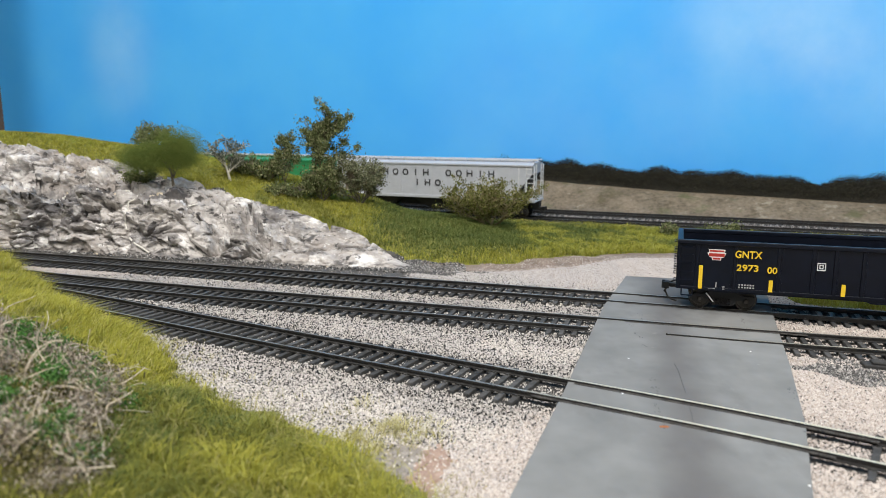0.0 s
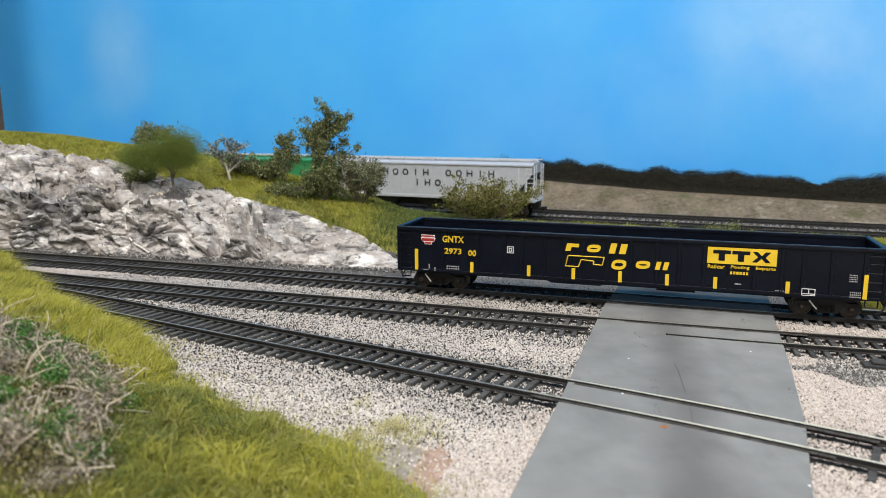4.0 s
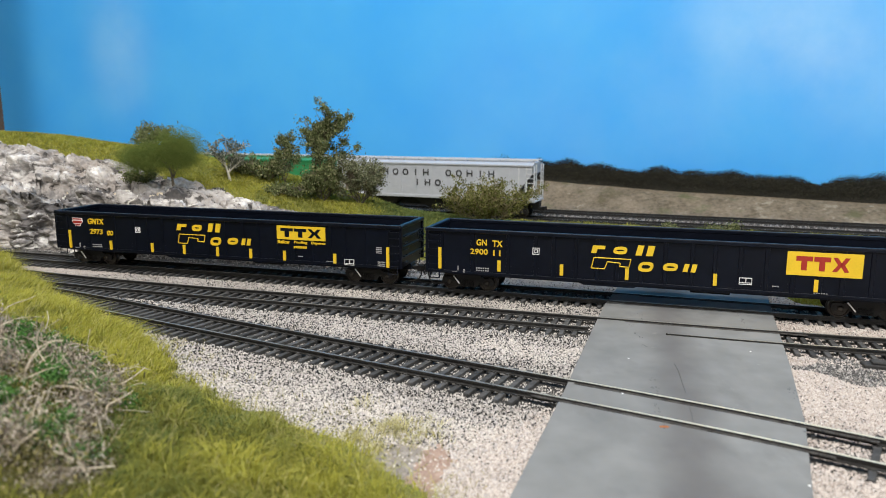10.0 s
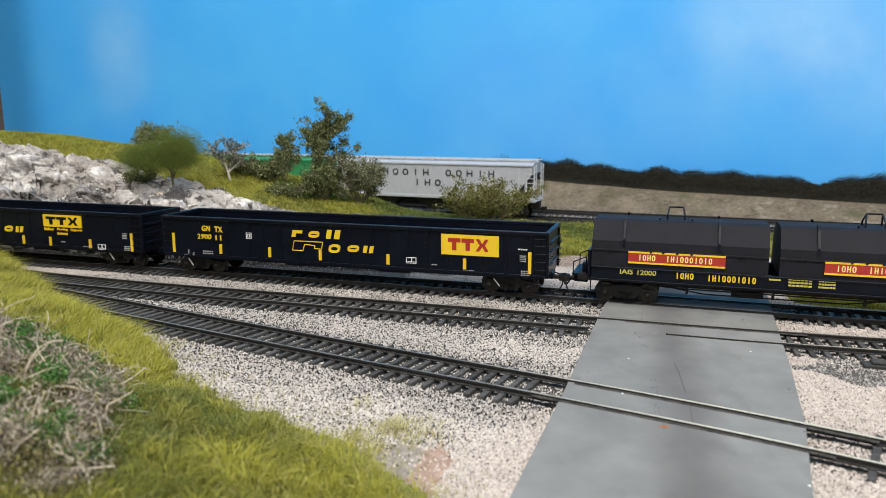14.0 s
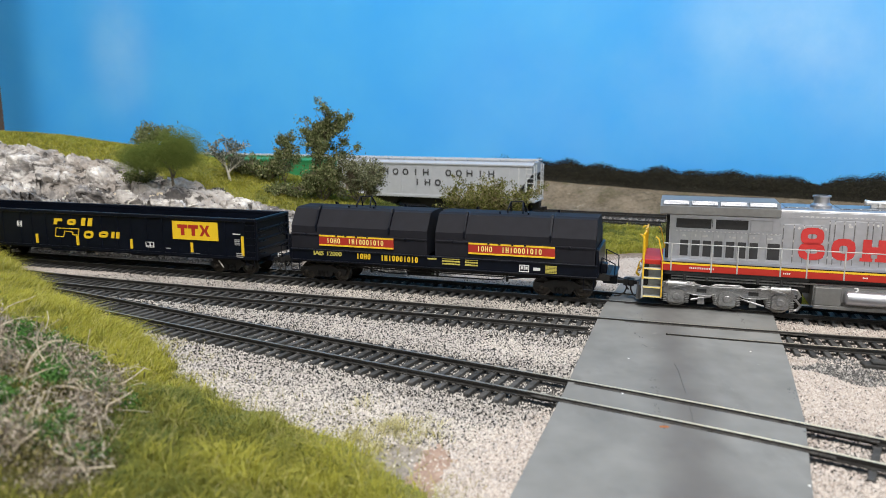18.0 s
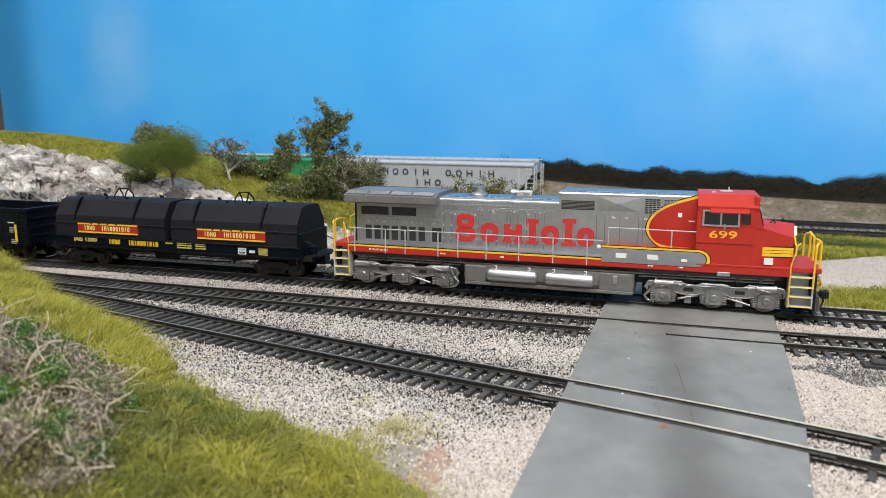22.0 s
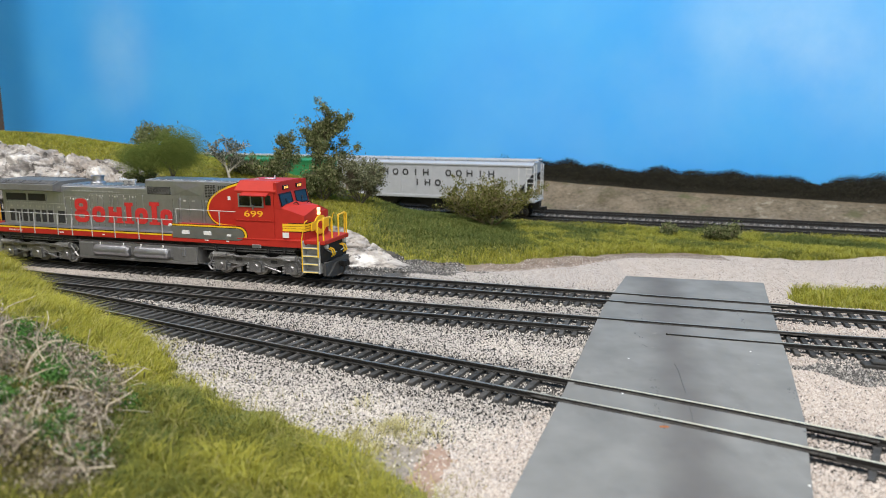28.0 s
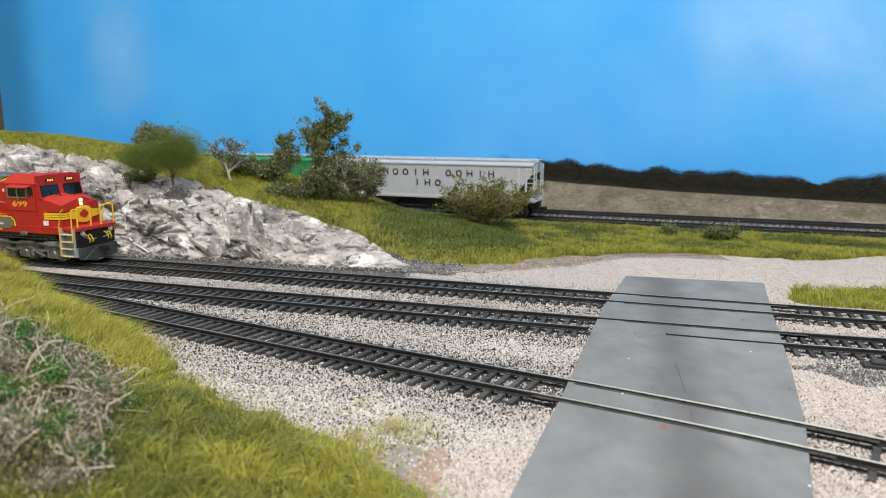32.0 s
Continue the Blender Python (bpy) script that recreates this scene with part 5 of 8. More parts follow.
# locomotive ------------------------------------------------------------------------
def loco_truck(car, x, way):
    """A three-axle truck: heavy side frames, journal blocks, springs, brake cylinders and rods."""
    s = Shape()
    top = [(-31.5, 9.5), (-30, 12.4), (-26, 13.2), (-15, 13.2), (-12.5, 11.6), (-8.5, 11.2), (-5.5, 12.8), (5.5, 12.8), (8.5, 11.2), (12.5, 11.6), (15, 13.2), (26, 13.2), (30, 12.4), (31.5, 9.5)]
    low = [(30.5, 8.0), (28, 7.4), (27.8, 4.6), (18, 4.6), (17.8, 7.4), (14.5, 6.6), (8, 6.4), (5.2, 7.6), (5.0, 4.2), (-5, 4.2), (-5.2, 7.6), (-8, 6.4), (-14.5, 6.6), (-17.8, 7.4), (-18, 4.6), (-27.8, 4.6), (-28, 7.4), (-30.5, 8.0)]
    for e in (-1, 1):
        s.prism(top + low, "y", e * 11.6, e * 13.6)
    s.box(-5, 5, -11.8, 11.8, 7.5, 11, 0.4)
    truck = part("truck", s, M_GREYTRUCK, car, "grey plastic truck frame", at=pose(x * MM, 0, 0))
    for e in (-1, 1):
        # raised rim in bright metal paints in the frame edge's highlight
        edge = Shape().wire([(px, e * 13.7, pz - 0.3) for px, pz in top], 0.32, 5).wire([(px, e * 13.7, pz + 0.3) for px, pz in low if abs(px) < 18], 0.26, 5)
        part("frame_edge", edge, M_STEEL, truck, "bright rim for the highlight on the frame edge")
        # raised dark panels stand in for shaded holes in the frame
        for px, pw in ((-11.4, 2.2), (11.4, 2.2), (-29.2, 0.8), (29.2, 0.8)):
            part("dark_hole_panel", Shape().box(px - pw, px + pw, min(e * 13.5, e * 13.72), max(e * 13.5, e * 13.72), 8.2, 10.0, 0.3), M_FRAME, truck)
        for px in (-15.6, -7.4, 7.4, 15.6, -3.0, 3.0):
            part("bolt", Shape().lathe([(0, e * 14.2), (0.42, e * 14.15), (0.5, e * 13.5)], (px, 0, 10.9), "y", 8), M_STEEL, truck)
        for px in (-11.4, 11.4):
            part("brake_shoe", Shape().prism([(px - 1.6, 2.6), (px + 1.6, 2.6), (px + 1.2, 6.6), (px - 1.2, 6.6)], "y", e * 12.2, e * 13.9), M_GREYTRUCK, truck)
    part("gear_tower", Shape().box(-33, 33, -6.8, 6.8, 1.6, 11.5, 0.5), M_TRUCK, truck)
    for k in (-22.8, 0, 22.8):
        add_wheelset(truck, WHEEL_LARGE, k, 5.9)
        for e in (-1, 1):
            box = Shape()
            lo, hi = min(e * 13.0, e * 15.0), max(e * 13.0, e * 15.0)
            box.prism([(k - 3.6, 3.6), (k - 3.0, 2.9), (k + 3.0, 2.9), (k + 3.6, 3.6), (k + 3.5, 8.6), (k + 2.0, 9.6), (k - 2.0, 9.6), (k - 3.5, 8.6)], "y", lo, hi)
            box.lathe([(0, e * 15.6), (1.4, e * 15.6), (1.8, e * 15.2), (1.8, e * 14.6)], (k, 0, 6.0), "y", 12)
            part("journal_box", box, M_GREYTRUCK, truck)
        for e in (-1, 1):
            for d in (-5.0, 5.0):
                spr = Shape()
                for j in range(5):
                    spr.lathe([(0.75, 0.22), (1.15, 0), (0.75, -0.22)], (k + d, e * 14.2, 3.3 + j * 0.85), "z", 8)
                part("coil_spring", spr, M_STEEL, truck, "bright worn coil spring")
    for e in (-1, 1):
        for w in (-1, 1):
            cyl = Shape().tube((w * 26, e * 15.0, 12.2), (w * 18.4, e * 15.0, 12.2), 1.55, 12).tube((w * 18.4, e * 15.0, 12.2), (w * 14.5, e * 15.0, 11.6), 0.6, 8).tube((w * 26, e * 15.0, 12.2), (w * 26.7, e * 15.0, 12.2), 1.9, 12)
            part("brake_cylinder", cyl, M_STEEL, truck, "bright worn brake cylinder", smooth=True)
    pipe = Shape()
    for e in (-1, 1):
        pipe.wire([(-29, e * 14.2, 8.4), (-27.5, e * 14.6, 12.0), (-16, e * 14.6, 12.4), (-12, e * 14.4, 11.2), (12, e * 14.4, 11.6), (16, e * 14.6, 12.4), (27, e * 14.6, 12.0), (29, e * 14.2, 8.8)], 0.42, 6)
        pipe.wire([(6, e * 14.4, 6.4), (16, e * 14.4, 3.8)], 0.5, 6)
        pipe.wire([(-16, e * 14.4, 4.6), (-7, e * 14.4, 6.8)], 0.5, 6)
        w = -way
        pipe.wire([(w * 29, e * 14, 8), (w * 31.5, e * 14, 5.2), (w * 30, e * 14, 3.0), (w * 27, e * 14, 2.2)], 0.6, 6)
    part("brake_piping", pipe, M_GREYTRUCK, truck)
    return truck


def locomotive(label):
    ob = thing("locomotive", label, "locomotive", group="cars of the train")
    # underframe, tank and deck
    part("underframe", Shape().box(-112, 112, -8, 8, 10.0, 18.8, 0.4).box(-106, 108, -14, 14, 16.4, 18.8, 0.3), M_FRAME, ob)
    for e in (-1, 1):
        for x0, x1, z0, z1 in ((-107, -45, 16.9, 18.8), (44, 106, 16.9, 18.8)):
            part("side_frame_rail", Shape().box(x0, x1, min(e * 14.2, e * 16.6), max(e * 14.2, e * 16.6), z0, z1, 0.2), M_FRAME, ob)
        for x in (-98, -88, -66, -56, 54, 66, 88, 98):
            part("pipe_bracket", Shape().box(x - 0.6, x + 0.6, min(e * 14.6, e * 16.9), max(e * 14.6, e * 16.9), 14.6, 17.0, 0.15), M_FRAME, ob)
    for e in (-1, 1):
        for pts in ([(-104, e * 15.5, 16.2), (-46, e * 15.5, 16.0), (44, e * 15.5, 16.2), (104, e * 15.5, 16.6)], [(-104, e * 14.4, 14.6), (-46, e * 14.4, 14.4)], [(44, e * 14.4, 14.6), (104, e * 14.4, 15.0)]):
            part("air_pipe", Shape().wire(pts, 0.45, 6), M_GREYTRUCK, ob)
        for xc in (-78.6, 78.4):
            part("brake_pipe", Shape().wire([(xc - 24, e * 17.2, 10.8), (xc - 17, e * 17.3, 12.8), (xc - 8, e * 17.3, 12.2), (xc, e * 17.3, 13.2), (xc + 9, e * 17.3, 12.2), (xc + 17, e * 17.3, 12.9), (xc + 24, e * 17.2, 11.0)], 0.26, 6), M_GREYTRUCK, ob, "thin grey brake pipe")
    part("deck", Shape().box(-109, 110, -18.0, 18.0, 18.8, 23.2, 0.25), M_RED, ob, "red side sill and walkway deck")
    part("walkway", Shape().box(-108.6, 26, -17.6, 17.6, 23.2, 23.45), M_SILVER, ob, "silver-grey walkway")
    part("end_deck", Shape().box(110, 123, -15.8, 15.8, 20.8, 23.2, 0.3), M_RED, ob, "red front platform")
    part("end_deck", Shape().box(-118, -109, -15.8, 15.8, 20.8, 23.2, 0.3), M_RED, ob, "red rear platform")
    for e in (-1, 1):
        part("sill_stripe", Shape().box(-108.6, 26, min(e * 17.9, e * 18.12), max(e * 17.9, e * 18.12), 22.0, 22.9), M_LOCOYELLOW, ob, "yellow stripe along the sill")
        part("stripe_edge", Shape().box(-108.6, 26, min(e * 17.9, e * 18.1), max(e * 17.9, e * 18.1), 22.9, 23.3), M_BLACK, ob, "thin black edge")
    tank = Shape().prism([(-17, 15.6), (-17, 9.0), (-15.2, 6.0), (-9, 5.2), (9, 5.2), (15.2, 6.0), (17, 9.0), (17, 15.6)], "x", -43, 42)
    tank_ob = part("fuel_tank", tank, M_GREYDARK, ob, "dark grey fuel tank")
    part("tank_rail", Shape().box(-42.6, 41.8, -18.0, -16.6, 5.4, 7.0, 0.2), M_GREYDARK, tank_ob)
    part("tank_box", Shape().box(-42.4, -31.6, -18.0, -16.4, 7.0, 15.2, 0.3), M_GREYDARK, tank_ob)
    part("tank_box", Shape().box(25.5, 41.6, -18.0, -16.4, 7.0, 15.6, 0.3), M_GREYDARK, tank_ob)
    part("filler", Shape().box(32, 34.2, -18.4, -17.6, 10.2, 14.6, 0.2), M_SILVER, tank_ob)
    for e in (-1, 1):
        for x0, x1 in ((-30.6, -4.6), (-1.2, 23.4)):
            part("air_reservoir", Shape().lathe([(0, x0), (2.2, x0 + 0.2), (3.1, x0 + 1.0), (3.3, x0 + 2.2), (3.3, x1 - 2.2), (3.1, x1 - 1.0), (2.2, x1 - 0.2), (0, x1)], (0, e * 17.4, 11.2), "x", 20), M_SILVER, ob, "silver air reservoir", smooth=True)
            lug = Shape()
            for x in (x0 + 4.5, x1 - 4.5):
                lug.wire([(x - 0.6, e * 17.6, 15.6), (x + 0.6, e * 18.4, 15.8), (x + 0.5, e * 18.6, 14.6), (x - 0.4, e * 18.4, 14.2)], 0.32, 6)
            part("white_clip", lug, M_WHITE, ob, "small white hose clips")
    # long hood
    y = 11.0
    hood = Shape().prism([(-y, 23.2), (-y, 47.6), (-10.5, 48.5), (-9.0, 49.2), (9.0, 49.2), (10.5, 48.5), (y, 47.6), (y, 23.2)], "x", -106, 4)
    part("long_hood", hood, M_SILVER, ob, "silver engine hood")
    part("hood_end", Shape().box(-107.5, -106, -10.4, 10.4, 23.2, 47.0, 0.4), M_TRUCK, ob)
    part("number_light", Shape().lathe([(0, -108.0), (0.9, -108.0), (1.2, -107.4)], (0, 0, 44), "x", 12).lathe([(0, -108.0), (0.9, -108.0), (1.2, -107.4)], (0, 0, 41.4), "x", 12), M_WHITE, ob)
    mid = Shape().prism([(-y, 23.2), (-y, 53.0), (-10.7, 53.5), (-10.2, 53.8), (10.2, 53.8), (10.7, 53.5), (y, 53.0), (y, 23.2)], "x", 4, 69)
    part("cabinet_hood", mid, M_SILVER, ob, "silver hood behind the cab")
    for x0, x1, z, w in ((4.6, 21, 53.8, 8.6), (22, 43, 53.8, 8.4), (44, 68.4, 53.8, 8.6), (-56, -46, 49.2, 7.8), (-33.5, -18, 49.2, 7.8), (-17.4, 3.4, 49.2, 7.8)):
        part("roof_hatch", Shape().box(x0, x1, -w, w, z, z + 0.4, 0.15), M_ROOF, ob, "blue-grey roof hatch")
    # bright wires stand in for the highlight on the hood's top edges
    part("hood_edge", Shape().wire([(-58, -10.8, 48.0), (3.6, -10.8, 48.0)], 0.3, 6).wire([(-58, 10.8, 48.0), (3.6, 10.8, 48.0)], 0.3, 6), M_SILVERBRIGHT, ob, "painted highlight along the hood edge")
    # radiator wings
    wing = Shape().prism([(-11, 44.5), (-17.6, 45.8), (-17.6, 49.3), (-11.5, 51.3), (11.5, 51.3), (17.6, 49.3), (17.6, 45.8), (11, 44.5)], "x", -110.5, -58.6)
    w = part("radiator_wing", wing, M_GREYDARK, ob, "wide dark grey radiator housing")
    for i in range(4):
        x0 = -109.2 + i * 12.5
        for e in (-1, 1):
            v = [(x0, e * 16.6, 49.75), (x0 + 11.6, e * 16.6, 49.75), (x0 + 11.6, e * 11.8, 51.3), (x0, e * 11.8, 51.3)]
            scr = Shape().add(v + [(a, b, c + 0.3) for a, b, c in v], [(0, 1, 2, 3), (4, 7, 6, 5), (0, 4, 5, 1), (1, 5, 6, 2), (2, 6, 7, 3), (3, 7, 4, 0)])
            screen = part("radiator_screen", scr, M_SCREEN, w, "grey radiator screen")
            lines = Shape()
            for j in range(1, 6):
                f_ = j / 6
                ya, za = e * (16.6 - 4.8 * f_), 50.05 + 1.55 * f_
                lines.tube((x0 + 0.2, ya, za), (x0 + 11.4, ya, za), 0.16, 5)
            part("screen_bars", lines, M_SILVER, screen)
    intake = Shape().box(-103, -87.4, -11.25, -10.9, 38.5, 43.0, 0.1).box(-85.4, -71.4, -11.25, -10.9, 38.5, 43.0, 0.1)
    part("intake_grille", intake, M_GRILLE, ob, "dark intake grille")
    rib = Shape()
    for i in range(12):
        rib.box(-102.6 + i * 2.6, -102.45 + i * 2.6, -11.35, -11.2, 38.7, 42.8)
    part("grille_bars", rib, M_GRILLE, ob)["kind"] = "stuff"
    for a, b in ((-103.6, -85.9), (-85.9, -70.9)):
        fr = Shape()
        for p in ((a, b, 43.0, 43.4), (a, b, 38.1, 38.5), (a, a + 0.5, 38.5, 43.0), (b - 0.5, b, 38.5, 43.0)):
            fr.box(p[0], p[1], -11.5, -10.9, p[2], p[3])
        part("grille_frame", fr, M_SILVER, ob, "silver grille frame")
    part("blank_panel", Shape().box(-70.4, -60.9, -11.3, -10.9, 38.2, 43.2, 0.15), M_SILVER, ob)
    gx = (-100.8, -95.6, -90.6, -85.6, -80.4, -75.4, -70.2, -62.6)
    for i, x in enumerate(gx):
        part("door_grille", Shape().box(x, x + (5.2 if i == 7 else 3.6), -11.5, -11.2, 25.2, 32.8, 0.1), M_GRILLE, ob, "dark louvred door grille")
        part("hood_door", Shape().box(x - 0.6, x + (5.8 if i == 7 else 4.2), -11.32, -10.9, 24.2, 36.8, 0.15), M_SILVERDOOR, ob, "pale silver hood door")
        part("door_latch", Shape().box(x + 1.2, x + 1.9, -11.7, -11.3, 34.6, 35.6, 0.1), M_SILVERBRIGHT, ob)
    # doors and seams
    door = Shape().box(-2.55, 2.55, -0.14, 0.0, 0, 1.0)
    seams = (-56.4, -52.0, -47.9, -44.5, -40.8, -37.6, -35.5, -31.8, -27.6, -22.5, -20.4, -16.9, -12.3, -7.8, -3.3, 1.7)
    for i, (a, b) in enumerate(zip(seams, seams[1:])):
        top = 42.0 if b < -37 else 44.4
        part("hood_door", Shape().box(a + 0.16, b - 0.16, -11.22, -10.9, 25.0, top, 0.1), M_SILVER, ob)
        part("door_seam", Shape().box(a - 0.13, a + 0.13, -11.12, -10.9, 24.4, top), M_GREYDARK, ob)
        for z in (27.2, 34.0, top - 1.6):
            part("hinge", Shape().box(a - 0.25, a + 0.25, -11.45, -11.1, z, z + 1.0, 0.08), M_SILVERBRIGHT, ob)
        if i % 3 == 1:
            part("door_latch", Shape().lathe([(0, -11.6), (0.55, -11.5), (0.6, -11.1)], ((a + b) / 2, 0, top - 1.6), "y", 10), M_SILVERBRIGHT, ob)
    for x in (22.6, 26.6, 33.8, 42.6, 44.6):
        part("door_seam", Shape().box(x - 0.13, x + 0.13, -11.16, -10.9, 29.5, 43.0), M_GREYDARK, ob)
    for x in (-104.0, -57.6, 27.5, 43.2):
        part("hood_batten", Shape().box(x - 0.25, x + 0.25, -11.3, -10.9, 24, 46), M_SILVER, ob)
    part("hood_batten", Shape().box(-57, 3.4, -11.3, -10.9, 45.0, 45.4), M_SILVER, ob)
    latch = Shape()
    for k in range(26):
        x = -103 + 1.8 * k
        latch.box(x, x + 0.7, -11.5, -11.0, 37.0, 37.35)
    for k in range(14):
        x = -50 + 2.2 * k
        latch.box(x, x + 1.2, -11.35, -11.0, 45.6, 46.0)
    for x in (-100, -91, -78, -63, -30, -12, 30, 36, 45):
        latch.box(x, x + 1.6, -11.4, -11.0, 34.4 if x < -55 else 41.5, 35.2 if x < -55 else 42.3)
    part("bright_latches", latch, M_SILVERBRIGHT, ob, "small bright latches and hinges")["kind"] = "stuff"
    part("brake_grille", Shape().box(5.2, 21.4, -11.3, -10.9, 45.2, 49.7, 0.1), M_GRILLE, ob, "dark dynamic brake grille")
    part("vent_grille", Shape().box(45.2, 52.2, -11.3, -10.9, 44.5, 51.6, 0.1).box(54.0, 59.4, -11.3, -10.9, 46.6, 51.4, 0.1), M_GRILLE, ob, "dark vent grille")
    for gx0, gx1, gz0, gz1 in ((45.2, 52.2, 44.5, 51.6), (54.0, 59.4, 46.6, 51.4)):
        fr = Shape()
        for a0, a1, c0, c1 in ((gx0 - 0.35, gx1 + 0.35, gz0 - 0.35, gz0), (gx0 - 0.35, gx1 + 0.35, gz1, gz1 + 0.35), (gx0 - 0.35, gx0, gz0, gz1), (gx1, gx1 + 0.35, gz0, gz1)):
            fr.box(a0, a1, -11.55, -10.9, c0, c1)
        part("grille_frame", fr, M_SILVER, ob, "silver grille frame")
        for j in range(1, 8):
            part("slat", Shape().box(gx0, gx1, -11.5, -11.2, gz0 + (gz1 - gz0) * j / 8 - 0.14, gz0 + (gz1 - gz0) * j / 8 + 0.14), M_SILVER, ob)
        for j in range(1, 4):
            part("slat", Shape().box(gx0 + (gx1 - gx0) * j / 4 - 0.12, gx0 + (gx1 - gx0) * j / 4 + 0.12, -11.48, -11.2, gz0, gz1), M_SILVER, ob)
    for j in range(1, 7):
        part("slat", Shape().box(5.2, 21.4, -11.5, -11.2, 45.2 + 0.64 * j - 0.14, 45.2 + 0.64 * j + 0.1), M_GREYDARK, ob)
    for i in range(16):
        part("roof_bolt", Shape().lathe([(0, 0.45), (0.35, 0.4), (0.42, 0)], (-55 + i * 3.7, -8.6, 49.4), "z", 8), M_SILVERBRIGHT, ob)
    for i in range(12):
        part("roof_bolt", Shape().lathe([(0, 0.45), (0.35, 0.4), (0.42, 0)], (7 + i * 5.4, -9.4, 53.8), "z", 8), M_SILVERBRIGHT, ob)
    part("sill_print", bars(-96, 20.2, 11, 0.9, -18.0, 14, 0.45, thick=0.1), M_WHITE, ob, "small white stencilled print")
    for x, w_ in ((-56, 3.2), (-24, 2.0), (48, 2.6), (62, 2.2)):
        part("sill_print", bars(x, 20.2, w_, 0.7, -18.0, 4, 0.7, thick=0.12), M_WHITE, ob, "small white stencilled print")
    part("side_lamp", Shape().lathe([(0, -18.6), (0.8, -18.5), (0.95, -17.4)], (24.8, 0, 28.4), "y", 12), M_WHITE, ob, "small white round lamp")
    for x, z_, w_, h_ in ((60.4, 43.4, 1.9, 2.1), (65.4, 41.4, 2.6, 0.6)):
        part("notice_plate", Shape().box(x, x + w_, -11.75, -11.5, z_, z_ + h_, 0.05), M_WHITE, ob, "small white notice plate")
    facet = Shape()
    for x0, x1 in ((22.6, 43.0),):
        facet.add([(x0, -11.0, 45.0), (x1, -11.0, 45.0), (x1, -11.0, 52.0), (x0, -11.0, 52.0), ((x0 + x1) / 2, -11.55, 48.6)], [(0, 1, 4), (1, 2, 4), (2, 3, 4), (3, 0, 4)])
    part("folded_panel", facet, M_SILVER, ob, "folded silver panel")
    stack = Shape().lathe([(4.6, 49.2), (4.6, 50.2), (3.4, 51.2), (3.4, 53.6), (4.0, 53.9), (4.0, 54.5), (2.9, 54.5), (2.9, 51.5)], (-40, 0, 0), "z", 20)
    part("exhaust_stack", stack, M_SILVER, ob, "silver exhaust stack", smooth=True)
    horn = Shape().box(-20, -12, -0.8, 0.8, 49.5, 51.4, 0.2)
    for yy, x0, ln in ((-1.6, -21, 6.0), (0, -21, 7.4), (1.6, -21, 5.2)):
        horn.tube((x0 + 2, yy, 52.0), (x0 - ln * 0.2, yy, 52.0), 0.5, 8, 1.1)
        horn.tube((x0 + 2, yy, 52.0), (x0 + 2 + ln, yy, 52.0), 0.4, 8, 0.9)
    horn.box(-17, -16, -2, 2, 50.2, 52.2)
    part("horn", horn, M_SILVERBRIGHT, ob, "bright multi-chime horn")
    # cab
    cab = Shape()
    prof = [(-17.8, 20.0), (-17.8, 49.4), (-11.6, 54.6), (11.6, 54.6), (17.8, 49.4), (17.8, 20.0)]
    cab.prism(prof, "x", 69, 93.4)
    cab_ob = part("cab", cab, M_RED, ob, "red cab")
    part("cab_roof", Shape().prism([(-18.1, 49.2), (-18.1, 49.9), (-11.7, 55.0), (11.7, 55.0), (18.1, 49.9), (18.1, 49.2), (17.0, 49.2), (11.2, 54.4), (-11.2, 54.4), (-17.0, 49.2)], "x", 69, 95.0), M_RED, cab_ob)
    part("roof_box", Shape().box(79, 84.5, -1.8, 1.8, 55.0, 55.6, 0.2).tube((83, 3, 55), (83, 3, 57), 0.4, 8).box(75, 77, -6, -4, 55, 55.5), M_SILVERBRIGHT, cab_ob, "pale roof antenna plates")
    # front of the cab, leaning back, with two windscreens
    front = Shape().prism([(93.3, 40.4), (97.4, 40.4), (95.4, 48.8), (95.4, 54.6), (93.3, 54.6)], "y", -17.2, 17.2)
    part("cab_front", front, M_RED, cab_ob)
    for e in (-1, 1):
        a, b = (min(e * 2.2, e * 15.6), max(e * 2.2, e * 15.6))
        v = [(97.2, a, 41.6), (97.2, b, 41.6), (95.6, b, 48.2), (95.6, a, 48.2)]
        win = Shape().add([(p[0] + 0.05, p[1], p[2]) for p in v] + [(p[0] + 0.22, p[1], p[2]) for p in v], [(3, 2, 1, 0), (4, 5, 6, 7), (0, 1, 5, 4), (1, 2, 6, 5), (2, 3, 7, 6), (3, 0, 4, 7)])
        wob = part("windscreen", win, M_GLASS, cab_ob, "dark reflecting windscreen")
        fr = Shape()
        vv = [(p[0] + 0.2, p[1], p[2]) for p in v]
        fr.wire(vv + [vv[0]], 0.3, 5)
        part("window_frame", fr, M_BLACK, wob)
        part("wiper", Shape().wire([(97.7, e * 8, 41.2), (96.9, e * 9.6, 45.2)], 0.16, 5), M_BLACK, wob)
        nb = part("number_board", Shape().box(95.0, 96.0, min(e * 4.4, e * 11.0), max(e * 4.4, e * 11.0), 50.2, 52.6, 0.2), M_BLACK, cab_ob, "lit number board")
        digits = Shape()
        for k in range(3):
            yc = e * 7.7 + (k - 1) * 1.7
            digits.box(96.0, 96.12, yc - 0.55, yc + 0.55, 50.7, 52.1)
        part("board_light", digits, M_BOARD, nb, "dim amber lit number blocks")
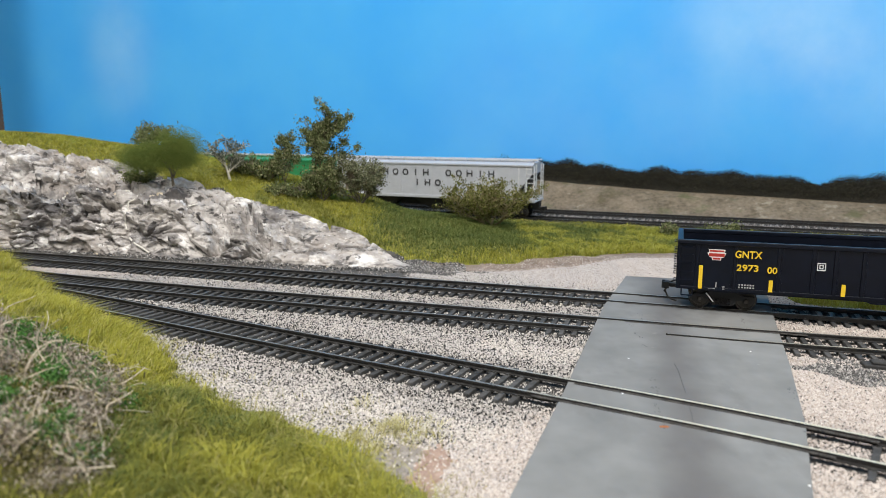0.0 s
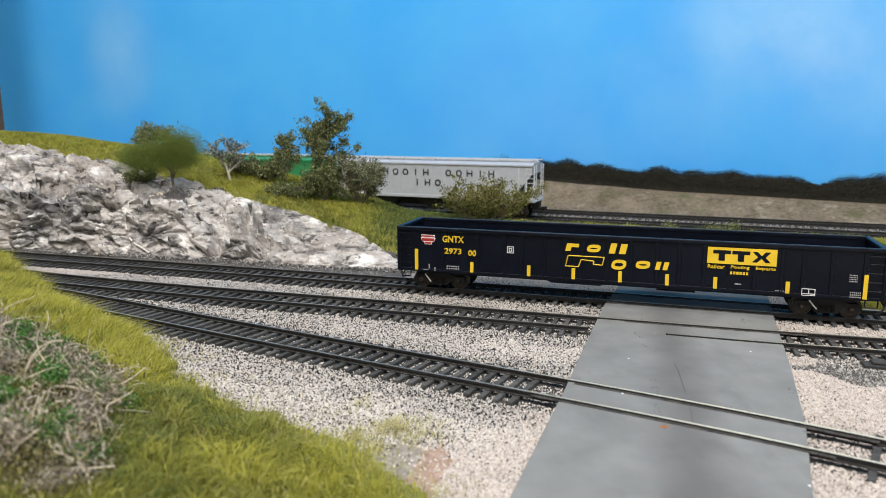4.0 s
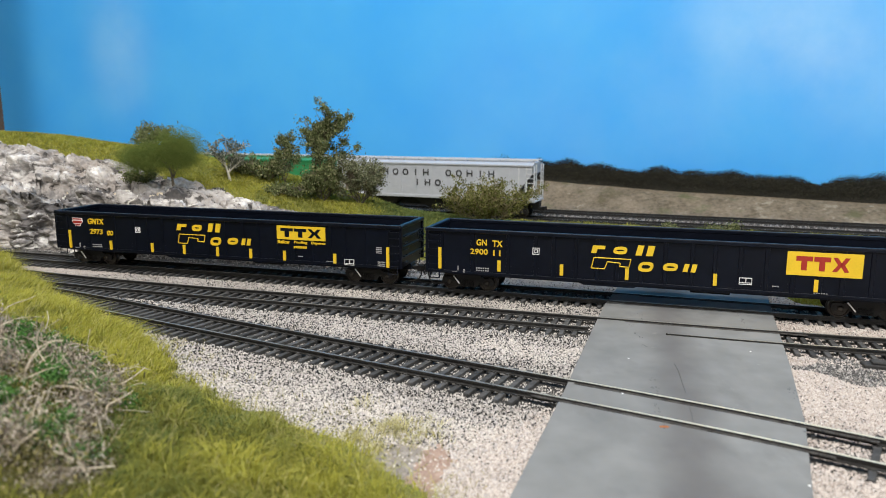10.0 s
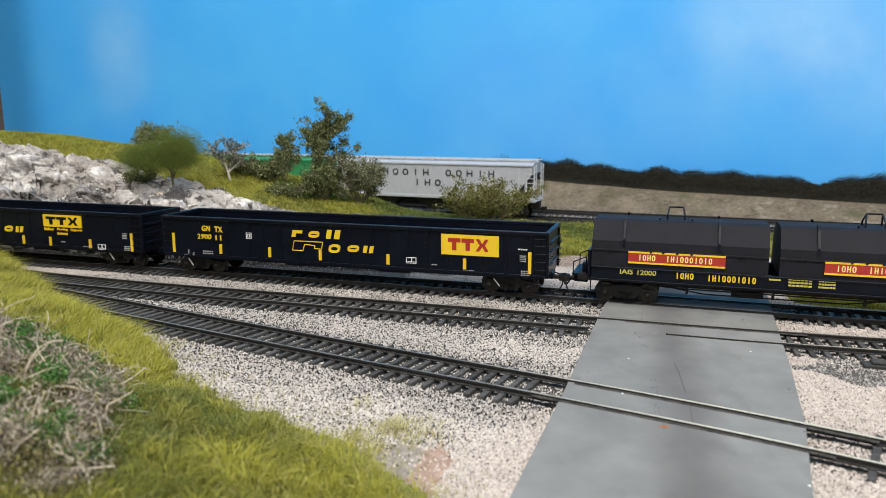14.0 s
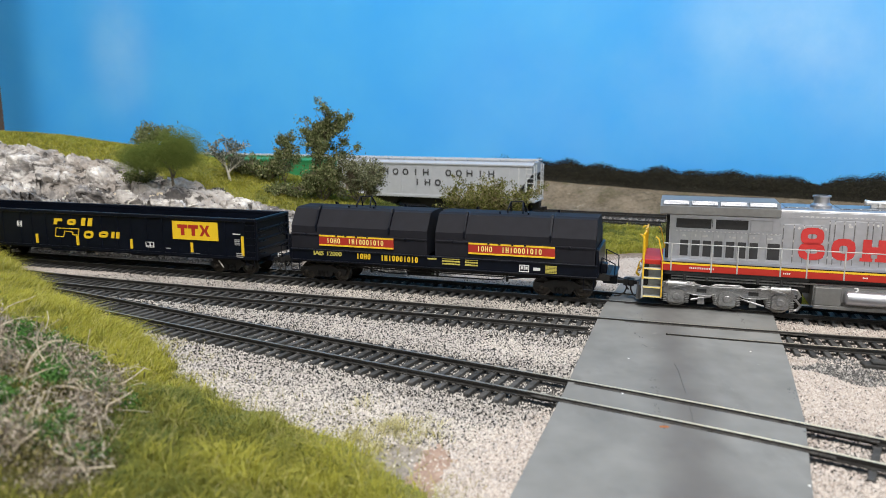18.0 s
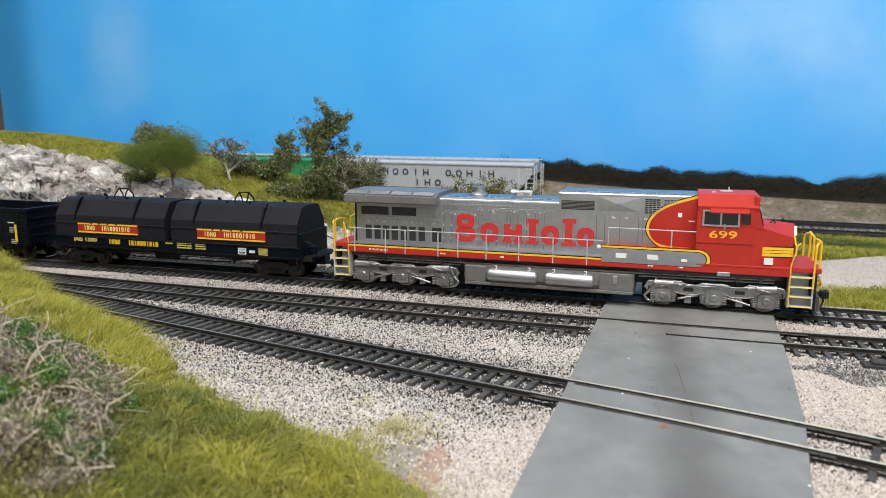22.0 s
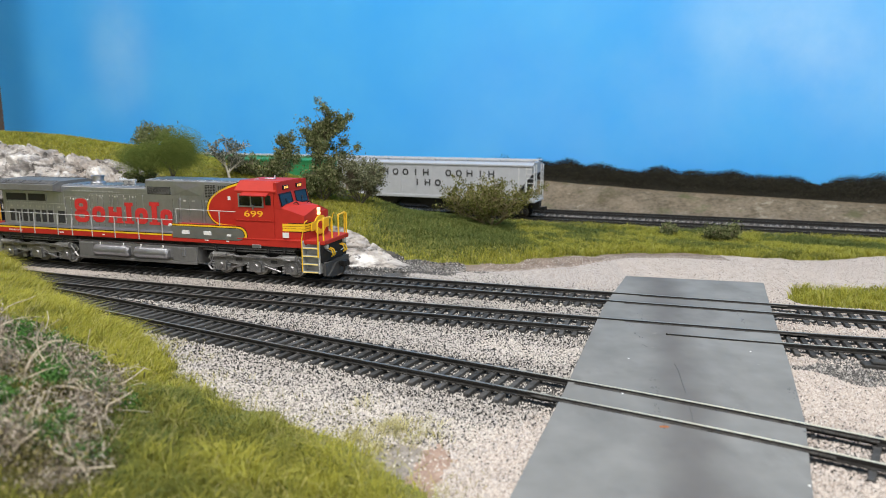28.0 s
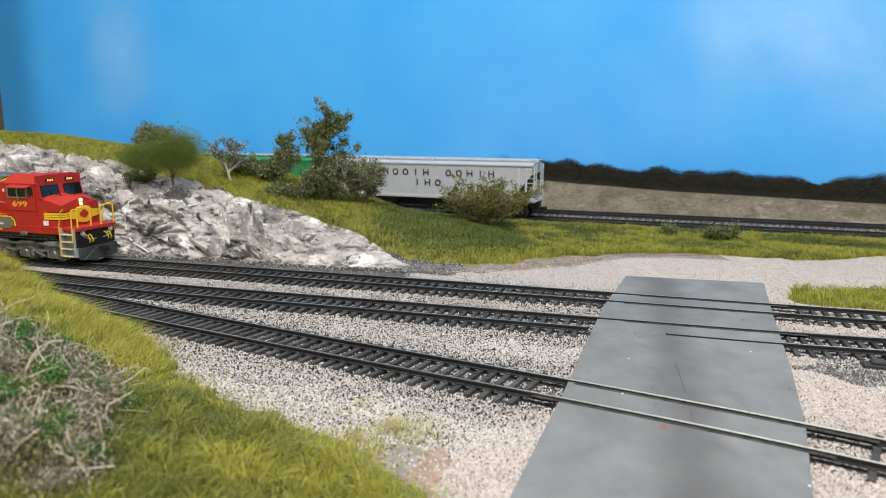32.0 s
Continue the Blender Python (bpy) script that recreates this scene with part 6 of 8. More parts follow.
    # side windows
    for e in (-1, 1):
        lo = lambda a, b: (min(e * a, e * b), max(e * a, e * b))
        y0, y1 = lo(17.5, 18.0)
        win = part("side_window", Shape().box(72.0, 79.0, y0, y1, 41.3, 47.6).box(79.6, 86.6, y0, y1, 41.6, 47.8), M_GLASS, cab_ob, "dark cab side window")
        y0, y1 = lo(17.7, 18.3)
        fr = Shape()
        for a, b, c, d in ((71.3, 87.3, 40.7, 41.5), (71.3, 87.3, 47.5, 48.2), (71.3, 72.1, 41.5, 47.5), (78.9, 79.7, 41.5, 47.5), (86.5, 87.3, 41.5, 47.5)):
            fr.box(a, b, y0, y1, c, d)
        part("window_frame", fr, M_SILVER, win, "silver window frame")
        y0, y1 = lo(17.5, 17.95)
        rear = part("door_window", Shape().box(88.2, 91.9, y0, y1, 42.0, 47.4, 0.6), M_GLASS, cab_ob, "small dark rounded window")
        y0, y1 = lo(17.7, 22.0)
        vis = Shape().prism([(e * 17.8, 48.6), (e * 21.4, 47.2), (e * 21.5, 47.6), (e * 17.8, 49.2)], "x", 74.5, 91.0)
        part("sun_visor", vis, M_RED, cab_ob, "red sun visor")
        part("mirror", Shape().box(80.6, 81.3, min(e * 18.4, e * 19.2), max(e * 18.4, e * 19.2), 39.6, 42.0), M_SILVER, cab_ob)
        y0, y1 = lo(17.7, 18.2)
        part("cab_batten", Shape().box(69.5, 94.0, y0, y1, 33.0, 33.5).box(69.5, 108.6, y0, y1, 22.4, 22.9), M_RED, cab_ob)
        part("builder_plate", Shape().box(98.6, 102.4, y0, y1, 24.2, 27.2), M_WHITE, cab_ob, "small white plate")
        part("grey_box", Shape().box(79.0, 84.6, lo(17.6, 18.5)[0], lo(17.6, 18.5)[1], 17.6, 19.6, 0.2), M_SILVER, ob)
    part("cab_number", text_shape("699", 74.6, 35.2, 12.0, 3.6, -17.6, 0.3), M_NUMBER, cab_ob, "yellow cab number")
    # nose
    nose = Shape().add([(93.0, -17.2, 20), (93.0, -17.2, 42.0), (93.0, 0, 43.4), (93.0, 17.2, 42.0), (93.0, 17.2, 20), (110.6, -14.8, 20), (110.6, -14.8, 36.4), (112.4, 0, 41.0), (110.6, 14.8, 36.4), (110.6, 14.8, 20), (112.4, 0, 20)],
                       [(0, 4, 3, 2, 1), (0, 1, 6, 5), (1, 2, 7, 6), (2, 3, 8, 7), (3, 4, 9, 8), (5, 6, 7, 10), (7, 8, 9, 10), (0, 5, 10, 9, 4)])
    nose_ob = part("nose", nose, M_RED, ob, "red angular nose")
    part("nose_stay", Shape().wire([(101, -9, 42.4), (102.2, -8, 43.4), (103.4, -7, 41.8)], 0.3, 5).wire([(106, -2.4, 42.4), (107, -1.4, 43.4), (108, -0.6, 42.0)], 0.3, 5), M_TRUCK, nose_ob)
    lamp = Shape()
    for z in (38.9, 36.6):
        lamp.lathe([(0, 113.4), (1.0, 113.3), (1.15, 112.4), (1.15, 111.0)], (0, -1.4, z), "x", 14)
    part("headlight", lamp, M_LAMP, nose_ob, "pair of warm headlights")
    part("nose_door", Shape().box(111.4, 112.9, 2.2, 8.0, 23.4, 37.6, 0.2), M_RED, nose_ob)
    # yellow nose band with black lines, wrapping from the side to the front
    for z0, z1, m in ((27.2, 32.4, M_BLACK), (27.7, 29.1, M_LOCOYELLOW), (29.3, 30.4, M_LOCOYELLOW), (30.6, 31.9, M_LOCOYELLOW)):
        d = 0.10 if m is M_BLACK else 0.18
        s = Shape()
        for e in (-1, 1):
            s.add([(97.8, e * (16.4 + d), z0), (97.8, e * (16.4 + d), z1), (110.7 + d, e * (14.8 + d), z1), (110.7 + d, e * (14.8 + d), z0)], [(0, 1, 2, 3)])
            s.add([(110.7 + d, e * (14.8 + d), z0), (110.7 + d, e * (14.8 + d), z1), (112.5 + d, 0, z1), (112.5 + d, 0, z0)], [(0, 1, 2, 3)])
        part("nose_band", s, m, nose_ob, "yellow nose band" if m is M_LOCOYELLOW else "black edging")
    medal = Shape().prism([(0.0, 35.4), (4.2, 34.6), (6.6, 32.4), (10.8, 32.2), (10.8, 27.6), (6.6, 27.4), (4.2, 25.2), (0.0, 24.4), (-4.2, 25.2), (-6.6, 27.4), (-10.8, 27.6), (-10.8, 32.2), (-6.6, 32.4), (-4.2, 34.6)], "x", 112.3, 113.0)
    part("nose_medallion", medal, M_LOCOYELLOW, nose_ob, "yellow nose medallion")
    part("medallion_core", Shape().prism([(0.0, 33.0), (3.4, 30.8), (3.4, 29.0), (0.0, 27.2), (-3.4, 29.0), (-3.4, 30.8)], "x", 112.9, 113.2), M_RED, nose_ob)
    # red, yellow and silver bands behind the cab
    def swoop(grow):
        pts = [(69, 29.0 - grow), (55.0, 29.4 - grow), (51.0, 30.8 - grow), (48.4 - grow, 33.6), (47.2 - grow, 37.2), (48.0 - grow, 41.0), (50.6 - grow, 44.6 + grow * 0.5), (55.2, 47.8 + grow), (61.0, 50.2 + grow), (69, 52.6 + grow)]
        for _ in range(3):
            cut = [pts[0]]
            for p0, p1 in zip(pts, pts[1:]):
                cut += [(p0[0] * 0.75 + p1[0] * 0.25, p0[1] * 0.75 + p1[1] * 0.25), (p0[0] * 0.25 + p1[0] * 0.75, p0[1] * 0.25 + p1[1] * 0.75)]
            pts = cut + [pts[-1]]
        return pts
    part("red_sweep", slab(swoop(0), -11.0, 0.62), M_RED, ob, "red field sweeping back from the cab")
    part("sweep_stripe", slab(swoop(1.25), -11.0, 0.50), M_LOCOYELLOW, ob, "yellow stripe round the red field")
    part("sweep_edge", slab(swoop(1.75), -11.0, 0.40), M_BLACK, ob, "thin black edge")
    part("side_cabinet", Shape().box(26.2, 69.2, -17.4, 17.4, 20.6, 28.2, 0.3), M_SILVER, ob, "silver equipment cabinet beside the hood")
    part("cabinet_top", Shape().box(26.6, 69, -17.0, 17.0, 28.2, 28.9, 0.2), M_RED, ob, "red walkway edge")
    yy = -17.85
    part("tongue_edge", slab(round_end(26.4, 76.2, 19.3, 29.5, 5.2), yy + 0.45, 0.48), M_BLACK, ob, "thin black edge")
    part("tongue_stripe", slab(round_end(26.4, 75.8, 19.6, 29.2, 5.0), yy + 0.45, 0.56), M_LOCOYELLOW, ob, "yellow stripe round the silver tongue")
    part("tongue_black", slab(round_end(26.4, 74.4, 20.9, 28.3, 4.2), yy + 0.45, 0.60), M_BLACK, ob, "thin black edge")
    part("tongue_field", slab(round_end(26.4, 74.0, 21.2, 28.0, 4.0), yy + 0.45, 0.66), M_SILVER, ob, "silver tongue running onto the cab")
    pl = Shape()
    for x in (33.0, 47.6):
        pl.box(x, x + 5.0, yy - 0.45, yy, 23.6, 25.8)
    pl.box(63, 65.6, yy - 0.45, yy, 23.4, 24.6)
    part("white_plate", pl, M_WHITE, ob, "small white stencil plates")
    # large name on the hood as plain red blocks
    for kinds, x0, x1, z0, z1 in (("oo", -49.6, -38.8, 26.2, 41.0), ("o", -36.2, -26.6, 26.7, 36.6), ("h", -24.6, -13.6, 26.8, 36.6), ("i", -12.4, -5.8, 26.8, 39.6), ("o", -4.6, 4.4, 26.9, 36.6), ("i", 5.4, 13.0, 26.8, 40.4), ("o", 13.4, 21.8, 26.8, 36.4)):
        w_, h_, y0 = x1 - x0, z1 - z0, -11.15
        if kinds == "oo":
            s = name_marks("o", x0, z0, 1, w_, h_ * 0.54, y0, 2.9, 0.35)
            s2 = name_marks("o", x0 + 0.5, z0 + h_ * 0.46, 1, w_ - 1.2, h_ * 0.54, y0, 2.9, 0.35)
            s.add(s2.v, s2.f)
        elif kinds == "o":
            s = name_marks("o", x0, z0, 1, w_, h_, y0, 3.1, 0.35)
        elif kinds == "h":
            s = name_marks("h", x0 + 0.8, z0, 1, w_ - 1.6, h_, y0, 3.4, 0.35)
            for c in (0.0, w_ - 5.0):
                s.box(x0 + c, x0 + c + 5.0, y0 - 0.36, y0, z0, z0 + 1.5)
        else:
            s = name_marks("i", x0, z0, 1, w_, h_, y0, 3.6, 0.35)
            s.box(x0, x1, y0 - 0.36, y0, z0, z0 + 1.6)
            s.box(x0 + 0.6, x1 - 0.2, y0 - 0.36, y0, z0 + h_ - 2.2, z0 + h_)
        part("name_block", s, M_LETTERRED, ob, "large red plain shape in place of a name")
    # handrails
    posts = (-104.4, -86.6, -75.4, -57.2, -46.4, -31.4, -14.6, 2.6, 19.2)
    for e in (-1, 1):
        part("handrail", Shape().wire([(-108, e * 17.4, 31.8), (posts[0], e * 17.8, 31.8), (19.2, e * 17.8, 31.4), (26.6, e * 17.4, 31.4)], 0.28, 6), M_RAILING, ob, "grey handrail")
        part("handrail", Shape().wire([(29.2, e * 17.6, 28.6), (29.2, e * 17.6, 37.9), (69.4, e * 17.4, 37.6)], 0.28, 6), M_RAILING, ob, "grey handrail")
        part("stanchion", Shape().tube((58.2, e * 17.6, 28.6), (58.2, e * 17.6, 37.7), 0.32, 6), M_RAILING, ob)
        for x in posts:
            part("stanchion", Shape().tube((x, e * 18.0, 18.9), (x, e * 17.8, 31.8), 0.36, 6), M_RAILING, ob)
    # end steps, rails, plough, couplers
    for w, lo, hi in ((1, 110.4, 119.4), (-1, -116.6, -108.6)):
        for e in (-1, 1):
            st = Shape().box(lo - 0.9, lo, min(e * 12.4, e * 17.6), max(e * 12.4, e * 17.6), 4.6, 22.8, 0.15)
            st.box(hi, hi + 0.7, min(e * 12.4, e * 17.0), max(e * 12.4, e * 17.0), 4.6, 22.8, 0.15)
            st.box(lo, hi, min(e * 12.4, e * 13.0), max(e * 12.4, e * 13.0), 4.6, 22.8)
            steps = part("step_well", st, M_RAILING, ob)
            for k in range(4):
                z = 5.2 + k * 4.5
                part("step", Shape().box(lo, hi, min(e * 13.0, e * 17.4), max(e * 13.0, e * 17.4), z, z + 0.5), M_RAILING, steps)
                part("step_edge", Shape().box(lo, hi, min(e * 17.4, e * 17.8), max(e * 17.4, e * 17.8), z, z + 0.55), M_PALEYELLOW, steps, "worn yellow step edge")
            xi, xo = (lo - 0.4, hi + 0.3) if w > 0 else (hi + 0.4, lo - 0.3)
            part("grab_rail", Shape().wire([(xi, e * 17.8, 5.5), (xi, e * 17.8, 24), (xi + w * 2.2, e * 17.6, 33.5), (xi + w * 3.4, e * 16.8, 34.4)], 0.32, 6), M_LOCOYELLOW, ob, "yellow grab rail")
            part("grab_rail", Shape().wire([(xo, e * 17.4, 14), (xo, e * 17.4, 33.2), (xo + w * 0.8, e * 16.6, 34.6), (xo + w * 2.2, e * 13.0, 34.6)], 0.45, 6), M_LOCOYELLOW, ob, "yellow grab rail")
            xe = w * 122.0 if w > 0 else -117.2
            part("end_rail", Shape().wire([(xe, e * 15.0, 23.2), (xe, e * 15.0, 34.8), (xe - w * 0.6, e * 13.6, 35.6), (xe - w * 0.6, e * 5.0, 35.0), (xe, e * 4.2, 34.4), (xe, e * 4.2, 23.2)], 0.5, 6), M_LOCOYELLOW, ob, "yellow end handrail")
        xe = 121.5 if w > 0 else -117.5
        part("end_beam", Shape().box(min(xe, xe - w * 3), max(xe, xe - w * 3), -15.6, 15.6, 10.5, 20.8, 0.4), M_TRUCK, ob)
        plow = Shape().prism([(-15.4, 3.4), (-15.4, 10.4), (15.4, 10.4), (15.4, 3.4), (6, 2.0), (-6, 2.0)], "x", min(xe, xe + w * 1.4), max(xe, xe + w * 1.4))
        plow.prism([(-13.4, 3.0), (-3.6, 9.2), (3.6, 9.2), (13.4, 3.0), (6, 1.8), (-6, 1.8)], "x", min(xe + w * 1.4, xe + w * 2.6), max(xe + w * 1.4, xe + w * 2.6))
        part("plough", plow, M_PLOUGH, ob, "dark grey pilot plough")
        for yy_ in (-9, -6.4, 6.4, 9):
            part("hose", Shape().wire([(xe, yy_, 18), (xe + w * 2.2, yy_, 17.4), (xe + w * 3.0, yy_ + 0.6, 14.6), (xe + w * 1.6, yy_ + 1.2, 13.2)], 0.4, 5), M_LOCOYELLOW, ob, "yellow hose")
        for yy_ in (-11.6, 11.6):
            part("ditch_light", Shape().lathe([(0, xe + w * 1.4), (1.3, xe + w * 1.3), (1.6, xe + w * 0.2), (1.6, xe - w * 0.6)], (0, yy_, 19.4), "x", 14), M_SILVERBRIGHT, ob, "silver ditch light")
            part("cut_lever", Shape().wire([(xe + w * 0.6, yy_, 17.5), (xe + w * 1.8, yy_ * 0.7, 15.6), (xe + w * 2.4, yy_ * 0.25, 15.2)], 0.3, 5), M_STEEL, ob, "thin steel coupling lever")
        coupler(ob, xe + w * 1.2, w, M_TRUCK)
    loco_truck(ob, -78.6, -1)
    loco_truck(ob, 78.4, 1)
    return ob


loco = locomotive("red and silver diesel locomotive with yellow stripes pushing the train")


# ---------------------------------------------------------------- scenery
rng = np.random.default_rng(7)


def scatter_mesh(name, centres, unit, faces, scale, squash=None, upright=False, tilt=0.0, jitter=0.0):
    """Many small copies of one shape joined into one mesh, each turned at random."""
    n, k = len(centres), len(unit)
    a, b, c = rng.uniform(0, 2 * np.pi, n), rng.normal(0, tilt, n) if upright else rng.uniform(0, 2 * np.pi, n), rng.normal(0, tilt, n) if upright else rng.uniform(0, 2 * np.pi, n)
    p = np.repeat(np.asarray(unit, dtype=float)[None], n, 0)
    if not upright or jitter:
        p = p * (1 + (jitter or 0.35) * rng.uniform(-1, 1, (n, k, 3)))
    p = p * (scale[:, None, :] if scale.ndim == 2 else scale[:, None, None])
    for ang, (i, j) in ((b, (1, 2)), (c, (0, 2)), (a, (0, 1))):
        u, w = p[:, :, i].copy(), p[:, :, j].copy()
        p[:, :, i] = u * np.cos(ang)[:, None] - w * np.sin(ang)[:, None]
        p[:, :, j] = u * np.sin(ang)[:, None] + w * np.cos(ang)[:, None]
    p = p + centres[:, None, :]
    f = (np.asarray(faces)[None] + (np.arange(n) * k)[:, None, None]).reshape(-1, len(faces[0]))
    return grid_mesh(name, p.reshape(-1, 3), f, smooth=False)


PYR = ((1, 0, -0.5), (0.1, 1, -0.5), (-1, 0.1, -0.5), (0, -1, -0.5), (0.15, 0.1, 0.9))
PYR_F = ((0, 1, 4), (1, 2, 4), (2, 3, 4), (3, 0, 4))
OCTA = ((1, 0, 0), (-1, 0, 0), (0, 1, 0), (0, -1, 0), (0, 0, 0.8), (0, 0, -0.8))
OCTA_F = ((0, 2, 4), (2, 1, 4), (1, 3, 4), (3, 0, 4), (2, 0, 5), (1, 2, 5), (3, 1, 5), (0, 3, 5))


def in_view(n, y0, y1, power=1.0, spread=0.66):
    """Random places on the layout, thicker near its front."""
    y = y0 + (y1 - y0) * rng.uniform(0, 1, n) ** power
    x = rng.uniform(-1, 1, n) * (spread * y + 18)
    return x, y


def track_gap(x, y):
    """Distance to the nearest of the near tracks' centre lines."""
    d = np.full(x.shape, 1e9)
    for k in "ABC":
        ty, s = line(k, x)
        d = np.minimum(d, np.abs(y - ty) / np.hypot(1, s))
    return d


def on_rail(x, y):
    hit = np.zeros(x.shape, dtype=bool)
    for k in "ABC":
        ty, s = line(k, x)
        d = np.abs(y - ty) / np.hypot(1, s)
        hit |= np.abs(d - 8.7) < 1.5
    return hit


x, y = in_view(330000, 150, 475, 1.2)
keep = (grassy(x, y) == 0) & ~inside(ROAD, x, y) & (y - rock_base(x) < 3) | ((grassy(x, y) == 0) & (x > -35) & (y < 480) & ~inside(ROAD, x, y))
keep &= ~((x < 0) & (y > rock_base(x) + 3))
band = (np.abs(x - 85) < 100) & (np.abs(y - np.interp(x, GRASS_EDGE_X, GRASS_EDGE_Y) + 7) < 9 + 4 * wave(x, y, 9) + rng.normal(0, 2, len(x))) | (x > 132) & (np.abs(y - (line("B", x)[0] - 30)) + 4 * wave(x, y, 6) < 15 * smooth_step(134, 150, x))
keep &= ~(band & (rng.uniform(0, 1, len(x)) < 0.72))
keep &= ~((np.hypot((x + 10) / 36, (y - 452) / 24) + 0.3 * wave(x, y, 7) + rng.normal(0, 0.15, len(x)) < 1) & (rng.uniform(0, 1, len(x)) < 0.85))
keep &= ~((x < -22) & (y > line("A", x)[0] + 13 + 3 * wave(x, y, 8)) & (rng.uniform(0, 1, len(x)) < 0.9))
keep &= ~((np.minimum(grey_soil(x, y), red_soil(x, y)) + rng.normal(0, 0.22, len(x)) < 1.05) & (rng.uniform(0, 1, len(x)) < 0.93))
keep &= ~on_rail(x, y)
gap = track_gap(x, y)
keep &= (gap > 15) | (rng.uniform(0, 1, len(x)) < np.interp(x, (-120, 0), (0.42, 0.75))) | (x > 190)
x, y, gap = x[keep], y[keep], gap[keep]
size = rng.uniform(0.24, 0.50, len(x))
z = land(x, y) + size * 0.3 + 0.35 * np.exp(-((gap - 21) / 5.0) ** 2)
sandy = (rng.normal(0, 9, len(x)) + y > line("A", x)[0] + 26 + 1.2 * np.maximum(0, 60 - x)) | (x > np.interp(y, (164, 257, 336, 396), (88, 126, 155, 176))) | (y > 430) | (x > -9 + rng.normal(0, 4, len(x))) & (y < 196 + 0.75 * x + rng.normal(0, 9, len(x)))
dark = (gap < 25 + 8 * wave(x, y, 12) + 6 * smooth_step(-20, -110, x) + 8 * (y < line("B", x)[0] - 5)) & ~sandy & (line("A", x)[0] - y > 20)
for name, mask, mat, label in (("ballast", ~sandy & ~dark, M_STONE, "pale grey and black ballast stones"), ("ballast", dark, M_STONEDARK, "dark-flecked ballast stones along the ties"), ("gravel", sandy, M_STONESAND, "fine pale pinkish gravel")):
    pts = np.stack([x[mask], y[mask], z[mask]], 1)
    ob = part(name, scatter_mesh(name, pts, PYR, PYR_F, size[mask] * (1.0 - 0.25 * (y[mask] > 390)), upright=True, tilt=0.35, jitter=0.3), mat)
    tagged(ob, label, "ballast", kind="stuff")


def tuft_tone(x, y, cell=3.6):
    """A number of its own for each tuft of grass."""
    ci, cj = np.floor(x / cell), np.floor(y / cell)
    return np.modf(np.abs(np.sin(ci * 7.7 + cj * 51.3) * 31415.9))[0]


def blades(name, x, y, length, width, mat, label, lean=0.5, z=None, clump=0.0):
    """Bent tapering grass fibres, two faces each."""
    n = len(x)
    zz = land(x, y) - 0.3 if z is None else z
    a = rng.uniform(0, 2 * np.pi, n)
    if clump:
        cell = 3.6
        ci, cj = np.floor(x / cell), np.floor(y / cell)
        h1, h2 = np.modf(np.abs(np.sin(ci * 12.99 + cj * 78.2) * 43758.5))[0], np.modf(np.abs(np.sin(ci * 39.3 + cj * 11.1) * 24634.6))[0]
        a = np.arctan2(y - (cj + h2) * cell, x - (ci + h1) * cell) + rng.normal(0, 0.5 / clump, n)
    h = length * rng.uniform(0.55, 1.15, n)
    if clump:
        h = h * (1 - 0.45 * clump + 0.85 * clump * tuft_tone(x + 1.5 * wave(x, y, 5), y + 1.5 * wave(y, x, 5), 9.0))
    w = width * rng.uniform(0.7, 1.3, n)
    out = lean * h * rng.uniform(0.2, 1.3, n)
    dx, dy = np.cos(a), np.sin(a)
    b = rng.uniform(0, 2 * np.pi, n)
    sx, sy = np.cos(b) * w / 2, np.sin(b) * w / 2
    p = np.zeros((n, 5, 3))
    p[:, 0] = np.stack([x - sx, y - sy, zz], 1)
    p[:, 1] = np.stack([x + sx, y + sy, zz], 1)
    mx, my, mz = x + dx * out * 0.35, y + dy * out * 0.35, zz + h * 0.6
    p[:, 2] = np.stack([mx + sx * 0.8, my + sy * 0.8, mz], 1)
    p[:, 3] = np.stack([mx - sx * 0.8, my - sy * 0.8, mz], 1)
    p[:, 4] = np.stack([x + dx * out, y + dy * out, zz + h * (1 - 0.25 * lean)], 1)
    f = np.concatenate([np.stack([k, k + 1, k + 2], 1) for k in (np.arange(n) * 5,)] + [np.stack([k, k + 2, k + 3], 1) for k in (np.arange(n) * 5,)] + [np.stack([k + 3, k + 2, k + 4], 1) for k in (np.arange(n) * 5,)])
    ob = part(name, grid_mesh(name, p.reshape(-1, 3), f, smooth=False), mat)
    return tagged(ob, label, "grass", kind="stuff")


# near bank
x, y = rng.uniform(-300, 14, 330000), rng.uniform(120, 500, 330000)
k = (grassy(x, y) == 1) & (np.abs(x) < 0.7 * y + 22) & (bank_depth(x, y) < 110)
x, y = x[k], y[k]
tone = wave(x, y, 13, 4) + 0.6 * wave(x, y, 5, 1) + 0.9 * smooth_step(24, 6, bank_depth(x, y)) - 0.35 * smooth_step(260, 210, y) - 1.0 * np.exp(-(((x + 78) / 14) ** 2) - ((y - 203) / 17) ** 2) + 0.6 * (tuft_tone(x, y) - 0.5) + 1.0 * (tuft_tone(x + 1.5 * wave(x, y, 5), y + 1.5 * wave(y, x, 5), 9.0) - 0.5)
# shade beside the scrub, put into the grass colour as deep green
bush_shade = np.exp(-(((x + 66) / 17) ** 2) - ((y - 212) / 26) ** 2) + 0.7 * np.exp(-(((x + 88) / 22) ** 2) - ((y - 165) / 18) ** 2)
tone = tone - 1.1 * bush_shade
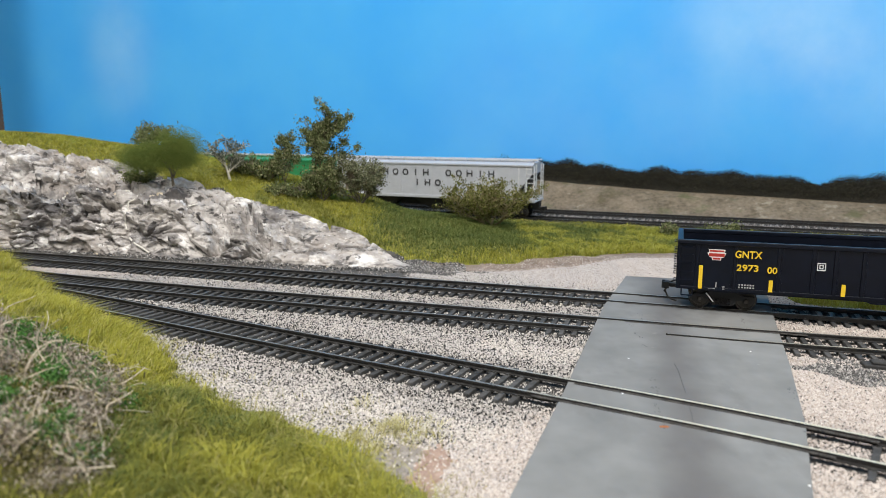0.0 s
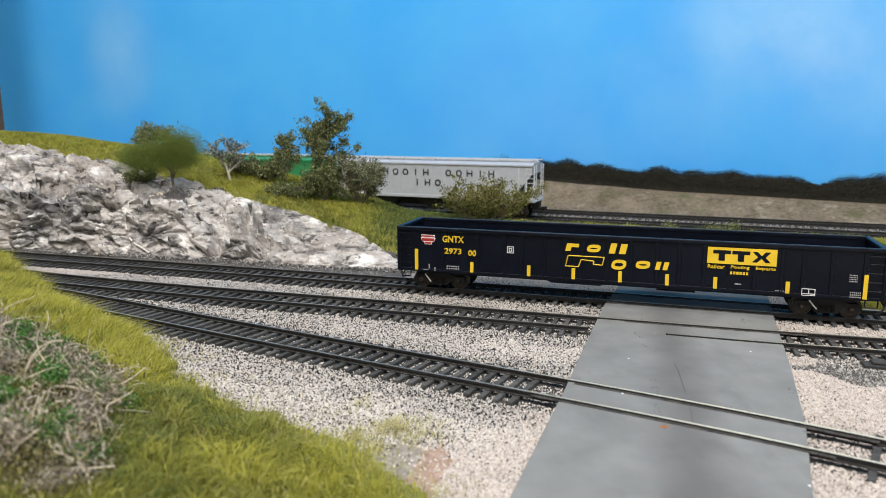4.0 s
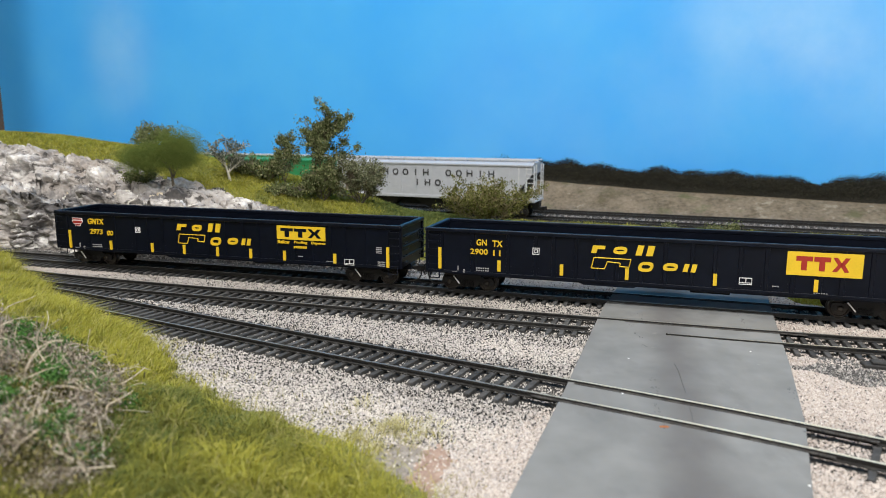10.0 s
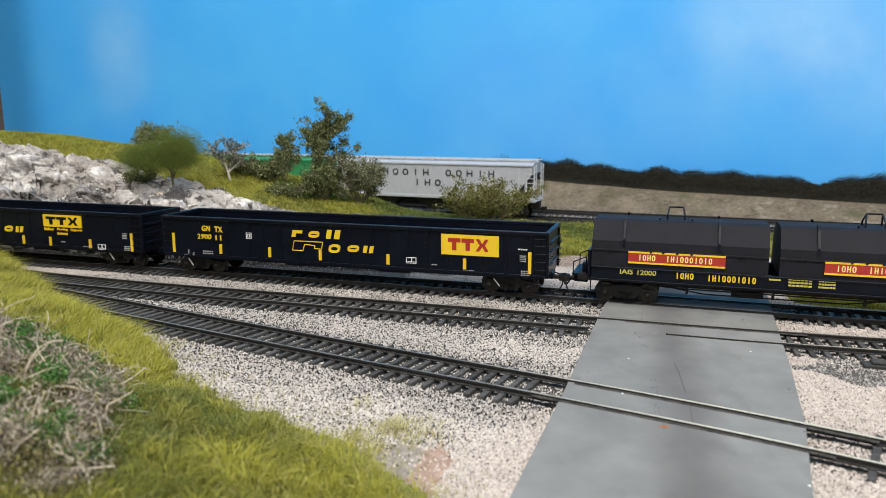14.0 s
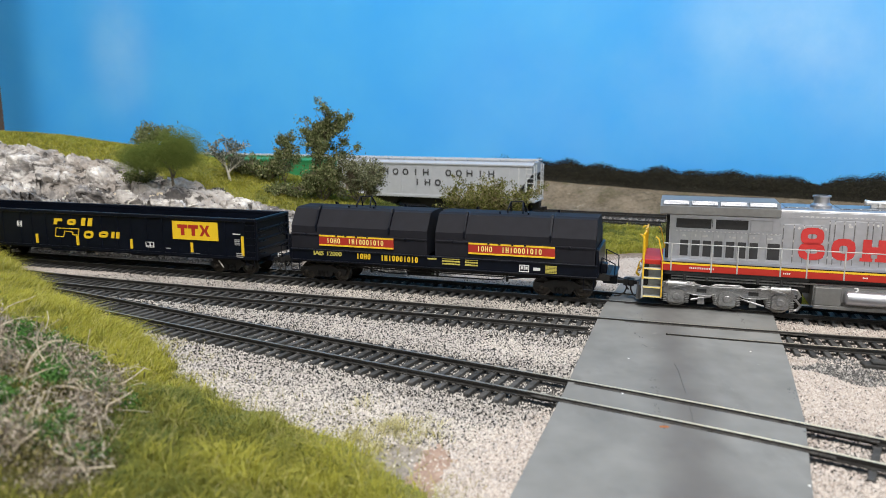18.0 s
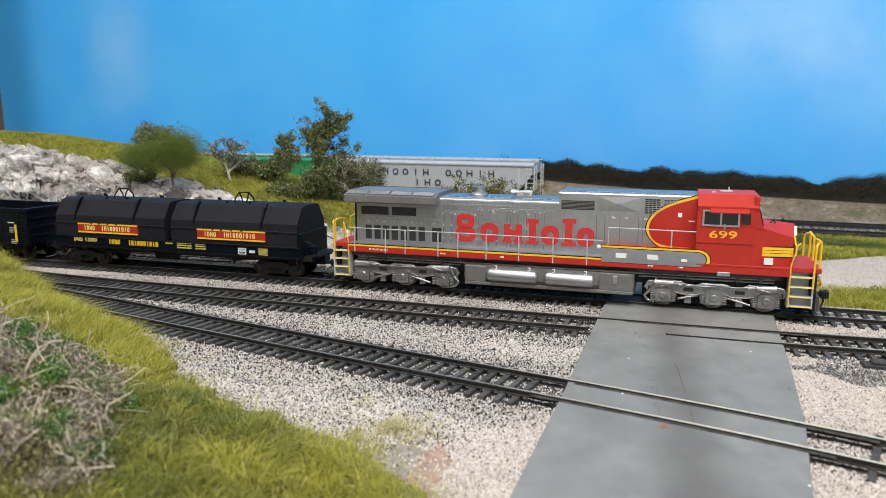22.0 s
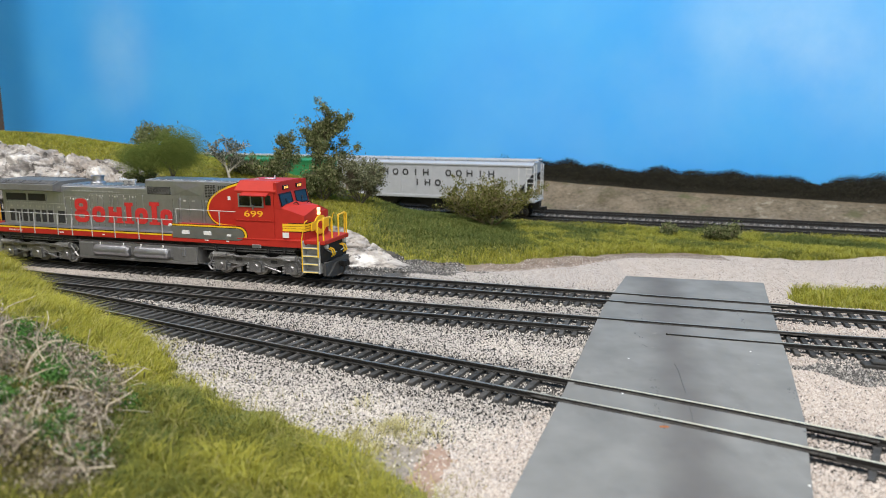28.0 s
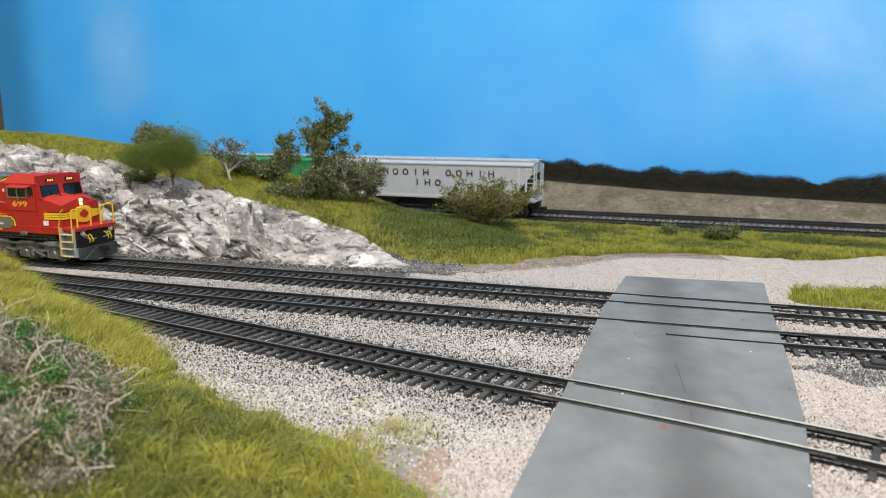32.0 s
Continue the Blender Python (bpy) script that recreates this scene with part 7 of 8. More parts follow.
for mask, mat, label in ((tone > -0.1, M_GRASS, "yellow-green static grass on the near bank"), ((tone <= -0.1) & (tone > -1.05), M_GRASSDARK, "olive static grass on the near bank"), (tone <= -1.05, M_GRASSGREEN, "deep green static grass for shade beside the scrub on the near bank")):
    mask &= rng.uniform(0, 1, len(x)) < 0.08 + 0.92 * smooth_step(0, 20 + 10 * wave(x, y, 15, 8), bank_depth(x, y)) + smooth_step(230, 270, y)
    blades("grass", x[mask], y[mask], 6.6, 0.30, mat, label, 1.35, clump=1.0)
# hill and far strip
x, y = rng.uniform(-470, 520, 640000), rng.uniform(430, 760, 640000)
k = (grassy(x, y) == 2) & (np.abs(x) < 0.66 * y + 30)
x, y = x[k], y[k]
tone = wave(x, y, 26, 4) + 0.5 * wave(x, y, 8, 1) + 0.5 * smooth_step(-140, -240, x) + 0.9 * (tuft_tone(x, y) - 0.5)
deep = (x > -52 + 14 * wave(x, y, 15, 3) + 10 * rng.normal(0, 1, len(x))) & (y > np.interp(x, GRASS_EDGE_X, GRASS_EDGE_Y) + np.interp(x, (0, 90), (12, 26)) + 8 * wave(x, y, 17) + 8 * rng.normal(0, 1, len(x))) & ((x < 60 + 15 * wave(x, y, 11)) | (tone < -0.05))
for mask, mat, label in ((~deep & (tone > -0.45), M_GRASS, "yellow-green static grass on the hill"), (~deep & (tone <= -0.45), M_GRASSDARK, "olive static grass on the hill"), (deep, M_GRASSGREEN, "deep green static grass on the slope")):
    blades("grass", x[mask], y[mask], np.interp(x[mask], (-20, 70), (3.4, 5.0)), 0.32, mat, label, 1.1, clump=0.6)
x, y = rng.uniform(170, 345, 34000), rng.uniform(310, 400, 34000)
k = grassy(x, y) == 3
blades("grass", x[k], y[k], 5.4, 0.24, M_GRASS, "small patch of yellow-green grass beside the track", 1.1, clump=1.0)
# long dry fibres lying over the bank
x, y = rng.uniform(-260, 8, 15000), rng.uniform(130, 420, 15000)
k = (bank_depth(x, y) > -4) & (np.abs(x) < 0.7 * y + 22) & (wave(x, y, 10, 3) > -0.1)
blades("grass", x[k], y[k], 8.0, 0.2, M_GRASSDRY, "long dry fibres over the near bank", 1.5)
# pale tufts between the bank and the track
for tx, ty, spread, count in ((-15, 210, 6.0, 330), (-11, 204, 4.0, 130), (-26, 229, 4.5, 60), (-4, 214, 4.0, 40), (-3, 205, 5.0, 60), (-26, 203, 5.0, 260), (-20, 196, 4.0, 160)):
    x, y = tx + spread * rng.normal(0, 0.55, count), ty + spread * rng.normal(0, 0.6, count)
    blades("grass", x, y, 3.2, 0.22, M_GRASSPALE, "pale yellowish grass tuft in the ballast", 1.3, clump=0.7)
# scattered tufts on the bare edges
x, y = rng.uniform(-120, 20, 12000), rng.uniform(150, 300, 12000)
k = (bank_depth(x, y) > -24) & (grassy(x, y) == 0) & (wave(x, y, 9, 6) > 0.0) & (rng.uniform(-26, 4, 12000) < bank_depth(x, y))
blades("grass", x[k], y[k], 3.4, 0.2, M_GRASSDRY, "thin dry grass tufts in the ballast", 1.2)


# rock outcrop ----------------------------------------------------------------------
def rock_outcrop():
    us, ts = np.linspace(-470, -12, 600), np.linspace(0, 1, 170)
    u, t = np.meshgrid(us, ts)
    end = smooth_step(-12, -62, u) ** 0.55
    top = np.interp(u, ROCK_X, ROCK_Z)
    depth = np.interp(u, (-420, -300, -200, -130, -62, -24), (96, 84, 78, 58, 36, 12))
    two = smooth_step(-150, -192, u)
    ledge = 41 + 1.5 * wave(u, u * 0, 30, 1)
    # steep lower cliff, flat ledge, upper cliff; a convex tongue at the low end
    lower, flat, upper = np.clip(t / 0.50, 0, 1), np.clip((t - 0.50) / 0.14, 0, 1), np.clip((t - 0.64) / 0.36, 0, 1)
    z1 = ledge * lower ** 0.9 + 1.5 * flat + (top + 3 - ledge - 1.5) * upper ** 0.85
    d1 = 18 * lower ** 1.5 + (depth * 0.62 - 18) * flat + depth * 0.38 * upper ** 1.3
    z2, d2 = (top + 3) * t ** 0.74, depth * t ** 1.35
    zz, dd = z1 * two + z2 * (1 - two), d1 * two + d2 * (1 - two)
    yy = rock_base(u) - 3 + dd + 7 * (1 - end)
    zb = -4.2 + zz * end - 1.2 * (1 - end)
    # outward direction of the plain form
    ay, az = np.gradient(yy, axis=0), np.gradient(zb, axis=0)
    ln = np.hypot(ay, az) + 1e-6
    ny_, nz_ = -az / ln, ay / ln
    rugged = np.interp(u, (-470, -200, -150, -105, -70, -20), (1.0, 0.95, 1.0, 0.85, 0.5, 0.25))
    chunky = np.clip(np.exp(-(((u + 285) / 65) ** 2) - ((zz - 27) / 17) ** 2) + 0.8 * np.exp(-(((u + 132) / 26) ** 2) - ((zz - 14) / 12) ** 2) + np.interp(u, (-140, -90), (0.45, 0.14)), 0, 1.0)
    verts = np.zeros(u.shape + (3,))
    for j in range(len(ts)):
        for i in range(len(us)):
            p = Vector((u[j, i], yy[j, i], zb[j, i]))
            w = 0.8 * noise.noise_vector(p / 34) + 0.3 * noise.noise_vector(p / 11)
            q = Vector((p.x / 1.35, p.y, p.z + 0.12 * p.x)) + 8 * w
            ch = chunky[j, i]
            push = 6.5 * noise.noise(p / 44) + 12.0 * abs(noise.noise(q / 30)) - 3.5
            push += 3.6 * abs(noise.noise(q / 11.5 + Vector((5, 0, 0)))) + (0.6 + 1.0 * ch) * abs(noise.noise(q / 4.4))
            n1, n2 = noise.noise(q / 25 + Vector((0, 7, 0))), noise.noise(q / 10 + Vector((3, 0, 9)))
            push -= 16.0 * math.exp(-((n1 / 0.05) ** 2)) * max(0.0, min(1.0, 0.45 + 2 * noise.noise(p / 26)))
            push -= (2.4 + 4.0 * ch) * math.exp(-((n2 / 0.055) ** 2)) * max(0.0, min(1.0, 0.4 + 2 * noise.noise(p / 17 + Vector((2, 2, 2)))))
            for size, step, tilt, groove in ((12.5, 6.0, 0.32, 3.4), (5.4, 2.4, 0.28, 1.5)):
                c = q / size
                dist, pts = noise.voronoi(c)
                near = pts[0]
                way = Vector((noise.cell(near * 5.1 + Vector((1, 2, 3))) - 0.5, 0, noise.cell(near * 3.7 + Vector((7, 1, 5))) - 0.5)) * 2
                push += ch * (step * (noise.cell(near * 7.3) - 0.5) + tilt * size * way.dot(c - near) - groove * max(0.0, 1 - (dist[1] - dist[0]) / 0.14) ** 2)
            push += 1.1 * noise.turbulence(p / 4.6, 4, True)
            amp = rugged[j, i] * min(1, 0.3 + ts[j] * 7) * (1 - 0.45 * max(0, ts[j] - 0.85) / 0.15)
            push *= amp
            verts[j, i] = (p.x + 1.2 * amp * w.x, p.y + push * ny_[j, i], p.z + push * nz_[j, i] * end[j, i])
    verts = verts.reshape(-1, 3)
    nu, nt_ = len(us), len(ts)
    i, j = np.meshgrid(np.arange(nu - 1), np.arange(nt_ - 1))
    k = (j * nu + i).ravel()
    ob = part("rock_outcrop", grid_mesh("rock_outcrop", verts, np.stack([k, k + 1, k + nu + 1, k + nu], 1)), M_ROCK)
    # a pale dry root hanging down the face
    grid = np.array(verts).reshape(nt_, nu, 3)
    for root, wide in ((((-216, 0.51), (-221, 0.46), (-222, 0.40), (-221, 0.34), (-223, 0.28), (-221, 0.23)), 0.6), (((-218, 0.15), (-212, 0.10), (-206, 0.06), (-202, 0.03)), 0.65), (((-190, 0.54), (-180, 0.55), (-172, 0.56)), 0.5)):
        pts = [tuple(grid[int(v * (nt_ - 1)), int((h + 470) / 458 * (nu - 1))] + np.array([0, -0.5, 0.2])) for h, v in root]
        part("root", Shape().wire(pts, wide, 6), M_ROOT, ob, "pale dry root")
    for k in range(34):
        v_, h_ = (random.uniform(0.52, 0.60), random.uniform(-345, -185)) if k < 24 else (random.uniform(0.0, 0.02), random.uniform(-300, -70))
        c = grid[int(v_ * (nt_ - 1)), int((h_ + 470) / 458 * (nu - 1))]
        r_ = random.uniform(0.5, 1.7)
        pts = [(random.uniform(0.75, 1.15) * r_ * 1.9 * math.cos(a), random.uniform(0.75, 1.15) * r_ * math.sin(a)) for a in (0.1, 0.9, 1.9, 2.8, 3.8, 4.6, 5.5)]
        lo_, hi_ = [(a, b, -1.2) for a, b in pts], [(a * 0.75, b * 0.75, r_ * random.uniform(0.3, 0.6)) for a, b in pts]
        stone = Shape().add(lo_ + hi_, [tuple(range(6, -1, -1)), tuple(range(7, 14))] + [(i_, (i_ + 1) % 7, (i_ + 1) % 7 + 7, i_ + 7) for i_ in range(7)])
        tagged(part("stone", stone, M_ROOT if k % 3 else M_PALESTONE, at=pose(c[0] * MM, (c[1] - 0.4) * MM, (c[2] + 0.3) * MM, 0, 0, random.uniform(0, 180))), "small loose pale stone on the rock face", "stone", group="loose stones on the rock")
    return tagged(ob, "craggy pale grey plaster rock face with dark crevices beside the track", "rock")


rock_outcrop()
# dark rubble, thick enough to stand in for shade at the rock's foot
n = 5200
x = rng.uniform(-360, -20, n)
y = rock_base(x) - 2.5 + rng.normal(0, 4.2, n)
sz = rng.uniform(0.2, 0.75, n)
tagged(part("rubble", scatter_mesh("rubble", np.stack([x, y, np.full(n, -2.9)], 1), OCTA, OCTA_F, sz), M_RUBBLE), "dark rock rubble and painted shade at the foot of the rock face", "rubble", kind="stuff")
x = np.concatenate([rng.uniform(-50, 14, 5000), rng.uniform(-230, -30, 7000)])
y = rock_base(x) + np.concatenate([rng.uniform(-2, 30, 5000), np.interp(x[5000:], (-300, -200, -130, -62, -25), (82, 76, 58, 37, 14)) + rng.normal(1, 4.5, 7000)])
sz = rng.uniform(0.2, 0.75, 12000)
k = (grassy(x, y) == 0) & ((x < -34) | (np.hypot((x + 10) / 38, (y - 452) / 24) + 0.3 * wave(x, y, 7) + rng.normal(0, 0.15, 12000) < 1))
tagged(part("rubble", scatter_mesh("rubble", np.stack([x, y, land(x, y)], 1)[k], OCTA, OCTA_F, sz[k]), M_RUBBLE), "dark cinders where the rock meets the grass", "rubble", kind="stuff")


# far tracks ------------------------------------------------------------------------
def far_track(offset, label):
    ob = thing("track", label, "track", group="far tracks")
    ang = math.degrees(math.atan(-0.385))
    ob.matrix_basis = pose(0.099, 0.655 + offset * MM, 0, 0, 0, ang)
    for side in (1, -1):
        s = Shape().prism([(side * 8.7 + o, z) for o, z in ((-1.0, -2.1), (-1.0, -1.7), (-0.3, -1.5), (-0.3, -0.7), (-0.5, -0.5), (-0.5, 0), (0.5, 0), (0.5, -0.5), (0.3, -0.7), (0.3, -1.5), (1.0, -1.7), (1.0, -2.1))], "x", -420, 420)
        part("rail", s, M_RAIL, ob)
    me = Shape().box(-1.3, 1.3, -15, 15, -4.2, -2.1, 0.2).mesh("tie")
    me.materials.append(M_TIE)
    for k in range(140):
        t = new("tie", me)
        t.parent = ob
        t.matrix_basis = pose((-410 + k * 5.9) * MM, 0, 0, 0, 0, random.uniform(-1, 1))
    return ob


far_track(0, "far model track with black rails carrying parked hopper cars")
far_track(53, "second far model track of black rails below the embankment")
x = rng.uniform(-350, 480, 30000)
y = far_line(x) + rng.uniform(-22, 78, 30000)
k = np.abs(x) < 0.66 * y
sz = rng.uniform(0.4, 0.8, 30000)
tagged(part("ballast", scatter_mesh("ballast", np.stack([x, y, np.full(30000, -2.7)], 1)[k], OCTA, OCTA_F, sz[k]), M_STONEFAR), "grey ballast between the far tracks", "ballast", kind="stuff")


# covered hopper cars -----------------------------------------------------------------
def hopper(label, paint, s, marks):
    """A covered hopper: ribbed side, roof with hatches and running boards, sloping bays, end cages, trucks."""
    c, sn = math.cos(math.atan(-0.385)), math.sin(math.atan(-0.385))
    ob = thing("hopper_car", label, "hopper car", at=pose(0.099 + s * c * MM, 0.655 + s * sn * MM, 0, 0, 0, math.degrees(math.atan(-0.385))), group="parked hopper cars")
    part("body", Shape().prism([(-96, 47), (-96, 40), (-80, 20), (-76, 18), (76, 18), (80, 20), (96, 40), (96, 47)], "y", -17, 17), paint, ob)
    part("side_sill", Shape().box(-97, 97, -17.6, 17.6, 15.6, 18.4, 0.3), paint, ob)
    part("roof", Shape().prism([(-18, 46.6), (-18, 47.8), (-12, 49.6), (12, 49.6), (18, 47.8), (18, 46.6)], "x", -97, 97), paint, ob)
    for e in (-1, 1):
        part("running_board", Shape().box(-97, 99, min(e * 6, e * 9.4), max(e * 6, e * 9.4), 51.2, 51.9), M_WHITEGREY, ob, "pale roof walk")
        sup = Shape()
        for k in range(13):
            sup.box(-95 + k * 15.8, -94 + k * 15.8, min(e * 6, e * 9), max(e * 6, e * 9), 49.2, 51.3)
        part("walk_supports", sup, paint, ob)
    part("hatch", Shape().box(-92, 92, -4, 4, 49.4, 51.2, 0.4), paint, ob, "long roof hatch")
    for k in range(13):
        x = -90 + k * 15
        for e in (-1, 1):
            part("side_rib", Shape().box(x - 0.35, x + 0.35, min(e * 17, e * 17.4), max(e * 17, e * 17.4), 18.4, 46.6), paint, ob)
    # sill, bays and slope sheets: shade under the car put into the colour
    part("centre_sill", Shape().box(-72, 72, -5, 5, 8, 18, 0.3), M_HOPPERSHADE, ob)
    for x in (-50, 0, 50):
        bay = Shape()
        t, b = [(x - 23, -15), (x + 23, -15), (x + 23, 15), (x - 23, 15)], [(x - 6, -9), (x + 6, -9), (x + 6, 9), (x - 6, 9)]
        bay.add([(p[0], p[1], 18) for p in t] + [(p[0], p[1], 6) for p in b], [(0, 1, 5, 4), (1, 2, 6, 5), (2, 3, 7, 6), (3, 0, 4, 7), (4, 5, 6, 7)])
        part("discharge_bay", bay, M_HOPPERSHADE, ob, "sloping discharge bay coloured dark for shade")
        part("discharge_gate", Shape().box(x - 8, x + 8, -10, 10, 4.4, 6, 0.3), M_TRUCK, ob)
    for w in (-1, 1):
        part("end_platform", Shape().box(min(w * 80, w * 99), max(w * 80, w * 99), -16.6, 16.6, 14.6, 16.0, 0.2), paint, ob)
        post = Shape()
        for e in (-1, 1):
            for xx in (84, 91, 98):
                post.box(min(w * (xx - 0.5), w * (xx + 0.5)), max(w * (xx - 0.5), w * (xx + 0.5)), min(e * 16, e * 17), max(e * 16, e * 17), 16, 47)
            for z in (20, 24, 28, 32, 36, 40, 44):
                post.wire([(w * 91, e * 17, z), (w * 98, e * 17, z)], 0.3, 5)
        for z in (20, 26, 32, 38, 44):
            post.wire([(w * 98, -16.5, z), (w * 98, -9, z)], 0.3, 5).wire([(w * 98, 9, z), (w * 98, 16.5, z)], 0.3, 5)
        post.box(min(w * 97.5, w * 98.5), max(w * 97.5, w * 98.5), -9.5, -8.5, 16, 48).box(min(w * 97.5, w * 98.5), max(w * 97.5, w * 98.5), 8.5, 9.5, 16, 48)
        part("end_ladder", post, M_WHITEGREY if marks else paint, ob, "pale end ladder cage")
        part("slope_sheet", Shape().prism([(w * 95.6, 40), (w * 80, 19), (w * 80, 16), (w * 81, 16), (w * 96.4, 39)], "y", -15, 15), M_HOPPERSHADE, ob, "slope sheet coloured dark for shade")
        part("centre_sill", Shape().box(min(w * 70, w * 100), max(w * 70, w * 100), -3.5, 3.5, 7.4, 14.8, 0.3), M_TRUCK, ob)
        coupler(ob, w * 99, w, M_TRUCK)
        freight_truck(ob, w * 76, lever=False)
    if marks:
        z = 36.2
        for kinds, x0, z0 in (("ihooih", -59.2, z), ("oohih", 14.6, z), ("iho", -16.4, 27.0)):
            part("name_marks", name_marks(kinds, x0, z0, 10.3, 5.6, 5.9, -17.0, 1.15), M_MARKGREY, ob, "dark grey plain marks in place of a name")
        part("small_mark", rect(46, 49, 27.0, 29.4, -17.0), M_MARKGREY, ob)
    return ob


SPIN_KEEP = len(SPIN)
hopper("light grey covered hopper car with dark blocks, parked on far track", M_HOPPER, -111.5, True)
hopper("green covered hopper car parked on the far track behind trees", M_HOPPERGREEN, -322, False)
del SPIN[SPIN_KEEP:]


# plants ----------------------------------------------------------------------------
def leaf_mesh(name, centres, size):
    """Small bent leaf flakes, each two triangles."""
    unit = ((-1, 0, 0.25), (0, -0.7, 0), (1, 0, 0.25), (0, 0.7, 0))
    return scatter_mesh(name, centres, unit, ((0, 1, 3), (1, 2, 3)), size)


def grow(start, way, length, radius, depth, twigs, tips, seed, droop=0.0, spread=0.7):
    r = random.Random(seed)
    p, d, segs = Vector(start), Vector(way).normalized(), 3
    for i in range(segs):
        q = p + d * length / segs
        twigs.tube(p, q, radius * (1 - 0.18 * i), 5, radius * (1 - 0.18 * (i + 1)), caps=False)
        p = q
        d = (d + Vector((r.uniform(-0.25, 0.25), r.uniform(-0.25, 0.25), r.uniform(-0.1, 0.2) - droop))).normalized()
        if depth > 0:
            for k in range(2 if depth > 1 else 1):
                a = r.uniform(0, 6.283)
                side = (d + spread * Vector((math.cos(a), math.sin(a), r.uniform(-0.1, 0.5)))).normalized()
                grow(p, side, length * r.uniform(0.5, 0.75), radius * 0.55, depth - 1, twigs, tips, r.random(), droop, spread)
        if depth <= 1:
            tips.append(tuple(p))


def tree(name, label, x, y, height, width, trunk, leaf, bark, seed, leaves=14, size=0.9, fuzz=2.2, depth=3, z=None, droop=0.0, spread=0.8):
    """Tapered trunk, limbs, and a crown of small leaf flakes round the twigs."""
    z = float(land(x, y)) - 1 if z is None else z
    ob = thing(name, label, "tree" if "tree" in name else "bush", at=pose(x * MM, y * MM, z * MM), group="trees and bushes")
    twigs, tips = Shape(), []
    r = random.Random(seed)
    stems = 1 if trunk > 0 else 6
    for s in range(stems):
        way = (r.uniform(-0.1, 0.1), r.uniform(-0.1, 0.1), 1) if stems == 1 else (math.cos(s * 1.05 + 0.3), math.sin(s * 1.05 + 0.3), 0.75)
        grow((0, 0, 0), way, height * (0.75 if stems == 1 else 0.55), max(trunk, 0.7), depth, twigs, tips, seed + s, droop, spread)
    # fit the crown to its size
    co = np.array(tips)
    lo, hi = co.min(0), co.max(0)
    k = np.array([width / max(1, hi[0] - lo[0]), width * 0.8 / max(1, hi[1] - lo[1]), height / max(1, hi[2])])
    mid = np.array([(hi[0] + lo[0]) / 2, (hi[1] + lo[1]) / 2, 0])
    def fit(v):
        v = np.asarray(v, dtype=float)
        f = np.clip(v[:, 2:3] / max(1, hi[2]), 0, 1)
        return (v - mid * f) * k
    twigs.v = [tuple(p) for p in fit(twigs.v)]
    part("trunk", twigs, bark, ob)
    count = rng.poisson(leaves * rng.gamma(0.55, 1.8, len(co)))
    c = np.repeat(fit(co), count, 0)
    c = c + rng.normal(0, fuzz, c.shape)
    c = c[(c[:, 2] > 0.5) & (wave(c[:, 0] + 0.6 * c[:, 1], c[:, 2], 4.5, seed) > -0.5)]
    part("crown", leaf_mesh("crown", c, rng.uniform(0.6, 1.3, len(c)) * size), leaf, ob)
    return ob


tree("tree", "tall dark olive model tree on the grass slope", -95, 572, 75, 46, 1.5, M_LEAFDARK, M_BARK, 12, leaves=38, size=0.74, fuzz=1.5, depth=3, spread=0.75)
tree("tree", "smaller dark olive model tree beside the tall one", -124, 575, 46, 32, 1.0, M_LEAFDARK, M_BARK, 5, leaves=13, size=0.72, fuzz=1.4, depth=3)
tree("bush", "grey-olive leafy model bush under the tall tree", -64, 566, 40, 40, 0, M_LEAFGREY, M_BARK, 23, leaves=5.2, size=0.68, fuzz=1.6, depth=3)
tree("bush", "dark olive bush below the tall tree", -92, 562, 32, 36, 0, M_LEAFDARK, M_BARK, 29, leaves=5.2, size=0.7, fuzz=1.8, depth=3)
tree("bush", "dark bush in the grass under the trees", -142, 590, 18, 40, 0, M_LEAFDARK, M_BARK, 31, leaves=5, size=0.9, fuzz=2.4, depth=2)
tree("tree", "sparse grey-brown model tree with a pale trunk", -166, 572, 37, 36, 1.25, M_LEAFBROWN, M_BARKPALE, 44, leaves=3.2, size=0.8, fuzz=1.3, depth=3)
tree("bush", "dark bush at the foot of the sparse tree", -162, 590, 16, 26, 0, M_LEAFDARK, M_BARK, 47, leaves=8, size=0.9, fuzz=2.2, depth=2)
tree("tree", "rounded dark green model tree behind the bushy one", -238, 606, 31, 30, 1.0, M_LEAFDARK, M_BARK, 53, leaves=12, size=0.9, fuzz=2.0, depth=3)
tree("bush", "olive green bush with pale twigs before the hopper car", 38, 575, 41, 90, 0, M_LEAFOLIVE, M_BARKYELLOW, 61, leaves=4.6, size=0.75, fuzz=1.4, depth=3, spread=1.0)
tree("bush", "low dark olive bush on the slope under the trees", -120, 560, 9, 34, 0, M_LEAFDARK, M_BARK, 63, leaves=10, size=0.8, fuzz=1.8, depth=2)
tree("bush", "small dark green bush beside the far track", 210, 545, 14, 26, 0, M_LEAFDARK, M_BARK, 67, leaves=10, size=0.8, fuzz=1.8, depth=2)
tree("bush", "tiny dark bush beside the far track", 180, 575, 10, 14, 0, M_LEAFDARK, M_BARK, 71, leaves=5, size=0.7, fuzz=1.4, depth=2)
tree("bush", "small dark bush on the rock ledge", -228, 550, 13, 20, 0, M_LEAFDARK, M_BARK, 73, leaves=9, size=0.9, fuzz=2.0, depth=2, z=40)


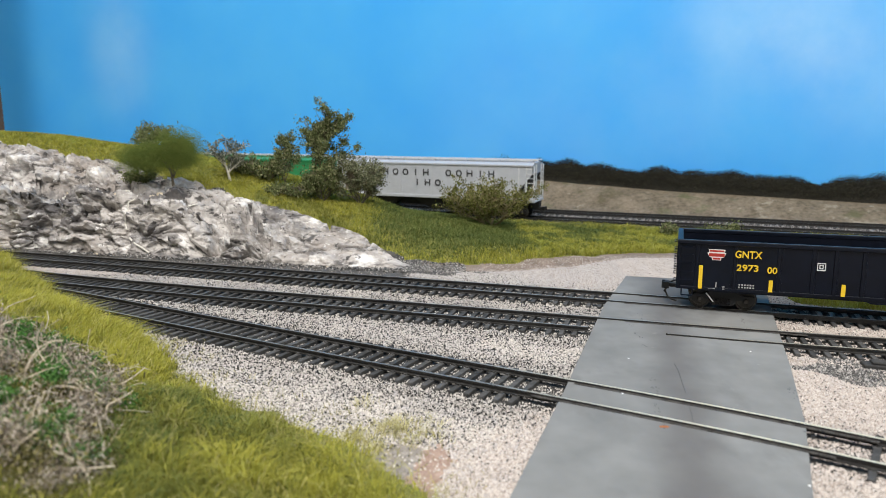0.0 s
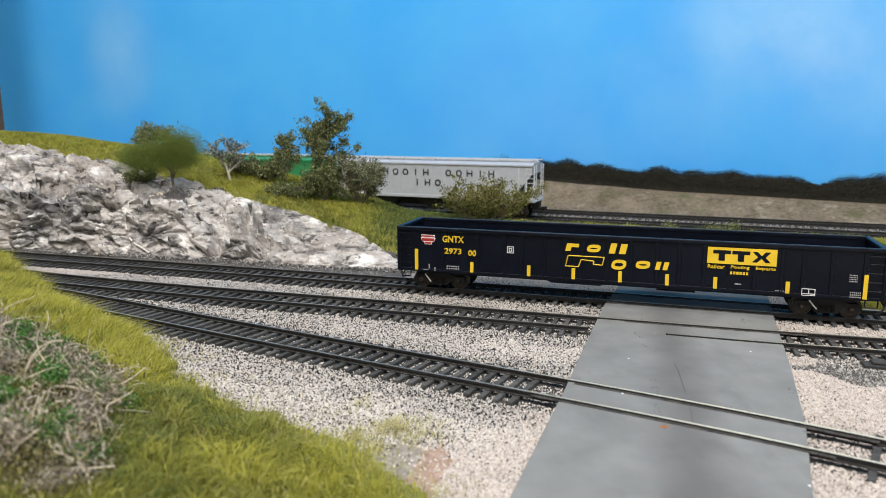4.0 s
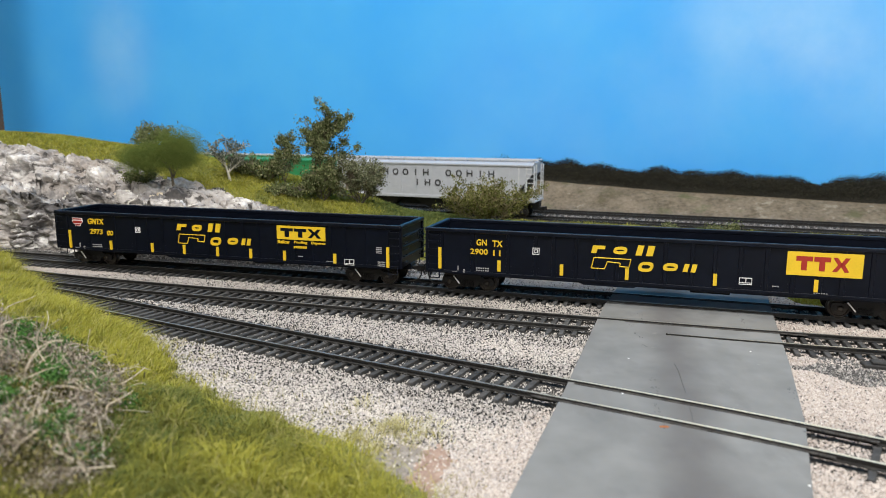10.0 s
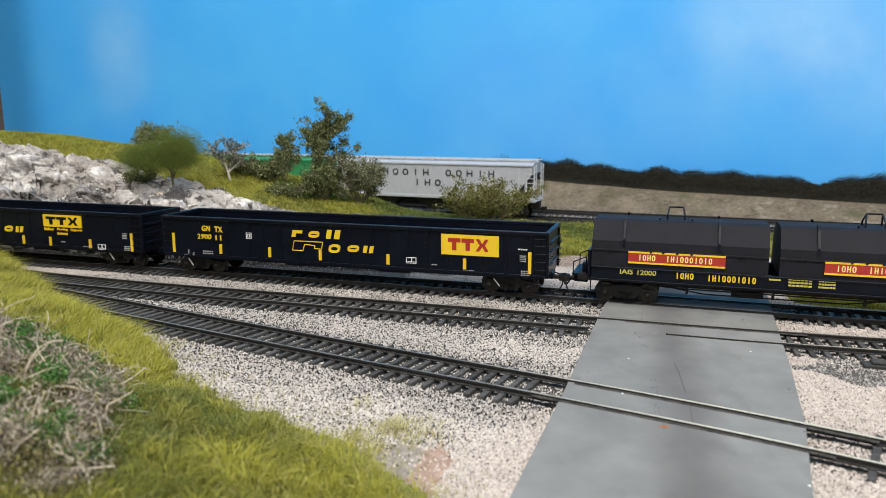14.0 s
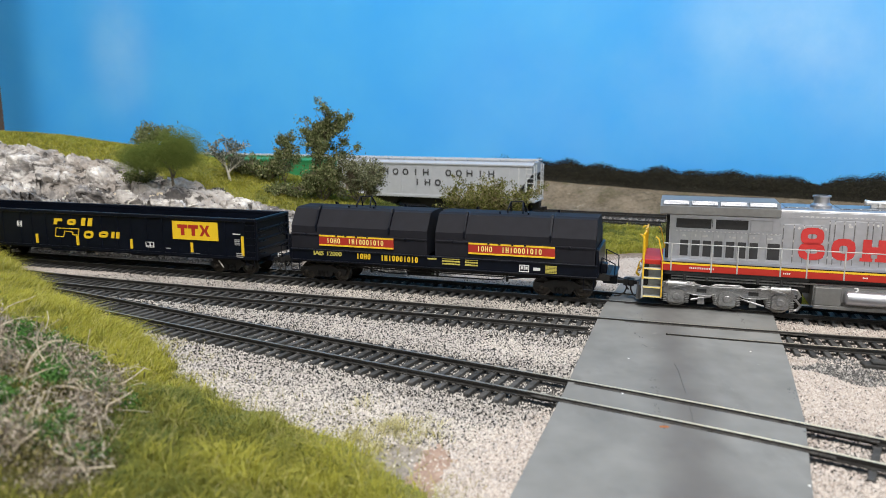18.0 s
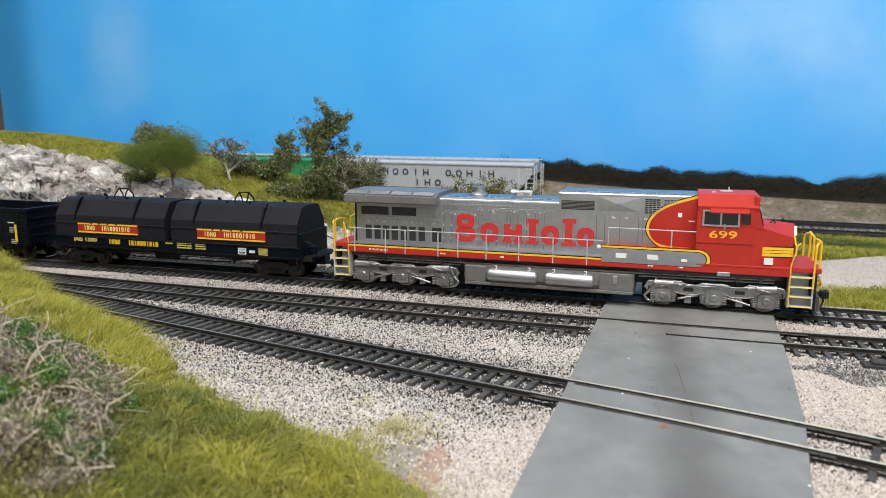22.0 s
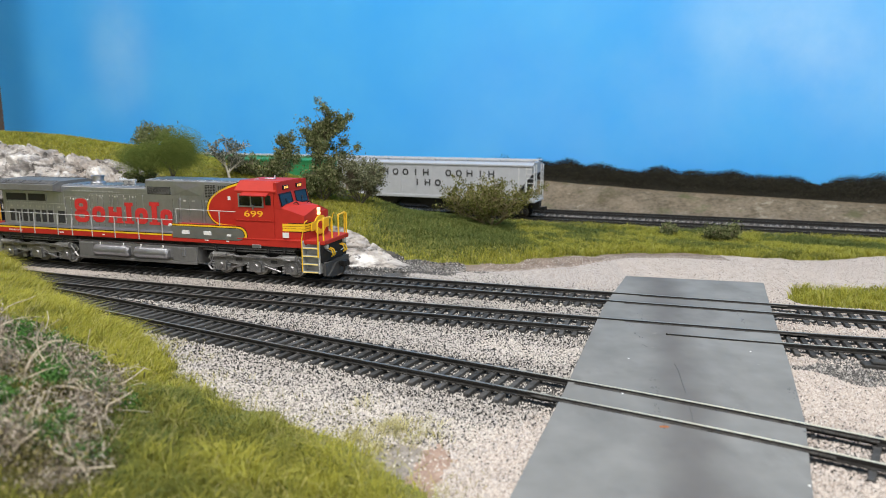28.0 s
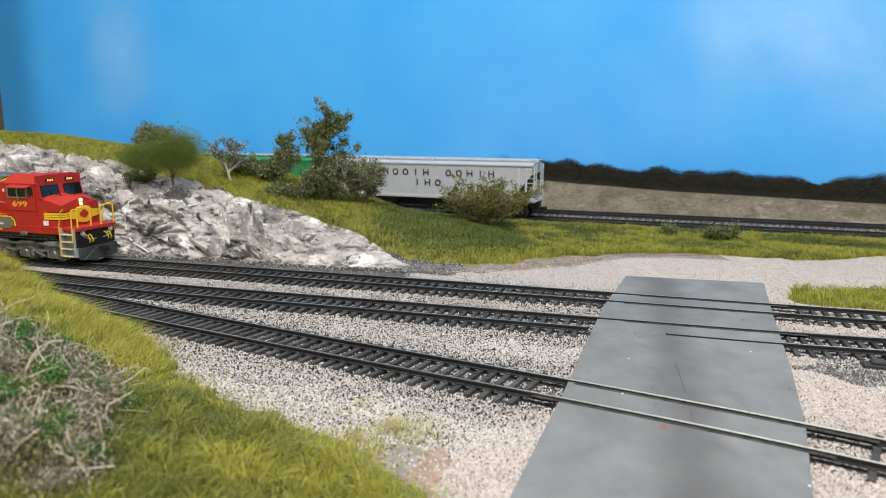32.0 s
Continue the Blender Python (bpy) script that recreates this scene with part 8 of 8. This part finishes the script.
def fibre_tree():
    """A fuzzy tree of fine green fibre on a short trunk."""
    ob = thing("tree", "fuzzy olive green fibre model tree on the rock ledge", "tree", at=pose(-0.196, 0.532, 0.041), group="trees and bushes")
    twigs, tips = Shape(), []
    grow((0, 0, 0), (-0.1, 0, 1), 16, 1.1, 2, twigs, tips, 9, 0, 0.9)
    part("trunk", twigs, M_BARK, ob)
    # two soft lobes, thick at the heart and thinning outwards
    n = 110000
    d = rng.normal(0, 1, (n, 3))
    d /= np.linalg.norm(d, axis=1)[:, None]
    rad = np.clip(np.abs(rng.normal(0, 0.52, n)), 0, 1.25) ** 0.8
    lobe = rng.uniform(0, 1, n) < 0.55
    p = d * rad[:, None] * np.where(lobe[:, None], np.array([[20, 16, 15.5]]), np.array([[20, 15, 11]]))
    p = p + np.where(lobe[:, None], np.array([[4.0, 0, 25]]), np.array([[-19.0, -2, 20]]))
    unit = ((-0.03, 0, -1.0), (0.03, 0, -1.0), (0, 0, 1.3))
    me = scatter_mesh("crown", p, unit, ((0, 1, 2),), rng.uniform(1.0, 2.2, n))
    part("crown", me, M_FIBRE, ob, "fine green fibre crown")
    return ob


fibre_tree()


def hedge():
    """The dark fibre bush strip along the top of the embankment."""
    n = 150000
    x = rng.uniform(-60, 520, n)
    e = rng.uniform(-11, 11, n)
    crest = 22 + 4.5 * wave(x, x * 0, 23, 2) + 3.5 * wave(x, x * 0, 8, 5) + 5 * np.exp(-((x - 135) / 16) ** 2)
    z = rng.uniform(0, 1, n) ** 0.5 * (0.90 + 0.18 * rng.uniform(0, 1, n) ** 2) * crest * np.sqrt(np.clip(1 - (e / 12.5) ** 2, 0.05, 1))
    y = 742 - 0.47 * (x - 107) + 73 + e
    c = np.stack([x, y, land(x, y) + z - 1], 1)
    unit = ((-0.12, 0, -1.0), (0.12, 0, -1.0), (0, 0, 1.2))
    ob = thing("hedge", "dark brown fibre bush strip along the embankment top", "hedge")
    part("fibre_mass", scatter_mesh("fibre_mass", c, unit, ((0, 1, 2),), rng.uniform(1.0, 2.0, n)), M_HEDGEFIBRE, ob)["kind"] = "stuff"
    core = Shape()
    v, f = [], []
    xs_ = np.arange(-70, 531, 4.0)
    for xx in xs_:
        cr = 0.80 * (22 + 5 * math.exp(-(((xx - 135) / 16) ** 2)) + 4.5 * float(wave(xx, 0, 23, 2)) + 2.5 * float(wave(xx, 0, 8, 5)))
        yy = 742 - 0.47 * (xx - 107) + 73
        g = float(land(xx, yy))
        v += [(xx, yy - 10, g - 2), (xx, yy - 9, g + cr * 0.5), (xx, yy - 4, g + cr * 0.92), (xx, yy + 4, g + cr * 0.92), (xx, yy + 10, g - 2)]
    for i in range(len(xs_) - 1):
        f += [(i * 5 + j, i * 5 + 5 + j, i * 5 + 6 + j, i * 5 + 1 + j) for j in range(4)]
    part("core", core.add(v, f), M_HEDGE, ob)


hedge()


def dry_bush(x, y, wide, deep, high, count, seed):
    """Tangled pale dead twigs over clumps of grey-brown, olive and mossy scrub."""
    z = float(land(x, y))
    ob = thing("dry_bush", "tangled dry grey-brown scrub with pale twigs on grass bank", "bush", at=pose(x * MM, y * MM, z * MM), group="scrub on the bank")
    r = random.Random(seed)
    tw = Shape()
    for k in range(count):
        a, rad = r.uniform(0, 6.283), math.sqrt(r.random())
        px, py = math.cos(a) * rad * wide, math.sin(a) * rad * deep
        pz = float(land(x + px, y + py)) - z + r.uniform(0.4, 1.15) * high * (1 - rad * 0.7)
        d = Vector((r.gauss(0, 1), r.gauss(0, 1), r.gauss(0.2, 0.6))).normalized()
        p = Vector((px, py, pz))
        rr = r.uniform(0.11, 0.2) if r.random() < 0.82 else r.uniform(0.26, 0.42)
        turn = Vector((r.gauss(0, 0.35), r.gauss(0, 0.35), r.gauss(-0.1, 0.3)))
        for s in range(5):
            q = p + d * r.uniform(1.6, 3.6)
            tw.tube(p, q, rr, 5, rr * 0.85, caps=False)
            p, rr = q, rr * 0.85
            d = (d + turn + Vector((r.gauss(0, 0.25), r.gauss(0, 0.25), r.gauss(0, 0.2)))).normalized()
    part("twig_tangle", tw, M_TWIG, ob, "tangled pale dry twigs")["kind"] = "stuff"
    for name, mat, clumps, per, fuzz, lift in (("pale_scrub", M_CLUMPPALE, 28, 520, 2.3, 0.95), ("olive_scrub", M_CLUMPDARK, 26, 420, 4.0, 0.45), ("moss", M_CLUMPGREEN, 10, 520, 2.2, 1.15)):
        a, rad = rng.uniform(0, 6.283, clumps), np.sqrt(rng.uniform(0, 1, clumps))
        px, py = np.cos(a) * rad * wide, np.sin(a) * rad * deep
        c = np.repeat(np.stack([px, py, land(x + px, y + py) - z + lift * high * (1 - rad * 0.7)], 1), per, 0) + rng.normal(0, fuzz, (clumps * per, 3)) * np.array([1, 1, 0.8])
        part(name, leaf_mesh(name, c, np.stack([rng.uniform(0.3, 0.8, len(c)), rng.uniform(0.2, 0.4, len(c)), rng.uniform(0.2, 0.5, len(c))], 1)), mat, ob)["kind"] = "stuff"
    return ob


dry_bush(-130, 206, 32, 17, 14, 210, 3)
dry_bush(-112, 180, 30, 22, 14, 220, 4)
dry_bush(-94, 152, 15, 11, 8, 70, 5)

# switch stand beside the second track
sw = thing("switch_stand", "low black plastic switch machine beside the track", "switch stand", at=pose(0.1655, 0.263, -0.003, 0, 0, -15))
part("base", Shape().box(-7, 7, -3.0, 3.0, 0, 1.6, 0.3), M_TIE, sw)
part("motor_cover", Shape().box(-4, 5, -2.0, 2.0, 1.6, 2.8, 0.4), M_TIE, sw)
x, y = rng.uniform(132, 215, 20000), rng.uniform(205, 285, 20000)
k = np.abs(y - (line("B", x)[0] - 30)) + 4 * wave(x, y, 6) < 15 * smooth_step(134, 150, x)
tagged(part("rubble", scatter_mesh("rubble", np.stack([x, y, land(x, y) + 0.2], 1)[k], PYR, PYR_F, rng.uniform(0.3, 0.7, int(k.sum())), upright=True, tilt=0.3, jitter=0.3), M_RUBBLE), "dark cinders beside the switch", "rubble", kind="stuff")

# wooden post at the end of the backdrop
post = part("post", Shape().box(-20, 20, -20, 20, -60, 900, 2), M_POST, at=pose(-0.578, 0.925, 0, 0, 0, -18))
tagged(post, "dark brown wooden post at the end of the backdrop", "post", kind="structure")


# ---------------------------------------------------------------- movement
def motions():
    for ob, u, half in ((gon_1, 8.5, 92.5), (gon_2, 250, 92.5), (coil, 468, 66.5), (loco, 691, 78)):
        walk(ob, [(t, vehicle_pose(s + u, half)) for t, s in RUN])
    steps = [k * 4 / 30 for k in range(241)]
    run_s = np.interp(steps, [t for t, s in RUN], [s for t, s in RUN])
    for w, x, r in SPIN:
        walk(w, [(t, pose(x * MM, 0, r * MM, 0, math.degrees(s / r), 0)) for t, s in zip(steps, run_s)])


motions()
